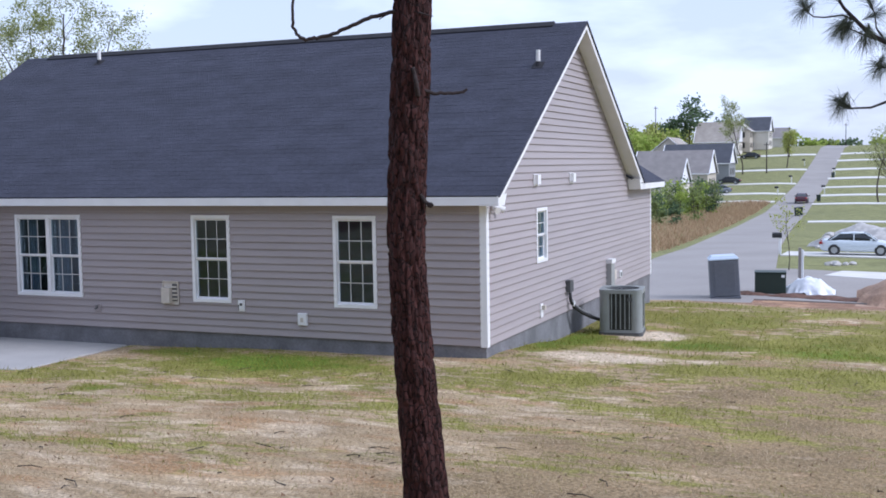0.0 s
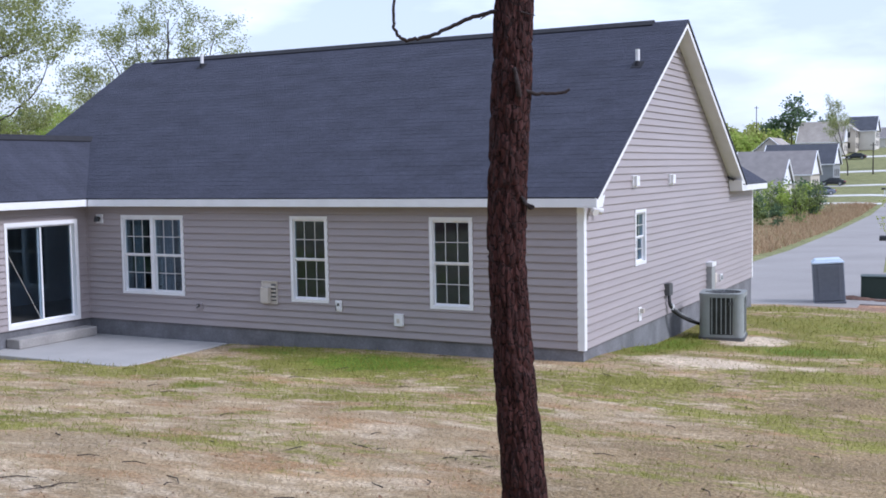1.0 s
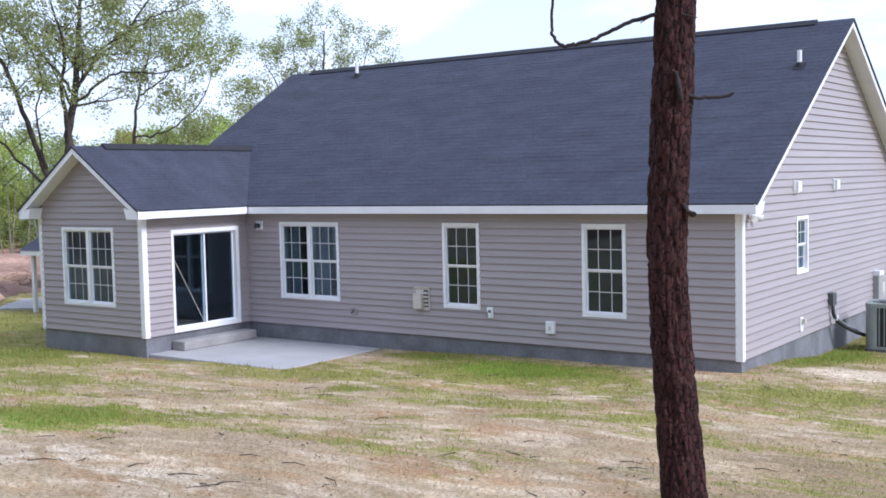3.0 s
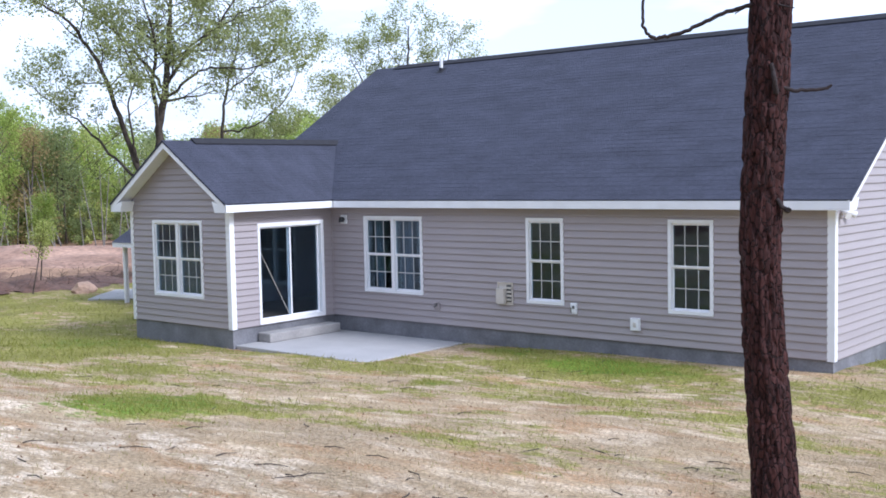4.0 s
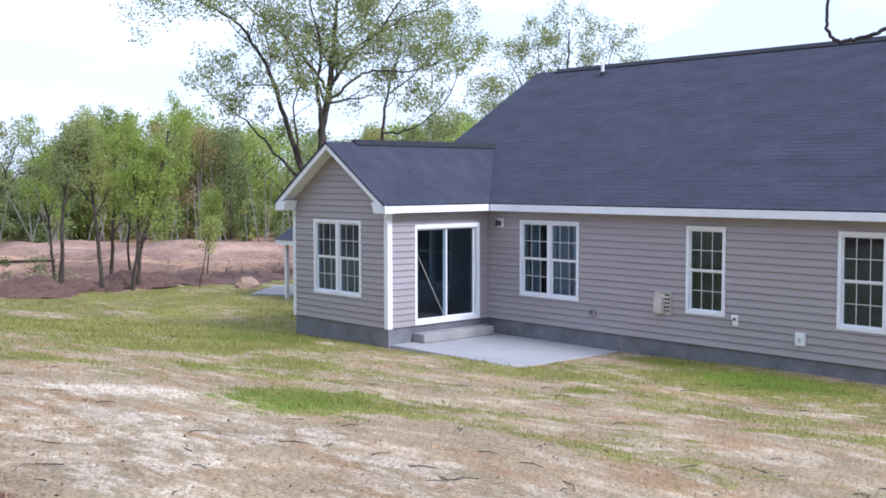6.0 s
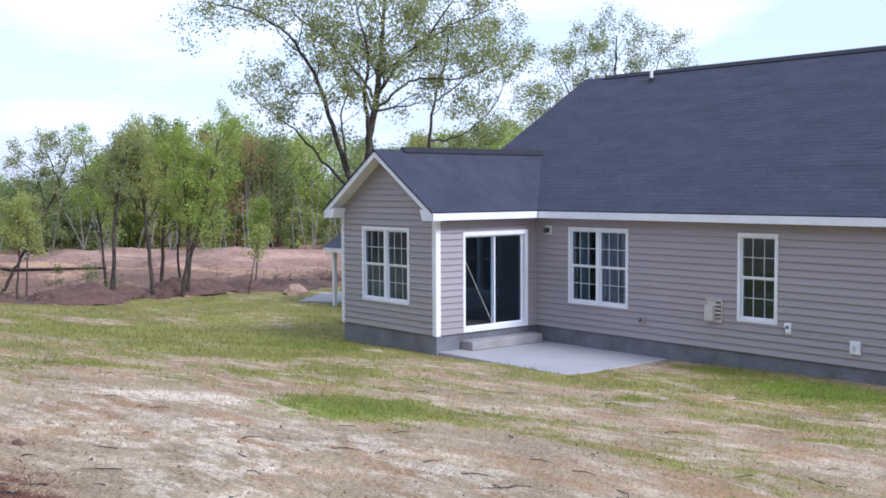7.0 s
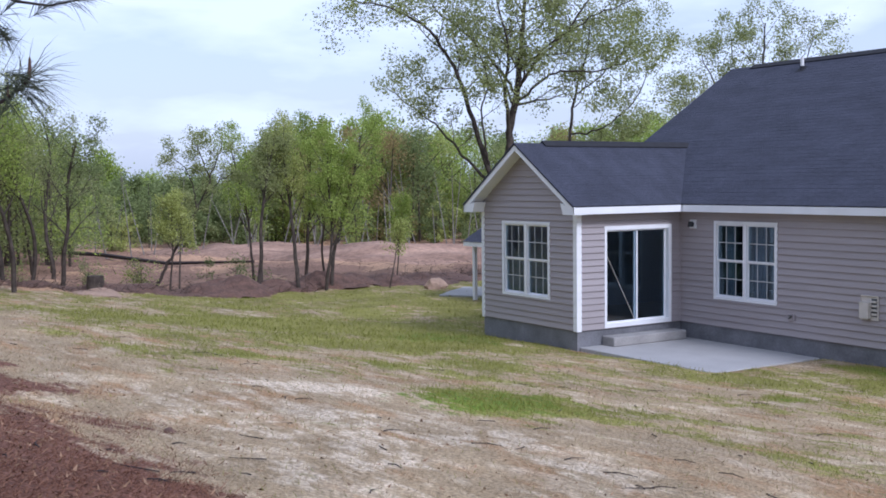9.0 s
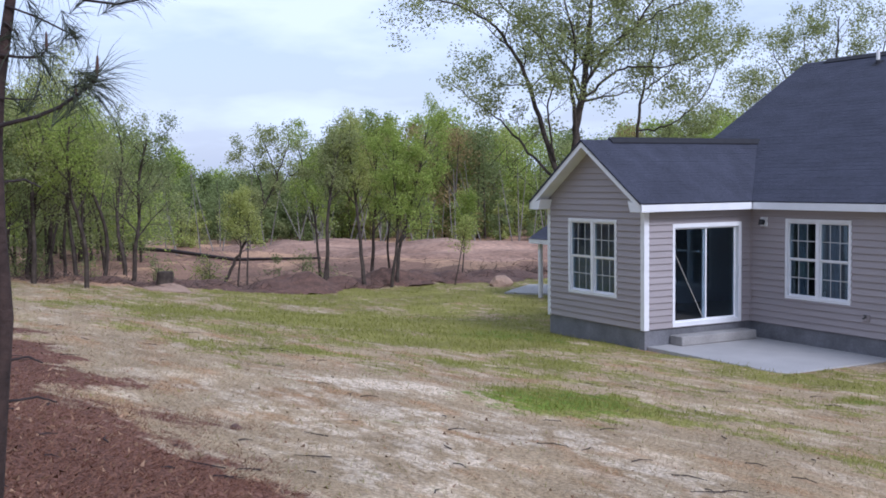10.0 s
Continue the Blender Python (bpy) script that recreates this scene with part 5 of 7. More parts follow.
def dead_branch(points, r0, r1, parent, seg=7, material=None):
    pts = [Vector(p) for p in points]
    fine = []
    for a, b in zip(pts, pts[1:]):
        for k in range(5):
            fine.append(a.lerp(b, k / 5) + Vector((random.gauss(0, 1), random.gauss(0, 1), random.gauss(0, 1))) * r0 * 0.18)
    fine.append(pts[-1])
    rad = [r0 + (r1 - r0) * i / (len(fine) - 1) for i in range(len(fine))]
    v, f = tube_path(fine, rad, seg)
    return raw("dead_branch", v, f, material or M_TWIG, parent, flat=False)


dead_branch([pine_place(*q) for q in ((0.0, -0.06, 3.94), (-0.107, -0.06, 3.95), (-0.237, -0.075, 3.92), (-0.358, -0.09, 3.87), (-0.467, -0.11, 3.82),
                                      (-0.567, -0.13, 3.80), (-0.632, -0.146, 3.79), (-0.678, -0.165, 3.82), (-0.70, -0.17, 3.87), (-0.70, -0.17, 3.96),
                                      (-0.688, -0.163, 4.12), (-0.70, -0.2, 4.4), (-0.76, -0.25, 4.8))], 0.014, 0.007, pine)
dead_branch([pine_place(*q) for q in ((-0.10, -0.06, 3.95), (-0.14, -0.07, 3.935), (-0.194, -0.08, 3.90))], 0.008, 0.003, pine)
dead_branch([pine_place(*q) for q in ((0.03, -0.05, 3.49), (0.119, -0.02, 3.46), (0.216, 0.02, 3.46), (0.291, 0.04, 3.47), (0.31, 0.045, 3.482))], 0.012, 0.008, pine)
dead_branch([pine_place(*q) for q in ((0.036, -0.10, 3.44), (0.03, -0.125, 3.53), (0.016, -0.12, 3.61))], 0.016, 0.010, pine)
dead_branch([pine_place(*q) for q in ((0.03, -0.06, 2.86), (0.07, -0.07, 2.81), (0.092, -0.07, 2.79), (0.103, -0.072, 2.80))], 0.013, 0.014, pine)
dead_branch([pine_place(*q) for q in ((0.02, -0.09, 3.94), (0.128, -0.06, 3.91))], 0.007, 0.003, pine)


def needles(rnd, tip, way, n, length, width, fan=1.1):
    """A tuft of long needles round the end of a twig, and its bud."""
    verts, faces = [], []
    tip, way = Vector(tip), Vector(way).normalized()
    side = way.orthogonal().normalized()
    for k in range(n):
        s = side.copy()
        s.rotate(Matrix.Rotation(rnd.random() * 6.283, 3, way))
        a = abs(rnd.gauss(0, 0.5)) * fan + 0.15
        d = (way * math.cos(a) + s * math.sin(a)).normalized()
        p = tip - way * rnd.uniform(0, 0.10)
        L = length * rnd.uniform(0.7, 1.1)
        w = d.orthogonal().normalized() * width
        mid = p + d * L * 0.55
        end = p + d * L + Vector((0, 0, -0.16 * L))
        i = len(verts)
        verts += [p - w * 0.5, p + w * 0.5, mid + w * 0.5, mid - w * 0.5, end]
        faces += [(i, i + 1, i + 2, i + 3), (i + 3, i + 2, i + 4)]
    return verts, faces


def pine_limb(parent, base, points, r0, r1, rnd, tufts, count=60, length=0.17, width=0.0024):
    pts = [Vector(p) - Vector(base) for p in points]
    v, f = tube_path(pts, [r0 + (r1 - r0) * i / (len(pts) - 1) for i in range(len(pts))], 6)
    limb = raw("limb", v, f, M_TWIG, parent, flat=False)
    got = []
    for k, way in tufts:
        got.append(needles(rnd, pts[k], way, count, length, width))
    v, f = merge(got)
    tagged(raw("needle_tuft", v, f, M_NEEDLE, limb), kind="stuff")


# young pine at the woods' edge
rp = random.Random(9)
bx, by = 1.46, -16.29
bz = gz(bx, by)
young = thing("young_pine", "young pine with thin dark trunk and long-needled twigs", "tree", at=(bx - 0.016, by - 0.028, bz - 0.05))
base = (bx, by, bz - 0.05)
line = [(1.44, -16.29, bz - 0.05), (1.46, -16.29, 1.83), (1.47, -16.26, 2.23), (1.47, -16.23, 2.53), (1.47, -16.24, 2.88), (1.47, -16.24, 3.19),
        (1.47, -16.22, 3.42), (1.48, -16.17, 3.74), (1.50, -16.12, 4.3), (1.5, -16.1, 5.0)]
v, f = tube_path([Vector(p) - Vector(base) for p in line], [0.036, 0.034, 0.036, 0.033, 0.027, 0.025, 0.023, 0.02, 0.016, 0.008], 12)
raw("trunk", v, f, M_YOUNG, young, flat=False)
M_CANDLE = mat("pine_candle", (0.10, 0.045, 0.035), rough=0.8, var=0.2, scale=60, bump=0.5, bump_scale=200)


def candle(parent, p, way, length, r):
    """A brown shoot that stands up from the end of a twig."""
    p = Vector(p) - Vector(base)
    w = Vector(way).normalized() * length
    v, f = tube_path([p, p + w * 0.15, p + w * 0.55, p + w * 0.9, p + w], [r * 0.7, r, r * 0.85, r * 0.6, r * 0.15], 8)
    raw("candle", v, f, M_CANDLE, parent, "brown upright shoot", flat=False)


pine_limb(young, base, [(1.475, -16.245, 3.235), (1.511, -16.237, 3.261), (1.551, -16.182, 3.277), (1.602, -16.108, 3.295), (1.652, -16.034, 3.329), (1.691, -15.978, 3.37), (1.724, -15.932, 3.41), (1.745, -15.911, 3.441)],
          0.0095, 0.0055, rp, [(7, (0.5, 0.8, -0.25)), (7, (0.3, 0.5, 0.5)), (6, (0.4, 0.7, -0.5)), (6, (0.2, 0.5, 0.1)), (5, (0.1, 0.3, 0.7)), (5, (0.4, 0.6, -0.7)), (4, (0.0, 0.2, 0.5))], 26, 0.23, 0.0025)
candle(young, (1.745, -15.911, 3.441), (0.02, 0.04, 1), 0.078, 0.0075)
candle(young, (1.691, -15.978, 3.37), (0, 0.0, 1), 0.045, 0.005)
pine_limb(young, base, [(1.475, -16.225, 3.528), (1.501, -16.219, 3.532), (1.518, -16.149, 3.523), (1.532, -16.079, 3.526), (1.522, -16.052, 3.556)], 0.0065, 0.0045, rp,
          [(4, (0.3, 0.6, 0.3)), (4, (0.3, 0.5, -0.4)), (3, (0.2, 0.3, -0.8)), (3, (0, -0.3, 0.6)), (2, (0.1, 0.2, -0.7))], 24, 0.17, 0.0025)
candle(young, (1.522, -16.052, 3.556), (0, 0.02, 1), 0.07, 0.0065)
pine_limb(young, base, [(1.475, -16.24, 3.37), (1.503, -16.236, 3.372), (1.504, -16.172, 3.365), (1.509, -16.101, 3.367), (1.483, -16.082, 3.404)], 0.005, 0.003, rp,
          [(4, (0.1, 0.3, 0.7)), (3, (0.1, 0.4, 0.4)), (2, (0, -0.3, 0.4))], 22, 0.14, 0.0025)
pine_limb(young, base, [(1.475, -16.2, 3.655), (1.506, -16.195, 3.653), (1.508, -16.154, 3.613), (1.491, -16.147, 3.589)], 0.005, 0.003, rp, [(3, (0, 0.3, -0.8)), (2, (0, 0.4, 0.2))], 20, 0.10, 0.0025)
pine_limb(young, base, [(1.478, -16.19, 3.72), (1.504, -16.189, 3.717), (1.53, -16.084, 3.677), (1.564, -15.968, 3.616), (1.545, -15.944, 3.598)], 0.005, 0.003, rp,
          [(4, (0, 0.4, -0.6)), (3, (0, 0.3, -0.8)), (2, (0.1, 0.3, -0.6)), (2, (0, 0.2, 0.6)), (3, (0, 0.4, 0.4))], 22, 0.12, 0.0025)
pine_limb(young, base, [(1.50, -16.12, 4.25), (1.35, -16.07, 3.98), (1.25, -15.98, 3.86), (1.24, -15.85, 3.80), (1.25, -15.72, 3.79), (1.29, -15.6, 3.82)], 0.010, 0.004, rp,
          [(5, (0.0, 0.8, 0.2)), (4, (0, 0.6, 0.4)), (3, (0, 0.5, 0.5)), (2, (0, -0.2, -0.6))], 36, 0.13)
# small dead twigs on its trunk
for tz, tw in ((2.36, 0.09), (2.62, -0.06), (2.2, 0.12), (3.05, 0.1)):
    dead_branch([(1.47 - bx, -16.24 - by, tz - base[2]), (1.47 - bx, -16.24 + tw - by, tz + 0.01 - base[2]), (1.46 - bx, -16.24 + 1.6 * tw - by, tz - 0.02 - base[2])], 0.006, 0.003, young)

# the pine beside the lawn, whose branches hang into view
qx, qy = 7.9, -7.6
qz = gz(qx, qy)
side_pine = thing("pine_tree", "pine with long needles and drooping branches", "tree", at=(qx, qy, qz))
sb = (qx, qy, qz)
v, f = tube_path([Vector(p) for p in ((0, 0, -0.1), (0.02, 0, 1.5), (0, 0.05, 3.5), (-0.05, 0, 6), (0, 0, 9))], [0.15, 0.13, 0.115, 0.09, 0.03], 16)
raw("trunk", v, f, M_BARK, side_pine, flat=False)
pine_limb(side_pine, sb, [(7.9, -7.6, 3.3), (6.94, -7.9, 3.62), (6.52, -7.93, 3.80), (6.24, -7.93, 3.91), (6.13, -7.93, 3.97), (6.03, -7.93, 4.08), (5.94, -7.94, 4.18), (5.87, -7.94, 4.30)],
          0.028, 0.010, rp, [(7, (-0.5, 0, 0.8)), (4, (0.2, 0, -0.8)), (3, (0.4, 0, -0.6))], 90, 0.19, 0.0026)
pine_limb(side_pine, sb, [(6.03, -7.93, 4.08), (5.93, -7.94, 4.13), (5.80, -7.95, 4.12), (5.72, -7.95, 4.13), (5.65, -7.95, 4.19), (5.64, -7.96, 4.24)],
          0.008, 0.004, rp, [(5, (-0.4, 0, 0.7)), (4, (-0.6, 0, -0.4))], 100, 0.19, 0.0026)
pine_limb(side_pine, sb, [(6.24, -7.93, 3.91), (6.10, -7.95, 3.96), (5.97, -7.95, 4.03), (5.93, -7.95, 4.05)], 0.008, 0.004, rp,
          [(3, (-0.6, 0, -0.2)), (2, (-0.2, 0, -0.8)), (3, (-0.3, 0, -0.7)), (1, (-0.2, 0, -0.8))], 110, 0.20, 0.0026)
pine_limb(side_pine, sb, [(6.24, -7.93, 3.91), (6.17, -7.93, 4.02), (6.16, -7.93, 4.12), (6.12, -7.93, 4.24)], 0.008, 0.004, rp, [(3, (-0.2, 0, 0.8)), (2, (0.5, 0, 0.2))], 100, 0.19, 0.0026)
pine_limb(side_pine, sb, [(7.9, -7.6, 3.2), (6.94, -7.9, 3.45), (6.37, -7.93, 3.50), (6.25, -7.93, 3.46), (6.14, -7.93, 3.42), (5.97, -7.93, 3.42), (5.93, -7.94, 3.46)],
          0.016, 0.005, rp, [(6, (-0.5, 0, 0.3)), (6, (-0.3, 0, -0.6)), (2, (-0.2, 0, 0.5))], 110, 0.19, 0.0026)
pine_limb(side_pine, sb, [(6.94, -7.9, 3.62), (6.5, -7.93, 3.68), (6.26, -7.93, 3.71), (6.20, -7.93, 3.73)], 0.009, 0.004, rp, [(3, (-0.6, 0, 0.1)), (3, (-0.2, 0, -0.7))], 100, 0.18, 0.0026)

# ---------------------------------------------------------------- the street
M_DRIVE = mat("pale_concrete", (0.62, 0.60, 0.56), rough=0.9, var=0.08, scale=0.6, fine=0.06, fine_scale=10)
M_TALLGRASS = leaf_mat("dry_tall_grass", (0.33, 0.215, 0.125), (0.52, 0.385, 0.25), 0.3)


def ribbon(name, pts, widths, lift, material, label, category, step=2.5, kind="structure"):
    """A strip that follows the land: centre points, widths."""
    pts = [Vector((x, y, 0)) for x, y in pts]
    cum = [0]
    for a, b in zip(pts, pts[1:]):
        cum.append(cum[-1] + (b - a).length)
    n = max(2, int(cum[-1] / step))
    verts, faces = [], []
    across = 5
    xs, ys = [p.x for p in pts], [p.y for p in pts]
    for i in range(n + 1):
        s = cum[-1] * i / n
        x, y, w = np.interp(s, cum, xs), np.interp(s, cum, ys), np.interp(s, cum, widths)
        s2, s1 = min(cum[-1], s + 2), max(0, s - 2)
        d = Vector((np.interp(s2, cum, xs) - np.interp(s1, cum, xs), np.interp(s2, cum, ys) - np.interp(s1, cum, ys), 0)).normalized()
        for k in range(across):
            o = (k / (across - 1) - 0.5) * w
            px_, py_ = x - d.y * o, y + d.x * o
            verts.append((px_, py_, gz(px_, py_) + lift))
    for i in range(n):
        for k in range(across - 1):
            a = i * across + k
            faces.append((a, a + 1, a + across + 1, a + across))
    nv = len(verts)
    rim = [i * across for i in range(n + 1)] + [n * across + k for k in range(1, across)] + [i * across + across - 1 for i in range(n - 1, -1, -1)] + list(range(across - 2, 0, -1))
    for i in rim:
        verts.append((verts[i][0], verts[i][1], verts[i][2] - 0.25))
    for j in range(len(rim)):
        faces.append((rim[j], rim[(j + 1) % len(rim)], nv + (j + 1) % len(rim), nv + j))
    return tagged(raw(name, verts, faces, material), label, category, kind=kind)


ribbon("road", [(-4.0, 30), (-4.4, 46), (-5.0, 64), (-6.4, 96), (-7.5, 130), (-8.6, 163), (-9.4, 220), (-9.9, 275), (-10.2, 340)],
       [9.0, 8.6, 6.6, 5.6, 5.2, 5.1, 5.3, 5.6, 5.8], 0.06, M_ASPHALT, "grey asphalt road climbing a hill between lawns", "road", 2.0)
ribbon("road", [(-40, 38.5), (-12, 38.8), (0, 39.5), (8, 38.5), (24, 36.0), (60, 33)], [13, 14, 15, 13, 9, 8], 0.055, M_ASPHALT, "grey asphalt road turning past the house", "road")
ribbon("driveway", [(3.0, 45.0), (9, 43.5), (14, 43)], [3.0, 4.5, 5.0], 0.075, M_DRIVE, "pale concrete driveway apron", "driveway")
ribbon("driveway", [(-0.8, 58.2), (30, 57.0)], [3.6, 3.6], 0.07, M_DRIVE, "pale concrete driveway with a parked white car", "driveway")
for yy, x0, x1 in ((106, -3.0, 30), (147, -5.6, 30), (167, -6.3, 30), (185, -6.6, 30), (204, -6.9, 30), (222, -7.1, 30), (241, -7.2, 30), (257, -7.2, 25)):
    ribbon("driveway", [(x0, yy), (x1, yy + 2.5)], [3.4, 3.4], 0.07, M_DRIVE, "pale concrete driveway crossing a front lawn", "driveway", 3)
for yy, x0, x1 in ((152, -11.2, -30), (170, -11.4, -32), (194, -11.8, -34), (222, -12.1, -36), (255, -12.6, -38)):
    ribbon("driveway", [(x0, yy), (x1, yy - 1.5)], [3.2, 3.2], 0.07, M_DRIVE, "pale concrete driveway leading to a house", "driveway", 3)
ribbon("driveway", [(-23.2, 2.3), (-25.2, 4.8)], [1.6, 2.0], 0.05, M_CONC, "pale concrete pad beside a neighbouring house", "driveway", 1.0)


def far_house(x, y, rz, w, d, h, wall, roof, label, pitch=0.75, gables=(), storey2=0.0, end=None):
    """A neighbour's house: its front faces +x before turning; gables are front wings (y, width, reach)."""
    t = thing("neighbour_house", label, "house", "houses along the street", (x, y, gz(x, y) - 0.1), rz)
    H = h + storey2
    part("wall", boxes((-d / 2, d / 2, -w / 2, w / 2, 0, H)), wall, t)
    rise = d / 2 * pitch
    o = 0.35
    v = [(-d / 2 - o, -w / 2 - o, H - 0.1), (d / 2 + o, -w / 2 - o, H - 0.1), (0, -w / 2 - o, H + rise), (-d / 2 - o, w / 2 + o, H - 0.1), (d / 2 + o, w / 2 + o, H - 0.1), (0, w / 2 + o, H + rise)]
    raw("roof", v, [(0, 2, 5, 3), (1, 4, 5, 2), (0, 3, 4, 1)], roof, t)
    for s_ in (-1, 1):
        ye = s_ * (w / 2 + 0.02)
        raw("gable_end", [(-d / 2, ye, H - 0.1), (d / 2, ye, H - 0.1), (0, ye, H + rise - 0.25)], [(0, 1, 2)], end or M_WHITE, t)
        for a_ in (-1, 1):
            p_ = tube_path([(a_ * (d / 2 + o), s_ * (w / 2 + o), H - 0.18), (0, s_ * (w / 2 + o), H + rise - 0.08)], [0.11, 0.11], 4)
            raw("rake_board", p_[0], p_[1], M_WHITE, t)
    for gy_, gw, reach in gables:
        x0, x1 = d / 2 - 0.5, d / 2 + reach
        part("wing_wall", boxes((x0, x1, gy_ - gw / 2, gy_ + gw / 2, 0, H)), wall, t)
        gr = gw / 2 * pitch
        v = [(x1 + o, gy_ - gw / 2 - o, H - 0.1), (x1 + o, gy_ + gw / 2 + o, H - 0.1), (x1 + o, gy_, H + gr), (-d / 6, gy_ - gw / 2 - o, H - 0.1), (-d / 6, gy_ + gw / 2 + o, H - 0.1), (-d / 6, gy_, H + gr)]
        raw("wing_roof", v, [(0, 2, 5, 3), (1, 4, 5, 2), (0, 3, 4, 1)], roof, t)
        raw("gable", [(x1 + 0.02, gy_ - gw / 2, H - 0.1), (x1 + 0.02, gy_ + gw / 2, H - 0.1), (x1 + 0.02, gy_, H + gr - 0.15)], [(0, 1, 2)], M_WHITE, t)
        part("window", boxes((x1, x1 + 0.06, gy_ - 0.6, gy_ + 0.6, 0.9, 2.2)), M_BLACK, t)
        for s_ in (-1, 1):
            part("window_trim", boxes((x1, x1 + 0.09, gy_ + s_ * 0.68 - 0.08, gy_ + s_ * 0.68 + 0.08, 0.8, 2.3)), M_WHITE, t)
        part("corner_trim", boxes((x1 - 0.15, x1 + 0.05, gy_ - gw / 2 - 0.06, gy_ - gw / 2 + 0.12, 0, H)), M_WHITE, t)
    for k in range(3):
        for z in ([1.0] if not storey2 else [1.0, 1.0 + storey2]):
            yy = -w / 2 + w * (k + 0.5) / 3
            part("window", boxes((d / 2, d / 2 + 0.05, yy - 0.5, yy + 0.5, z, z + 1.3)), M_BLACK, t)
            part("window", boxes((-d / 4 + k * d / 4 - 0.4, -d / 4 + k * d / 4 + 0.4, -w / 2 - 0.05, -w / 2, z, z + 1.3)), M_BLACK, t)
    for s_ in (-1, 1):
        part("fascia", boxes((s_ * (d / 2 + o) - 0.03, s_ * (d / 2 + o) + 0.03, -w / 2 - o, w / 2 + o, H - 0.28, H - 0.1)), M_WHITE, t)
    return t


M_TAN = mat("tan_siding", (0.50, 0.45, 0.38), rough=0.7, var=0.05, scale=1)
M_CREAM = mat("cream_siding", (0.62, 0.58, 0.52), rough=0.7, var=0.05, scale=1)
M_GREYS = mat("slate_siding", (0.24, 0.25, 0.26), rough=0.7, var=0.05, scale=1)
M_ROOFG = mat("grey_shingle", (0.24, 0.22, 0.21), rough=0.95, var=0.12, scale=0.8)
M_ROOFD = mat("dark_shingle", (0.07, 0.075, 0.09), rough=0.95, var=0.12, scale=0.8)
M_ROOFT = mat("tan_shingle", (0.36, 0.32, 0.28), rough=0.95, var=0.12, scale=0.8)
far_house(-30.5, 152, 90, 12, 8.5, 3.3, M_CREAM, M_ROOFG, "cream house with a grey roof and a white gable", 0.85)
far_house(-31.5, 181, 90, 13, 9.5, 3.3, M_TAN, M_ROOFG, "tan house with a grey roof and a white gable", 0.85)
far_house(-31.5, 206, 90, 13, 9.0, 3.4, M_GREYS, M_ROOFD, "slate-grey house with a dark roof", 0.85)
far_house(-38.5, 216, 0, 12, 10, 3.8, M_TAN, M_ROOFT, "tan house with a gable above its neighbours' roofs", 0.85, end=M_TAN)
far_house(-36.0, 262, 90, 10.5, 10, 3.2, M_CREAM, M_ROOFT, "cream house with a broad pale roof on the hill", 1.0)
far_house(-28.4, 275, 90, 6.5, 9, 2.8, M_CREAM, M_ROOFD, "cream two-storey house with a dark roof on the hill", 0.8, storey2=2.0)
far_house(-32.2, 268, 0, 7, 6.5, 2.8, M_TAN, M_ROOFT, "tan two-storey house with a pale gable on the hill", 0.75, storey2=2.6, end=M_TAN)
far_house(-25.6, 300, 90, 5.5, 8, 2.6, M_CREAM, M_ROOFG, "small cream house with a grey roof at the hilltop", 0.7)
far_house(-48.0, 190, 0, 13, 9, 2.8, M_TAN, M_ROOFG, "tan house behind the street", 0.6)

# poles along the street
for ux, uy, uh in ((-19.4, 215, 6.4), (-18.2, 250, 7.2), (-52.0, 262, 13.0), (-9.5, 330, 7.0)):
    up_ = thing("utility_pole", "dark timber utility pole beside the street", "pole", "utility poles", (ux, uy, gz(ux, uy) - 0.1))
    part("pole", cyl(bmesh.new(), (0, 0, 0), (0, 0, uh), 0.14, 0.09, seg=10), M_TWIG, up_)
    part("cross_arm", boxes((-0.5, 0.5, -0.06, 0.06, uh - 0.55, uh - 0.42)), M_TWIG, up_)

# small outbuilding past the sun room
shz = gz(-22.1, 2.0)
shed = thing("outbuilding", "small grey outbuilding with a dark roof and a white corner post", "outbuilding", at=(-22.1, 2.0, shz))
part("wall", boxes((0.35, 4.5, 0.6, 3.4, -0.1, 1.75)), M_SIDING, shed)
part("post", boxes((0.0, 0.11, -0.05, 0.06, -0.1, 1.68), bevel=0.006), M_WHITE, shed, "white corner post")
part("fascia", boxes((-0.28, 4.8, -0.2, -0.17, 1.68, 1.82)), M_WHITE, shed)
raw("roof", [(-0.3, -0.22, 1.82), (4.8, -0.22, 1.82), (4.8, 3.6, 1.82), (-0.3, 3.6, 1.82), (-0.3, 1.7, 2.9), (4.8, 1.7, 2.9)],
    [(0, 1, 5, 4), (2, 3, 4, 5), (0, 4, 3), (1, 2, 5), (3, 2, 1, 0)], M_SHINGLE, shed)


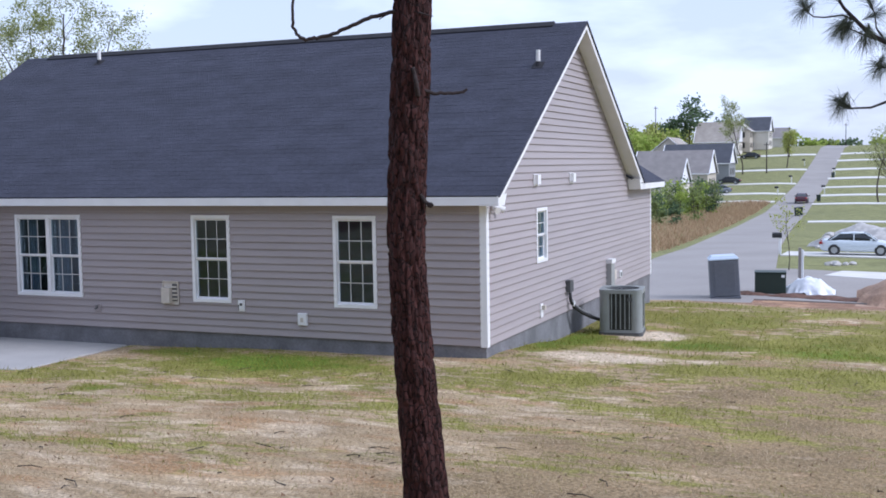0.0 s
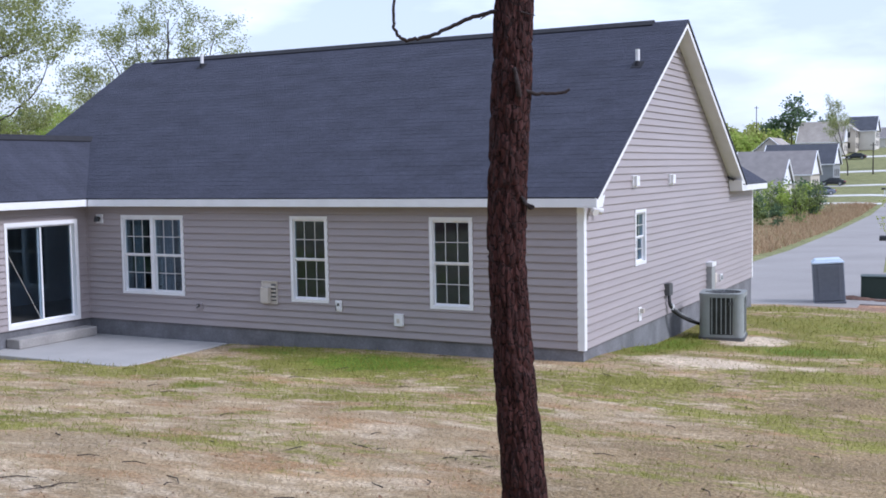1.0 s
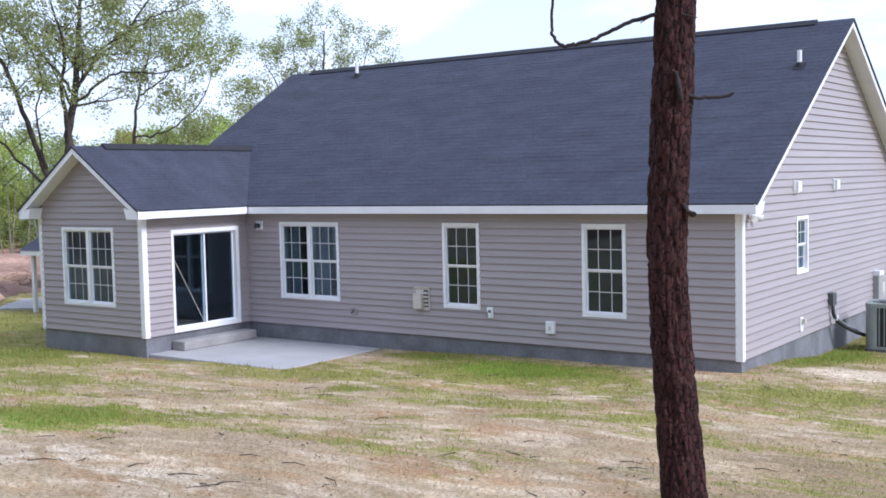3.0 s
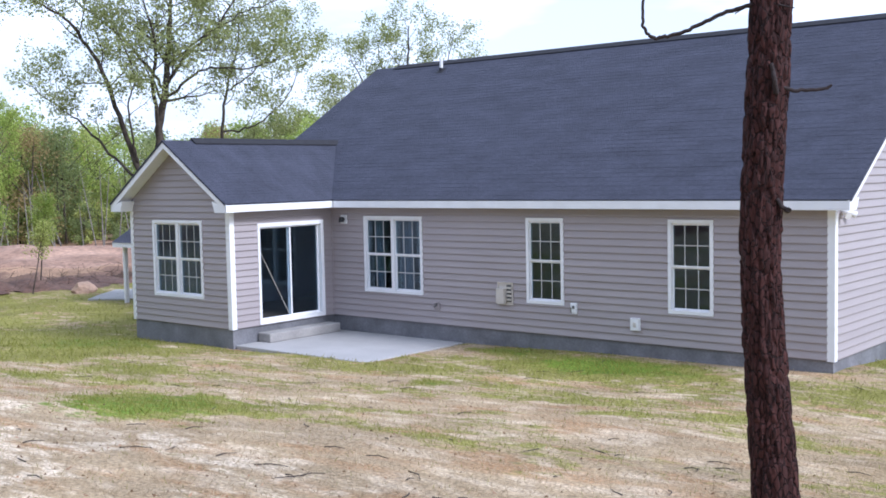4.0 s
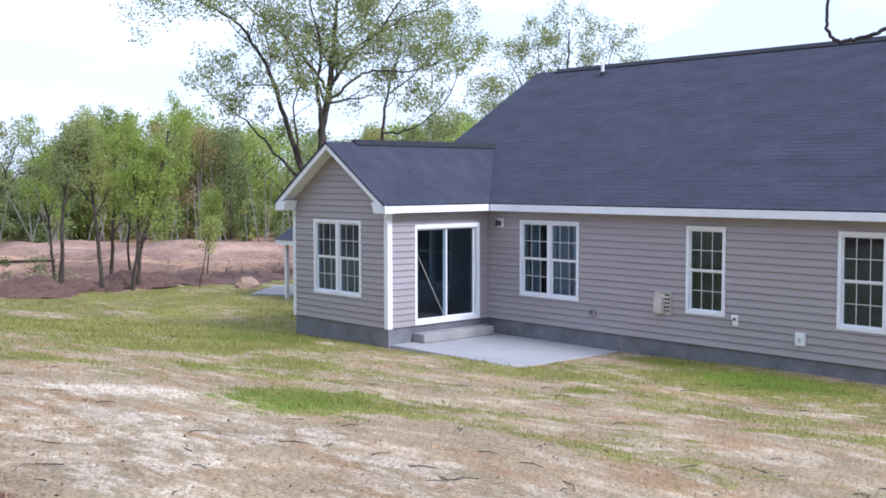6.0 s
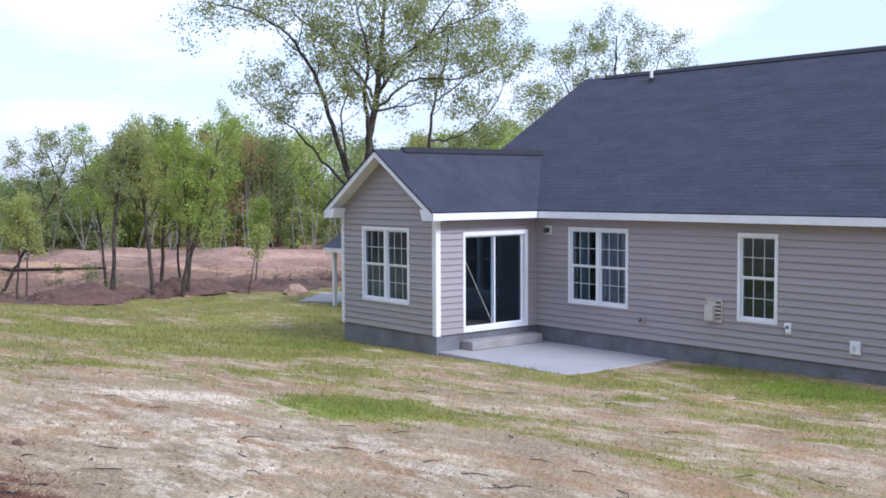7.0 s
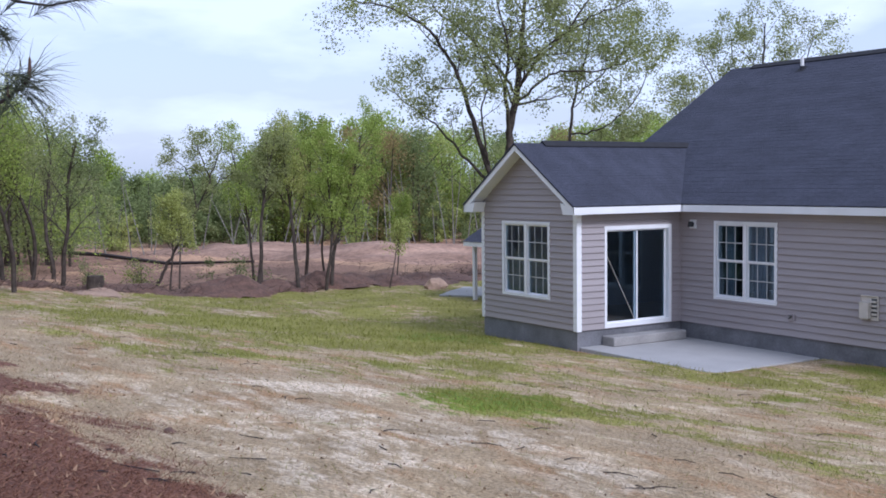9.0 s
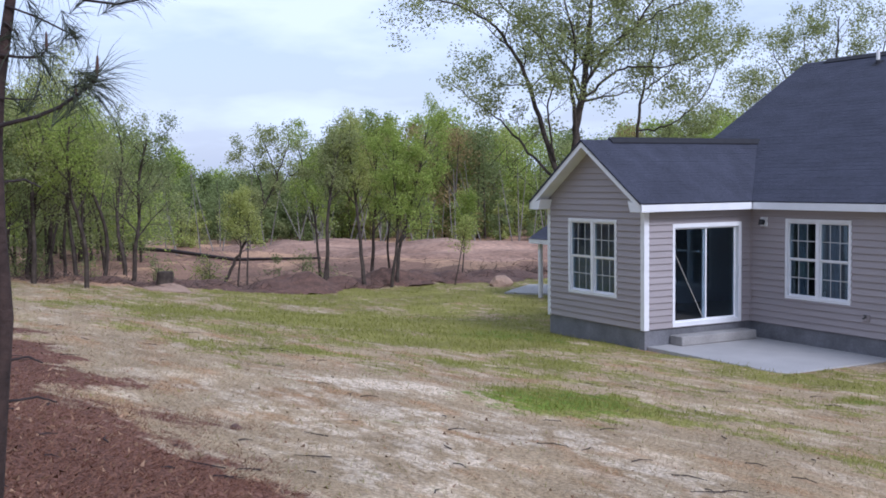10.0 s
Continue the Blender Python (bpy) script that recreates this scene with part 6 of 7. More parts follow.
def car(x, y, rz, paint, label, z=None, length=4.6):
    """A saloon: body with wheel arches, glasshouse, wheels, lamps. It points along +x before turning."""
    t = thing("car", label, "car", "", (x, y, (gz(x, y) if z is None else z)), rz)
    def loft(name, stations, ring, material, label=""):
        v, f = [], []
        for a_ in stations:
            v += ring(a_)
        m_ = len(v) // len(stations)
        for i in range(len(stations) - 1):
            f += [(i * m_ + j, i * m_ + (j + 1) % m_, (i + 1) * m_ + (j + 1) % m_, (i + 1) * m_ + j) for j in range(m_)]
        f += [tuple(range(m_ - 1, -1, -1)), tuple(range((len(stations) - 1) * m_, len(stations) * m_))]
        return raw(name, v, f, material, t, label, flat=False)

    def lower(a_):
        w_ = np.interp(a_, [-2.3, -2.18, -1.8, -1.0, 1.0, 1.7, 2.15, 2.3], [0.62, 0.76, 0.86, 0.90, 0.90, 0.86, 0.74, 0.58])
        zt = np.interp(a_, [-2.3, -2.2, -1.95, -1.5, 0.0, 0.95, 1.5, 2.0, 2.2, 2.3], [0.70, 0.92, 1.0, 1.0, 0.97, 0.95, 0.89, 0.79, 0.68, 0.52])
        zb = np.interp(a_, [-2.3, -2.1, 2.1, 2.3], [0.42, 0.24, 0.22, 0.34])
        half = [(w_ * 0.86, zb), (w_ * 0.97, zb + 0.10), (w_, zb + (zt - zb) * 0.5), (w_ * 0.97, zb + (zt - zb) * 0.8), (w_ * 0.88, zt - 0.02), (w_ * 0.5, zt + 0.015)]
        return [(a_, y_, z_) for y_, z_ in half] + [(a_, -y_, z_) for y_, z_ in reversed(half)]

    def upper(a_, grow_=0.0):
        zt = np.interp(a_, [-1.80, -1.55, -1.2, -0.8, -0.35, 0.1, 0.45, 0.8, 1.18], [0.99, 1.15, 1.31, 1.40, 1.445, 1.445, 1.37, 1.20, 0.96]) + grow_
        k_ = (zt - 0.95) / 0.5
        half = [(0.80, 0.94), (0.80 - 0.10 * k_, 0.95 + 0.5 * (zt - 0.95)), (0.78 - 0.19 * k_, zt - 0.03 * k_), (0.30, zt)]
        return [(a_, y_, z_) for y_, z_ in half] + [(a_, -y_, z_) for y_, z_ in reversed(half)]

    loft("body", np.linspace(-2.3, 2.3, 33).tolist(), lower, paint)
    loft("glasshouse", np.linspace(-1.80, 1.18, 19).tolist(), upper, M_CARGLASS, "dark tinted windows")
    loft("car_roof", np.linspace(-1.05, 0.36, 9).tolist(), lambda a_: upper(a_, 0.014)[2:6] + [(a_, -0.55, upper(a_)[2][2] - 0.03), (a_, 0.55, upper(a_)[2][2] - 0.03)], paint)
    for s in (-1, 1):
        for a, b in (((-1.68, 0.96), (-1.08, 1.37)), ((-0.22, 0.96), (-0.22, 1.43)), ((1.14, 0.95), (0.46, 1.40)), ((-1.1, 1.37), (0.48, 1.41))):
            p = tube_path([(a[0], s * (0.81 - 0.22 * (a[1] - 0.95) / 0.5), a[1]), (b[0], s * (0.81 - 0.22 * (b[1] - 0.95) / 0.5), b[1])], [0.03, 0.03], 5)
            raw("pillar", p[0], p[1], paint, t)
        for wx in (-1.4, 1.38):
            w = part("wheel", cyl(bmesh.new(), (wx, s * 0.72, 0.32), (wx, s * 0.90, 0.32), 0.32, seg=20), M_BLACK, t)
            part("rim", cyl(bmesh.new(), (wx, s * 0.895, 0.32), (wx, s * 0.915, 0.32), 0.21, seg=14), M_GREYBOX, w)
            part("wheel_arch", cyl(bmesh.new(), (wx, s * 0.76, 0.33), (wx, s * 0.887, 0.33), 0.37, seg=20), M_DARKGREY, t)
        part("tail_lamp", boxes((-2.31, -2.12, s * 0.72 - 0.14, s * 0.72 + 0.14, 0.70, 0.86)), M_REDLAMP, t)
        part("headlamp", boxes((2.05, 2.27, s * 0.66 - 0.15, s * 0.66 + 0.15, 0.58, 0.72)), M_WHITE, t)
        part("door_mirror", boxes((0.75, 0.9, s * 0.98 - 0.09, s * 0.98 + 0.09, 0.93, 1.06)), paint, t)
    return t


M_CARGLASS = mat("tinted_car_glass", (0.02, 0.025, 0.03), rough=0.08, spec=0.6)
M_REDLAMP = mat("red_lamp_plastic", (0.35, 0.02, 0.02), rough=0.3)
M_CARWHITE = mat("white_car_paint", (0.62, 0.68, 0.74), rough=0.25, var=0.03)
M_CARDARK = mat("dark_red_car_paint", (0.07, 0.02, 0.03), rough=0.25, var=0.03)
M_CARGREY = mat("grey_blue_car_paint", (0.16, 0.18, 0.22), rough=0.3, var=0.03)
M_CARBLACK = mat("black_car_paint", (0.02, 0.022, 0.025), rough=0.25, var=0.03)
car(3.75, 58.2, 0, M_CARWHITE, "silver-white saloon parked on a concrete driveway", gz(3.75, 58.2) + 0.08)
car(-7.2, 150.0, 92, M_CARDARK, "dark red car on the road, seen from behind", gz(-7.2, 150) + 0.07)
car(-22.5, 171.0, 200, M_CARGREY, "grey-blue car parked on a driveway", gz(-22.5, 171) + 0.08)
car(-24.0, 194.0, 180, M_CARBLACK, "black car parked on a driveway", gz(-24, 194) + 0.08)
car(-27.0, 250.0, 180, M_CARBLACK, "black car parked by a distant house")

# portable toilet, leaning a little
M_TOILET = mat("grey_toilet_plastic", (0.12, 0.13, 0.155), rough=0.6, var=0.06)
M_TOILETROOF = mat("pale_blue_plastic", (0.50, 0.58, 0.68), rough=0.5, var=0.05)
tx, ty = -0.85, 32.4
pt = thing("portable_toilet", "dark grey portable toilet with a pale blue roof on the road", "toilet", at=(tx, ty, gz(tx, ty)))
pt.matrix_basis = pose(tx, ty, gz(tx, ty) + 0.03, 0, -3.5, 12) @ Matrix.Diagonal((1.08, 1.08, 0.86, 1))
part("cabin", boxes((-0.58, 0.58, -0.58, 0.58, 0.12, 2.02), bevel=0.03), M_TOILET, pt)
part("base", boxes((-0.60, 0.60, -0.62, 0.62, 0.0, 0.12), bevel=0.02), M_TOILET, pt)
part("door", boxes((-0.42, 0.42, -0.605, -0.582, 0.2, 1.95), bevel=0.006), M_TOILET, pt)
for k in range(6):
    part("rib", boxes((-0.36 + k * 0.14, -0.33 + k * 0.14, -0.615, -0.604, 0.3, 1.85)), M_TOILET, pt)
bm = boxes((-0.60, 0.60, -0.60, 0.60, 2.02, 2.08))
r = bmesh.ops.create_cube(bm, size=1.0, matrix=Matrix.Translation((0, 0, 2.15)) @ Matrix.Diagonal((1.16, 1.16, 0.14, 1)))
for vv in r["verts"]:
    if vv.co.z > 2.16:
        vv.co.x *= 0.8
        vv.co.y *= 0.8
part("toilet_roof", bm, M_TOILETROOF, pt, "pale blue translucent roof")

# dark green cabinet, wrapped pallet, posts, sand
M_TRANS = mat("dark_green_steel", (0.018, 0.035, 0.027), rough=0.5, var=0.1)
cx, cy = 0.85, 34.6
cab = thing("utility_cabinet", "dark green steel utility cabinet on the ground", "cabinet", at=(cx, cy, gz(cx, cy) + 0.07), rz=6)
part("body", boxes((-0.68, 0.68, -0.5, 0.5, 0.0, 0.92), bevel=0.03), M_TRANS, cab)
part("lid", boxes((-0.70, 0.70, -0.53, 0.53, 0.92, 0.98), bevel=0.02), M_TRANS, cab)
part("label_plate", boxes((0.48, 0.62, -0.506, -0.501, 0.74, 0.86)), M_WHITE, cab)
M_TARP = mat("white_plastic_sheet", (0.72, 0.74, 0.78), rough=0.35, var=0.06, bump=0.6, bump_scale=6)


def lump(name, x, y, rx, ry, h, material, label, category, seed, rough_=0.25, seg=40, lift=0.0):
    """An uneven heap on the ground."""
    verts, faces = [], []
    for i in range(seg + 1):
        for j in range(seg + 1):
            u, w = i / seg * 2 - 1, j / seg * 2 - 1
            r_ = math.hypot(u, w)
            n_ = noise.noise((u * 2.3 + seed, w * 2.3, seed * 1.7)) + 0.5 * noise.noise((u * 6 + seed, w * 6, seed))
            k = max(0.0, 1 - r_ * (1 + 0.25 * n_))
            z = h * (min(1, k * 1.7) ** 0.8) * (1 + rough_ * n_)
            px_, py_ = x + u * rx, y + w * ry
            verts.append((px_ - x, py_ - y, gz(px_, py_) + z - (0.06 if k <= 0 else 0) + lift - gz(x, y)))
    for i in range(seg):
        for j in range(seg):
            a = i * (seg + 1) + j
            faces.append((a, a + 1, a + seg + 2, a + seg + 1))
    ob = raw(name, verts, faces, material, flat=False)
    ob.matrix_basis = pose(x, y, gz(x, y))
    return tagged(ob, label, category)


lump("wrapped_pallet", 2.5, 35.2, 1.15, 0.9, 0.62, M_TARP, "building material wrapped in crumpled white plastic", "pile", 3, 0.35, lift=0.07)
M_REDSAND = mat("red_sand", (0.38, 0.255, 0.18), rough=0.95, var=0.15, scale=1.5, fine=0.15, fine_scale=12, bump=0.4)
M_RUBBLE = mat("soil_rubble", (0.13, 0.072, 0.052), rough=0.95, var=0.3, scale=4, fine=0.3, fine_scale=20, bump=0.6)
lump("sand_mound", 7.5, 33.5, 2.9, 2.2, 1.25, M_REDSAND, "heap of orange building sand", "heap", 8, 0.18, lift=0.06)
for k, (hx, hy, hr) in enumerate(((0.2, 33.6, 0.6), (1.9, 33.4, 0.8), (3.4, 33.2, 0.9), (4.6, 32.8, 0.8), (-0.2, 33.9, 0.4))):
    lump("rubble_mound", hx, hy, hr * 1.4, hr * 0.6, 0.10, M_RUBBLE, "low heap of soil and rubble at the roadside", "rubble", 20 + k, 0.6, 26, 0.06)
M_WOODPOST = mat("weathered_post", (0.30, 0.27, 0.25), rough=0.9, var=0.15, scale=5, stretch=(1, 1, 0.2))
ex0, ey0 = 1.9, 37.4
post = thing("marker_post", "weathered wooden post at the roadside", "post", at=(ex0, ey0, gz(ex0, ey0)))
part("post", boxes((-0.07, 0.07, -0.07, 0.07, -0.1, 1.95), bevel=0.01), M_WOODPOST, post)
part("post_face", boxes((0.07, 0.17, -0.05, 0.05, -0.1, 1.85), bevel=0.008), M_WHITE, post, "pale board nailed to the post")


def mailbox(x, y, lift=0.0):
    t = thing("mailbox", "black mailbox on a white post by the road", "mailbox", "mailboxes", (x, y, gz(x, y) + lift))
    part("post", boxes((-0.07, 0.07, -0.07, 0.07, -0.1, 1.1), bevel=0.01), M_WHITE, t)
    bm_ = bmesh.new()
    box(bm_, -0.5, 0.1, -0.14, 0.14, 1.08, 1.28)
    cyl(bm_, (-0.5, 0, 1.28), (0.1, 0, 1.28), 0.14, seg=12)
    part("letter_box", bm_, M_BLACK, t)
    return t


def bin_(x, y):
    t = thing("wheelie_bin", "dark green wheeled rubbish bin at the kerb", "bin", "bins along the street", (x, y, gz(x, y) + 0.04))
    bm_ = boxes((-0.3, 0.3, -0.33, 0.33, 0.08, 1.0))
    for vv in bm_.verts:
        if vv.co.z < 0.5:
            vv.co.x *= 0.8
            vv.co.y *= 0.8
    part("tub", bm_, M_TRANS, t)
    part("lid", boxes((-0.33, 0.33, -0.37, 0.37, 1.0, 1.07), bevel=0.02), M_TRANS, t)
    for s in (-1, 1):
        part("wheel", cyl(bmesh.new(), (s * 0.22, 0.3, 0.1), (s * 0.28, 0.3, 0.1), 0.1, seg=10), M_BLACK, t)
    return t


mailbox(-1.0, 57.5, 0.05)
for mx_, my_ in ((-5.4, 171), (-6.0, 211), (-12.4, 168), (-12.8, 196), (-13.2, 230)):
    mailbox(mx_, my_)
for mx_, my_ in ((-5.2, 119.0), (-5.0, 121.0), (-5.0, 152.0), (-6.0, 205.0)):
    bin_(mx_, my_)
# white rocks behind the parked car, and by the verge
M_ROCK = mat("pale_rock", (0.48, 0.46, 0.44), rough=0.9, var=0.2, scale=3, bump=0.5)
rk = random.Random(4)


def rock(x, y, s, label="pale rough rock", group="", material=None, lift=0.0):
    bm_ = bmesh.new()
    bmesh.ops.create_icosphere(bm_, subdivisions=2, radius=s)
    o_ = rk.random() * 50
    for vv in bm_.verts:
        vv.co *= 1 + 0.35 * noise.noise(vv.co / s * 1.3 + Vector((o_, 0, 0)))
        vv.co.z *= 0.65
    ob = part("rock", bm_, material or M_ROCK)
    ob.matrix_basis = pose(x, y, gz(x, y) + s * 0.25 + lift, 0, 0, rk.random() * 360)
    return tagged(ob, label, "rock", group)


lump("rubble_mound", 5.2, 66.5, 5.2, 2.6, 1.5, M_ROCK, "heap of pale broken rock behind the driveway", "rubble", 71, 0.5, 40)
for _ in range(60):
    k_ = rk.random()
    rock(0.6 + 8.6 * rk.random(), 64.2 + 2.2 * k_, rk.uniform(0.14, 0.42), lift=1.1 * k_ * rk.random(), label="pale rock in a heap behind the driveway", group="rocks behind the driveway")
for _ in range(7):
    rock(rk.uniform(2.2, 3.8), rk.uniform(50.3, 51.3), rk.uniform(0.12, 0.28), "pale rock on the grass verge", "rocks on the verge")
# street trees and shrubs
tree("sapling", "thin sapling with few yellow leaves by the road", (0.6, 46.0), 3.4, 0.03, M_LEAF_YELLOW, 201, kids=(7, 4, 2), ratio=(0.35, 0.5, 0.4), start=(0.4, 0.3, 0.2), per=1,
     spread=0.12, size=0.07)
for k, (sx, sy, hh, lf) in enumerate(((5.0, 130, 10, M_LEAF_OAK), (6.4, 128, 9, M_LEAF_OAK), (3.2, 150, 10, M_LEAF_OAK), (8.0, 100, 7, M_LEAF_YELLOW), (-24.0, 214, 13, M_LEAF_OAK),
                                      (-16.5, 226, 7, M_LEAF_YELLOW))):
    tree("street_tree", "slim tree with thin spring leaves on a front lawn", (sx, sy), hh, 0.13, lf, 210 + k, kids=(9, 5, 3), ratio=(0.36, 0.5, 0.45), start=(0.35, 0.25, 0.2),
         angle=(34, 38, 45), per=1 if sx > 0 else 7, spread=0.30, size=0.11, group="street trees")
SH = []
for k in range(34):
    a = rk.random()
    SH.append((-13.5 - 8 * rk.random() - 3 * a, 96 + 42 * a, rk.uniform(2.0, 4.8)))
lv = {}
tr = []
for sx, sy, hh in SH:
    wood_tree(rk, sx, sy, hh, hh * 0.33, lv.setdefault(rk.choice((M_LEAF_GREEN, M_LEAF_DARK, M_NEEDLE_HAZE, M_NEEDLE_HAZE)), []), tr, 9, 34, 0.16, 0.05)
for lf, ps in lv.items():
    tagged(leaf_object("shrubs", ps, lf), "green shrubs and young pines beside the road", "shrubs", kind="stuff")
v, f = merge(tr)
tagged(raw("shrub_stems", v, f, M_BARK2), "stems of the roadside shrubs", "shrubs", kind="stuff")
# tall dry grass on the verge
verts, faces = [], []
for _ in range(12000):
    yy = rk.uniform(58, 150)
    xe = np.interp(yy, [50, 64, 96, 130, 163], [-9.6, -9.0, -9.7, -10.8, -11.6])
    xx = xe - abs(rk.gauss(0, 1)) * np.interp(yy, [58, 80, 150], [5, 6, 3]) - 0.3
    z = gz(xx, yy)
    hh, ww = rk.uniform(0.12, 0.6), rk.uniform(0.03, 0.07)
    a = rk.random() * 6.28
    dx, dy = math.cos(a) * ww, math.sin(a) * ww
    i = len(verts)
    verts += [(xx - dx, yy - dy, z - 0.02), (xx + dx, yy + dy, z - 0.02), (xx + rk.gauss(0, 0.2), yy + rk.gauss(0, 0.2), z + hh)]
    faces.append((i, i + 1, i + 2))
tagged(raw("tall_grass", verts, faces, M_TALLGRASS), "tall russet dry grass along the road", "grass", kind="stuff")
# tree line and tall pines on the hill
lv, tr = {}, []
for _ in range(120):
    sx, sy = rk.uniform(-190, 90), rk.uniform(300, 380)
    wood_tree(rk, sx, sy, (rk.uniform(3, 6) + 3 * (sx < -60)) * (0.3 if sx > -24 else 1.0), 3.0, lv.setdefault(rk.choice((M_LEAF_DARK, M_LEAF_GREEN, M_NEEDLE_HAZE)), []), tr, 8, 14, 0.7, 0.05)
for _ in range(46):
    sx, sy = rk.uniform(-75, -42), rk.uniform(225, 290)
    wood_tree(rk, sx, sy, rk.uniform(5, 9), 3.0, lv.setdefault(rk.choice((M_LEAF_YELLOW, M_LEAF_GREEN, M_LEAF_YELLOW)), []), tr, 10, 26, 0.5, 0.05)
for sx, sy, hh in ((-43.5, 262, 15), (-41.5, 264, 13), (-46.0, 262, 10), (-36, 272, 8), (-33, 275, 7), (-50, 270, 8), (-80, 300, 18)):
    wood_tree(rk, sx, sy, hh, 3.2, lv.setdefault(M_NEEDLE_HAZE, []), tr, 14, 26, 0.45, 0.5)
for lf, ps in lv.items():
    tagged(leaf_object("hill_trees", ps, lf), "distant trees and pines on the hill behind the houses", "woods", kind="stuff")
v, f = merge(tr)
tagged(raw("hill_trunks", v, f, M_BARK2), "trunks of the distant trees on the hill", "woods", kind="stuff")

# ---------------------------------------------------------------- things on the walls and roof


def wall_box(name, label, category, u, z, w, h, depth, to_world, material, extra=()):
    """A small fitting on a wall: a body and further blocks (name, u0, u1, z0, z1, depth0, depth1, material)."""
    t = thing(name, label, category)
    bars("body", [(u - w / 2, u + w / 2, z - h / 2, z + h / 2, -0.02 - depth, -0.012)], to_world, material, t)
    for nm, a, b, c, d, w0, w1, m in extra:
        bars(nm, [(u + a, u + b, z + c, z + d, w0, w1)], to_world, m, t)
    return t


# vent hood: plate, hood and slats
vh = wall_box("vent_hood", "beige wall vent with a projecting hood and an open louvred side", "vent", -6.36, 0.72, 0.36, 0.44, 0.008, on_back, M_BEIGE,
              [("frame_bar", -0.18, -0.165, -0.22, 0.22, -0.05, -0.026, M_BEIGE), ("frame_bar", 0.165, 0.18, -0.22, 0.22, -0.05, -0.026, M_BEIGE),
               ("frame_bar", -0.165, 0.165, 0.205, 0.22, -0.05, -0.026, M_BEIGE), ("frame_bar", -0.165, 0.165, -0.22, -0.205, -0.05, -0.026, M_BEIGE),
               ("hood", -0.15, 0.03, -0.19, 0.10, -0.13, -0.03, M_BEIGE), ("backing", 0.035, 0.155, -0.16, 0.17, -0.034, -0.026, M_DARKGREY)] +
              [("slat", 0.04, 0.15, -0.13 + 0.075 * k, -0.095 + 0.075 * k, -0.06, -0.036, M_BEIGE) for k in range(4)])
wall_box("outdoor_outlet", "white outdoor outlet box with a dark socket", "outlet", -4.79, 0.53, 0.13, 0.20, 0.03, on_back, M_WHITE,
         [("cover", -0.045, 0.045, -0.07, 0.07, -0.065, -0.05, M_WHITE), ("socket", -0.02, 0.035, 0.0, 0.05, -0.068, -0.064, M_DARKGREY), ("cord", -0.05, -0.035, -0.09, 0.02, -0.07, -0.06, M_DARKGREY)])
wall_box("cable_box", "white cable box on the rear wall", "utility box", -3.50, 0.33, 0.18, 0.22, 0.045, on_back, M_WHITE,
         [("lid", -0.08, 0.08, -0.10, 0.10, -0.075, -0.064, M_WHITE), ("latch", -0.03, 0.03, -0.05, 0.03, -0.08, -0.074, M_BEIGE)])
hb = thing("hose_tap", "small grey hose tap on a mounting block", "tap")
bars("block", [(-8.17, -8.02, 0.31, 0.44, -0.05, -0.012)], on_back, M_SIDING, hb)
part("spout", cyl(bmesh.new(), (-8.09, -0.05, 0.385), (-8.09, -0.13, 0.36), 0.016, seg=8), M_DARKGREY, hb)
part("handle", cyl(bmesh.new(), (-8.09, -0.085, 0.41), (-8.09, -0.085, 0.425), 0.035, seg=10), M_DARKGREY, hb)
# lamp beside the sliding door
wl_ = thing("wall_lamp", "black wall lamp on a white mounting block beside the door", "lamp")
bars("mount", [(-10.80, -10.62, 2.01, 2.20, -0.04, -0.012)], on_back, M_WHITE, wl_)
part("arm", cyl(bmesh.new(), (-10.71, -0.04, 2.11), (-10.71, -0.10, 2.11), 0.04, 0.03, seg=12), M_BLACK, wl_)
part("shade", cyl(bmesh.new(), (-10.71, -0.11, 2.05), (-10.71, -0.11, 2.16), 0.065, 0.045, seg=14), M_BLACK, wl_)
# flood lamp under the corner eave
fl = thing("flood_lamp", "white twin flood lamp under the corner eave", "lamp")
part("base", cyl(bmesh.new(), (0.05, 0.30, 2.33), (0.02, 0.30, 2.33), 0.06, seg=14), M_WHITE, fl)
for dy in (-0.07, 0.07):
    part("lamp_head", cyl(bmesh.new(), (0.06, 0.30 + dy, 2.33), (0.17, 0.30 + dy * 2.2, 2.27), 0.035, 0.06, seg=14), M_WHITE, fl)
part("stem", cyl(bmesh.new(), (0.05, 0.23, 2.33), (0.08, 0.37, 2.33), 0.02, seg=8), M_WHITE, fl)
# gable fittings
for yy in (2.61, 4.99):
    gv = wall_box("gable_vent", "small white vent cap on the gable siding", "vent", yy, 2.74, 0.24, 0.22, 0.03, on_east, M_WHITE,
                  [("hood", -0.09, 0.09, -0.08, 0.10, -0.11, -0.05, M_WHITE)])
wall_box("gas_stub", "white pipe stub with a beige cap low on the gable wall", "pipe", 2.92, 0.24, 0.15, 0.26, 0.02, on_east, M_WHITE,
         [("valve", -0.03, 0.05, 0.02, 0.10, -0.11, -0.04, M_BEIGE)])
# air conditioner
acx, acy = 0.95, 5.62
acz = gz(acx, acy)
ac = thing("air_conditioner", "grey outdoor air-conditioning unit on a pad beside the gable wall", "air conditioner", at=(acx, acy, acz), rz=8)
S, Hh, R = 0.44, 0.95, 0.14


def rounded(half, rad, n=5):
    out = []
    for cx_, cy_, a0 in ((half - rad, half - rad, 0), (-half + rad, half - rad, 90), (-half + rad, -half + rad, 180), (half - rad, -half + rad, 270)):
        for k in range(n + 1):
            a = radians(a0 + 90 * k / n)
            out.append((cx_ + rad * math.cos(a), cy_ + rad * math.sin(a)))
    return out


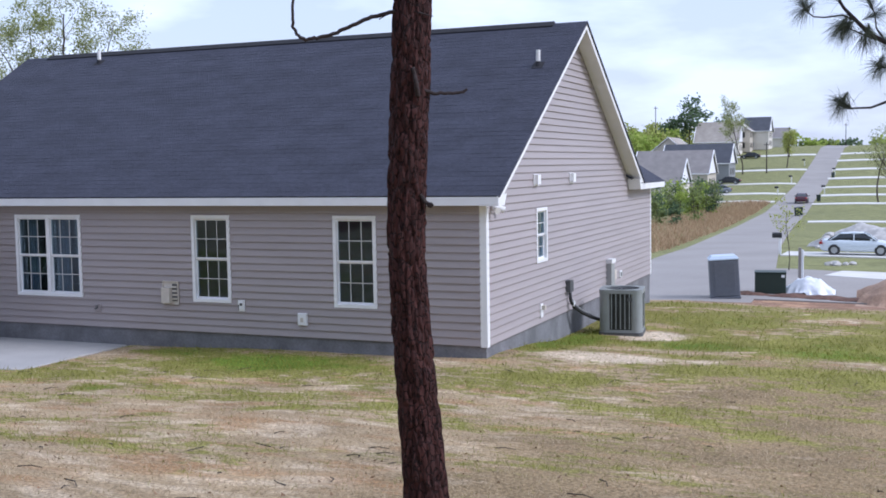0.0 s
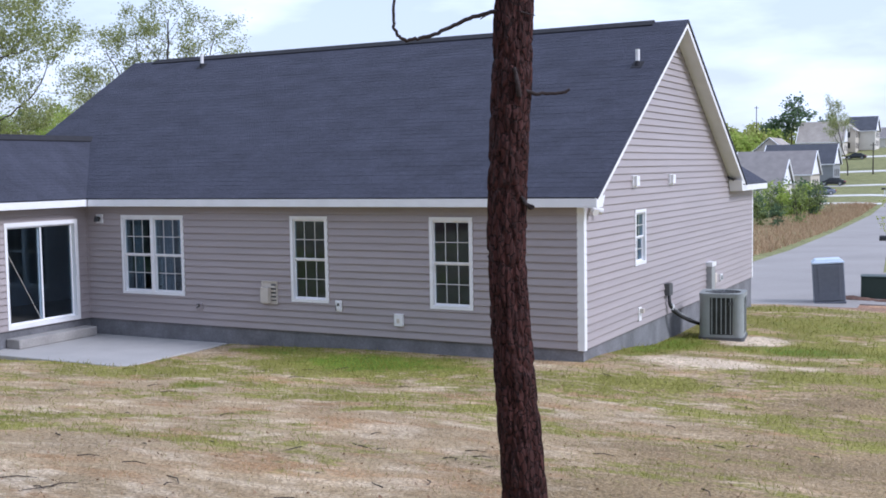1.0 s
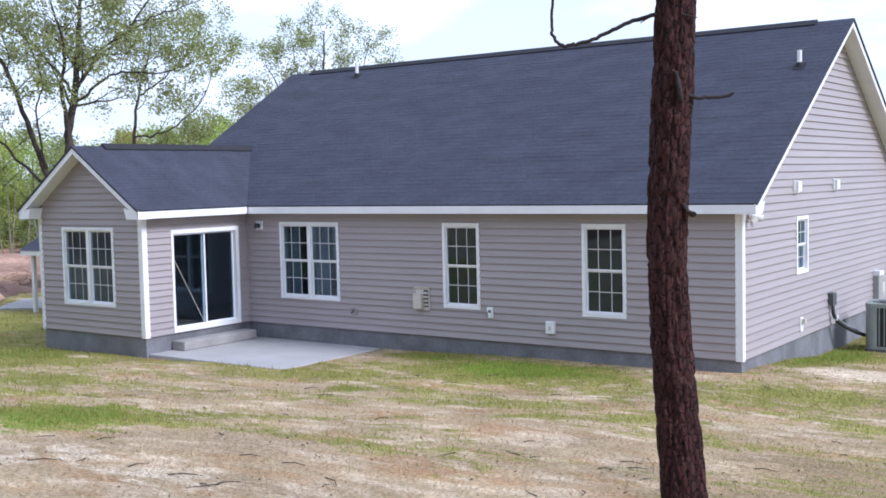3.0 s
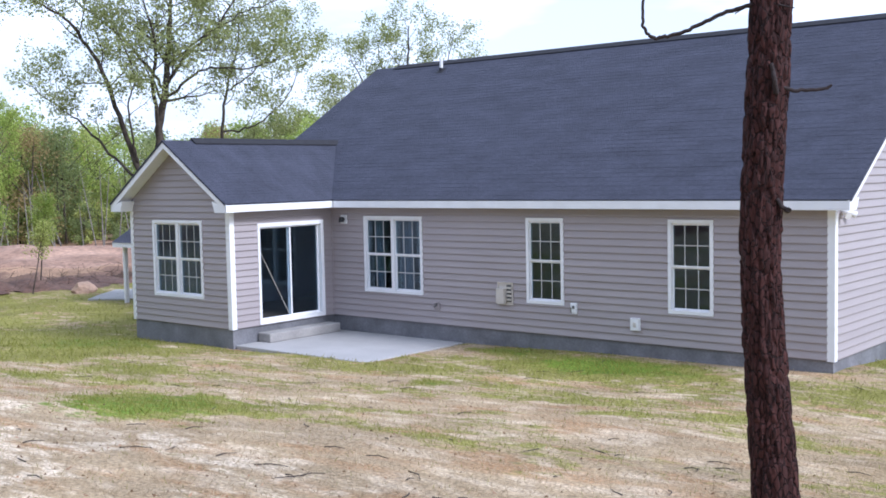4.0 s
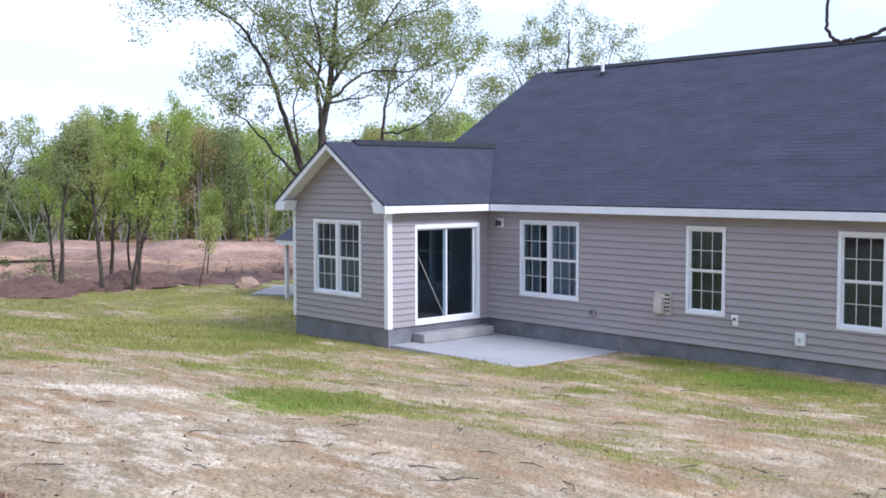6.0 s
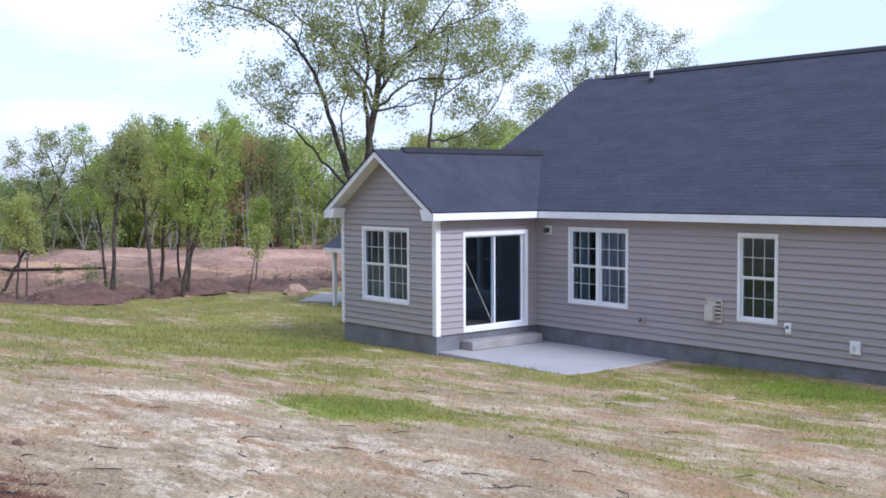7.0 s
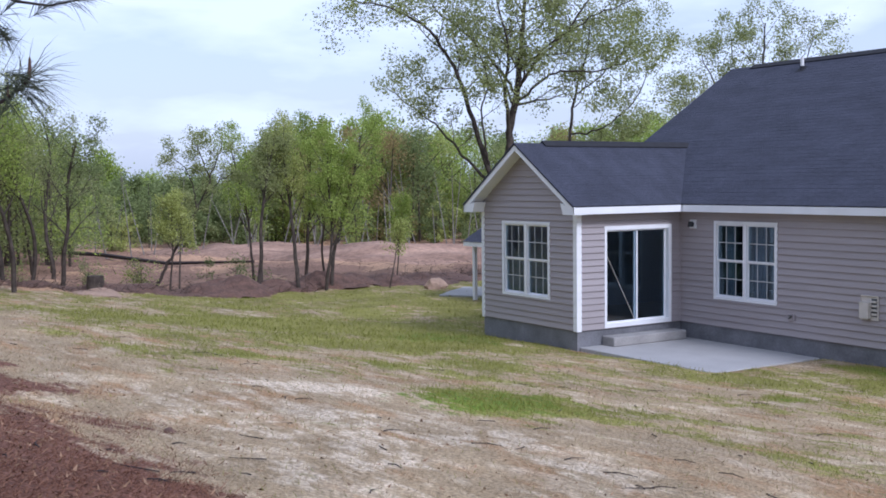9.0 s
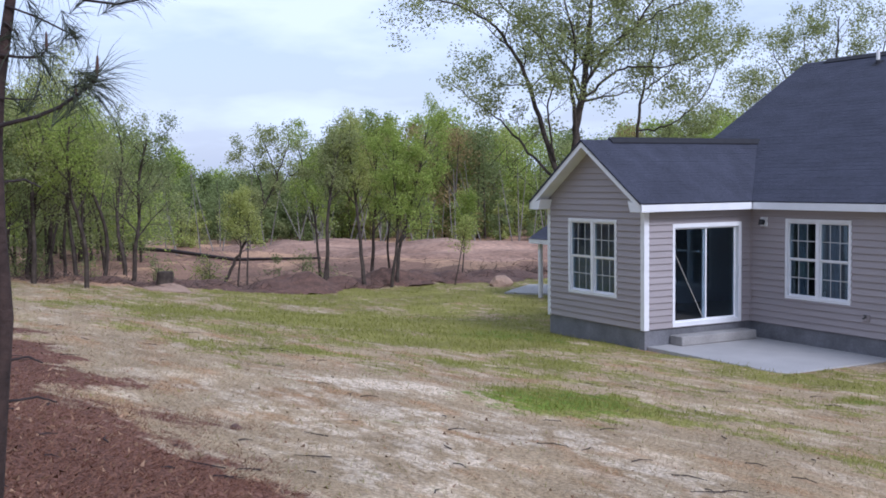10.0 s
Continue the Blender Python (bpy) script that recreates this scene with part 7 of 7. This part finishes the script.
def extrude_ring(name, outline, z0, z1, material, parent, hole=None, label=""):
    n = len(outline)
    v = [(x, y, z0) for x, y in outline] + [(x, y, z1) for x, y in outline]
    f = [(i, (i + 1) % n, (i + 1) % n + n, i + n) for i in range(n)]
    if hole:
        m = len(v)
        v += [(x, y, z1) for x, y in hole] + [(x, y, z0) for x, y in hole]
        f += [(i + n, (i + 1) % n + n, m + (i + 1) % n, m + i) for i in range(n)]
        f += [(m + i, m + (i + 1) % n, m + n + (i + 1) % n, m + n + i) for i in range(n)]
    else:
        f += [tuple(range(n - 1, -1, -1)), tuple(range(n, 2 * n))]
    return raw(name, v, f, material, parent, label)


extrude_ring("pad", rounded(0.46, 0.10), -0.04, 0.06, M_DARKGREY, ac)
extrude_ring("coil", rounded(S - 0.02, R), 0.07, Hh - 0.05, M_ACDARK, ac, label="dark condenser coil behind the grille")
extrude_ring("base_rail", rounded(S, R), 0.06, 0.11, M_AC, ac)
circ = [(0.36 * math.cos(2 * math.pi * (k + 0.5) / 24), 0.36 * math.sin(2 * math.pi * (k + 0.5) / 24)) for k in range(24)]
extrude_ring("top_cover", rounded(S + 0.012, R + 0.01), Hh - 0.08, Hh, M_AC, ac, hole=circ)
for k in range(4):
    part("corner_post", cyl(bmesh.new(), *[(pose(0, 0, 0, 0, 0, 90 * k) @ Vector((S - R, S - R, z_)))[:] for z_ in (0.1, Hh - 0.06)], R + 0.003, seg=28), M_AC, ac)
    for j in range(7):
        y0 = -0.276 + 0.092 * j
        part("louvre", boxes((S - 0.012, S + 0.004, y0 - 0.009, y0 + 0.009, 0.13, Hh - 0.07), m=pose(0, 0, 0, 0, 0, 90 * k)), M_AC, ac)
    if k < 3:
        part("grille_bar", boxes((S - 0.018, S - 0.008, -0.36, 0.36, 0.3 + 0.2 * k, 0.31 + 0.2 * k)), M_AC, ac)
for k in range(4):
    a = 2 * math.pi * k / 8
    part("fan_guard_bar", cyl(bmesh.new(), (0.36 * math.cos(a), 0.36 * math.sin(a), Hh - 0.01), (-0.36 * math.cos(a), -0.36 * math.sin(a), Hh - 0.01), 0.006, seg=6), M_DARKGREY, ac)
for rr in (0.12, 0.24):
    pts = [(rr * math.cos(2 * math.pi * k / 20), rr * math.sin(2 * math.pi * k / 20), Hh - 0.012) for k in range(21)]
    v, f = tube_path(pts, [0.005] * 21, 5)
    raw("fan_guard_ring", v, f, M_DARKGREY, ac)
part("fan_hub", cyl(bmesh.new(), (0, 0, Hh - 0.2), (0, 0, Hh - 0.08), 0.09, seg=14), M_BLACK, ac)
part("badge", boxes((0.14, 0.24, -S - 0.008, -S - 0.004, 0.72, 0.78)), M_DARKGREY, ac)
# disconnect box, refrigerant line and meter on the gable wall
dc = thing("line_cover", "dark grey line cover with black insulated pipes to the air conditioner", "pipe")
bars("box", [(4.58, 4.82, 0.40, 0.64, -0.12, -0.012)], on_east, M_DARKGREY, dc)
line = [(0.08, 4.70, 0.42), (0.09, 4.70, 0.22), (0.14, 4.78, 0.08), (0.26, 4.92, -0.05), (0.40, 5.12, -0.16), (0.52, 5.32, -0.24), (0.60, 5.45, -0.26)]
v, f = tube_path(line, [0.035, 0.036, 0.04, 0.034, 0.037, 0.034, 0.034], 10)
raw("insulated_pipe", v, f, M_BLACK, dc, flat=False)
v, f = tube_path([(x + 0.02, y + 0.05, z + 0.03) for x, y, z in line[1:5]], [0.012] * 4, 6)
raw("cable", v, f, M_GREYBOX, dc, flat=False)
part("tag", boxes((0.10, 0.16, 4.72, 4.80, 0.10, 0.20)), M_WHITE, dc)
mt = thing("meter_box", "grey electrical box with conduit on the gable wall", "electrical box")
bars("box", [(7.92, 8.24, 0.05, 0.78, -0.14, -0.012)], on_east, M_GREYBOX, mt)
bars("cover", [(7.90, 8.26, 0.70, 0.80, -0.16, -0.012)], on_east, M_WHITE, mt)
v, f = tube_path([(0.07, 8.08, 0.05), (0.07, 8.08, -0.6)], [0.03, 0.03], 8)
raw("conduit", v, f, M_GREYBOX, mt)
bars("side_box", [(8.42, 8.60, 0.28, 0.50, -0.10, -0.012)], on_east, M_BEIGE, mt)
v, f = tube_path([(0.07, 8.5, 0.28), (0.07, 8.5, -0.5)], [0.018, 0.018], 6)
raw("conduit", v, f, M_BEIGE, mt)
wall_box("outdoor_outlet", "small white outlet on the gable wall", "outlet", 9.25, 0.33, 0.20, 0.16, 0.03, on_east, M_WHITE,
         [("cover", -0.05, 0.05, -0.05, 0.05, -0.08, -0.05, M_GREYBOX)])


def on_roof(x, y):
    return E0 + PITCH * (y - EY)


for vx, vy in ((-11.83, 4.72), (-0.20, 3.56)):
    vz = on_roof(vx, vy)
    vp = thing("vent_pipe", "white plumbing vent pipe with a dark flashing on the roof", "pipe", "roof vents", (vx, vy, vz))
    part("pipe", cyl(bmesh.new(), (0, 0, -0.05), (0, 0, 0.30), 0.042, seg=14), M_PVC, vp)
    part("collar", cyl(bmesh.new(), (0, 0, -0.03), (0, 0, 0.08), 0.07, 0.046, seg=14), M_CAP, vp)
    part("flashing", boxes((-0.11, 0.11, -0.13, 0.13, 0.010, 0.014), m=Matrix.Rotation(math.atan(PITCH), 4, "X")), M_CAP, vp)
# ---------------------------------------------------------------- the clearing
M_BRUSH = mat("dead_brush", (0.11, 0.075, 0.06), rough=0.95, var=0.3, scale=6)
M_CLAY = mat("bare_clay", (0.23, 0.12, 0.072), rough=0.95, var=0.35, scale=0.35, fine=0.3, fine_scale=4, bump=0.6, tint=(0.36, 0.235, 0.165))
rb = random.Random(31)
for k in range(9):
    yy = -9 + 1.9 * k
    lump("soil_mound", -29.2 - 0.02 * (yy + 2) ** 2 + rb.uniform(-0.6, 0.6), yy, rb.uniform(1.4, 2.2), rb.uniform(1.0, 2.6), rb.uniform(0.16, 0.38) if -3.5 < yy < 3.5 else rb.uniform(0.06, 0.16), M_RUBBLE,
         "heap of dark red soil and roots at the lawn's edge", "heap", 40 + k, 0.5, 30)
lump("soil_bank", -47.0, 14.0, 9.0, 7.5, 0.5, M_CLAY, "bank of bare red soil in the clearing", "bank", 61, 0.35, 60)
lump("soil_bank", -62.0, 11.0, 12.0, 6.0, 0.4, M_CLAY, "bank of bare red soil in the clearing", "bank", 64, 0.35, 50)
lump("soil_mound", -15.6, 0.8, 0.75, 0.9, 0.22, M_REDSAND, "small heap of red soil beside the house", "heap", 66, 0.4, 24)
lump("sand_mound", -28.4, -7.9, 1.6, 0.7, 0.10, M_REDSAND, "low pale sand heap at the lawn's edge", "heap", 67, 0.3, 24)
rock(-26.6, 3.4, 0.42, "large pale boulder at the edge of the clearing", material=M_REDSAND)
rock(-2.3, -14.15, 0.05, "small dark stone on the lawn", material=M_RUBBLE)
st = part("tree_stump", cyl(bmesh.new(), (0, 0, -0.1), (0, 0, 0.42), 0.3, 0.26, seg=16), M_BARK2)
st.matrix_basis = pose(-29.4, -7.7, gz(-29.4, -7.7))
tagged(st, "cut tree stump at the lawn's edge", "stump")
# fallen trunk in the clearing
lg = [(-70.0, -1.0), (-60.0, 0.5), (-50.0, 1.3), (-42.0, 2.9)]
pts = [(x, y, gz(x, y) + z) for (x, y), z in zip(lg, (0.45, 0.35, 0.25, 0.2))]
v, f = tube_path(pts, [0.11, 0.12, 0.09, 0.05], 10)
log = raw("fallen_trunk", v, f, M_TWIG, flat=False)
tagged(log, "long dark fallen trunk lying across the clearing", "log")
# brush: thin sticks in the clearing and along the edge
sticks = []
for _ in range(2200):
    if rb.random() < 0.72:
        yy = rb.uniform(-14, 9)
        xx = -28.3 - 0.015 * (yy + 2) ** 2 - abs(rb.gauss(0, 1.3))
    else:
        a, d = radians(rb.uniform(56, 82)), rb.uniform(40, 72)
        xx, yy = 6 - d * math.sin(a), -16.8 + d * math.cos(a)
    z = gz(xx, yy)
    L = rb.uniform(0.12, 0.6)
    w = Vector((rb.gauss(0, 1), rb.gauss(0, 1), abs(rb.gauss(0, 0.3)))).normalized() * L
    sticks.append(tube_path([(xx, yy, z), (xx + w.x, yy + w.y, z + w.z + 0.05)], [0.013, 0.005], 3, False))
v, f = merge(sticks)
tagged(raw("brushwood", v, f, M_BRUSH), "dead sticks and brushwood over the cleared soil", "brushwood", kind="stuff")

# ---------------------------------------------------------------- grass and litter
M_BLADE_G = leaf_mat("green_grass_blade", (0.165, 0.178, 0.032), (0.315, 0.305, 0.085), 0.4)
M_BLADE_D = leaf_mat("dry_grass_blade", (0.29, 0.215, 0.125), (0.58, 0.475, 0.325), 0.25)
M_LITTER = leaf_mat("leaf_litter", (0.09, 0.05, 0.032), (0.42, 0.27, 0.17), 0.0)
M_STRAW = leaf_mat("pine_straw", (0.075, 0.028, 0.018), (0.26, 0.14, 0.09), 0.0)


def in_yard(x, y):
    ok = ~((x > WEST - 0.05) & (x < 0.05) & (y > np.where(x < SUN_EAST + 0.02, SUN_Y - 0.02, -0.03)))
    ok &= ~((x > SUN_EAST - 0.1) & (x < -7.42) & (y > -2.8) & (y < 0.1))
    return ok


rg = np.random.RandomState(12)


def scatter(n, r0, r1, a0, a1, power=1.0):
    """Places in a fan in front of the woods' edge, denser near it."""
    r = r0 * (r1 / r0) ** (rg.rand(n) ** power)
    a = np.radians(a0 + (a1 - a0) * rg.rand(n))
    x, y = 6.2 - r * np.sin(a), -16.9 + r * np.cos(a)
    k = in_yard(x, y)
    return x[k], y[k], r[k]


def blades(name, x, y, r, h, w, lean, material, label, category="grass"):
    n = len(x)
    z = height(x, y)
    a = rg.rand(n) * 6.283
    dx, dy = np.cos(a) * w / 2, np.sin(a) * w / 2
    tx_, ty_ = rg.randn(n) * lean * h, rg.randn(n) * lean * h
    v = np.empty((n, 3, 3))
    v[:, 0] = np.stack([x - dx, y - dy, z - 0.005], 1)
    v[:, 1] = np.stack([x + dx, y + dy, z - 0.005], 1)
    v[:, 2] = np.stack([x + tx_, y + ty_, z + h], 1)
    ob = raw(name, v.reshape(-1, 3).tolist(), np.arange(3 * n).reshape(n, 3).tolist(), material)
    return tagged(ob, label, category, kind="stuff")


gx_, gy_, gr_ = scatter(230000, 4.5, 40, -3, 88)
cg, cst, cso, csa, cfa, clu, cdu = cover(gx_, gy_)
pick = rg.rand(len(gx_))
green = (pick < np.clip(cg * 0.9 - 0.24 + 0.5 * clu, 0.02, 0.9)) & (cst < 0.4) & (cso < 0.4)
dry = ~green & (pick < 0.75 - 0.4 * csa) & (cst < 0.5) & (cso < 0.5)
wg = 0.0045 * np.clip(gr_ / 8, 0.8, 3)
blades("grass_green", gx_[green], gy_[green], gr_[green], (0.03 + 0.05 * rg.rand(green.sum())) * (0.7 + 0.6 * np.clip(cg[green], 0, 1)), wg[green] * 1.3, 0.6, M_BLADE_G,
       "short green grass growing in patches")
blades("grass_dry", gx_[dry], gy_[dry], gr_[dry], 0.015 + 0.04 * rg.rand(dry.sum()), wg[dry] * 1.2, 1.3, M_BLADE_D, "dry straw-coloured grass")
# pine straw and dead leaves
lx, ly, lr = scatter(150000, 3.6, 18, 55, 92, 0.8)
c2 = cover(lx, ly)[1]
k = rg.rand(len(lx)) < c2 * 0.9
blades("pine_straw", lx[k], ly[k], lr[k], 0.008 + 0.018 * rg.rand(k.sum()), 0.004 + 0.010 * rg.rand(k.sum()), 3.0, M_STRAW, "brown pine straw and bark over the mound", "litter")
lx, ly, lr = scatter(5000, 3.6, 18, 55, 92, 0.8)
k = rg.rand(len(lx)) < cover(lx, ly)[1] * 0.8
blades("dead_leaves", lx[k], ly[k], lr[k], 0.012 + 0.02 * rg.rand(k.sum()), 0.014 + 0.026 * rg.rand(k.sum()), 1.6, M_LITTER, "curled dead leaves and bark flakes on the pine straw", "litter")
lx, ly, lr = scatter(1500, 5, 24, -3, 88)
blades("leaf_litter", lx, ly, lr, 0.01 + 0.015 * rg.rand(len(lx)), 0.02 + 0.035 * rg.rand(len(lx)), 1.2, M_LITTER, "scattered dead leaves on the lawn", "litter")
tw = []
for x, y, r_ in zip(*scatter(170, 5, 20, -3, 88)):
    a, L = rb.random() * 6.28, rb.uniform(0.06, 0.3)
    z0_, z1_ = gz(x, y), gz(x + math.cos(a) * L, y + math.sin(a) * L)
    tw.append(tube_path([(x, y, z0_ + 0.01), (x + math.cos(a + 0.2) * L * 0.5, y + math.sin(a + 0.2) * L * 0.5, (z0_ + z1_) / 2 + 0.018), (x + math.cos(a) * L, y + math.sin(a) * L, z1_ + 0.012)], [0.006, 0.005, 0.003], 4))
v, f = merge(tw)
tagged(raw("fallen_twigs", v, f, M_TWIG), "small fallen twigs on the lawn", "twigs", kind="stuff")
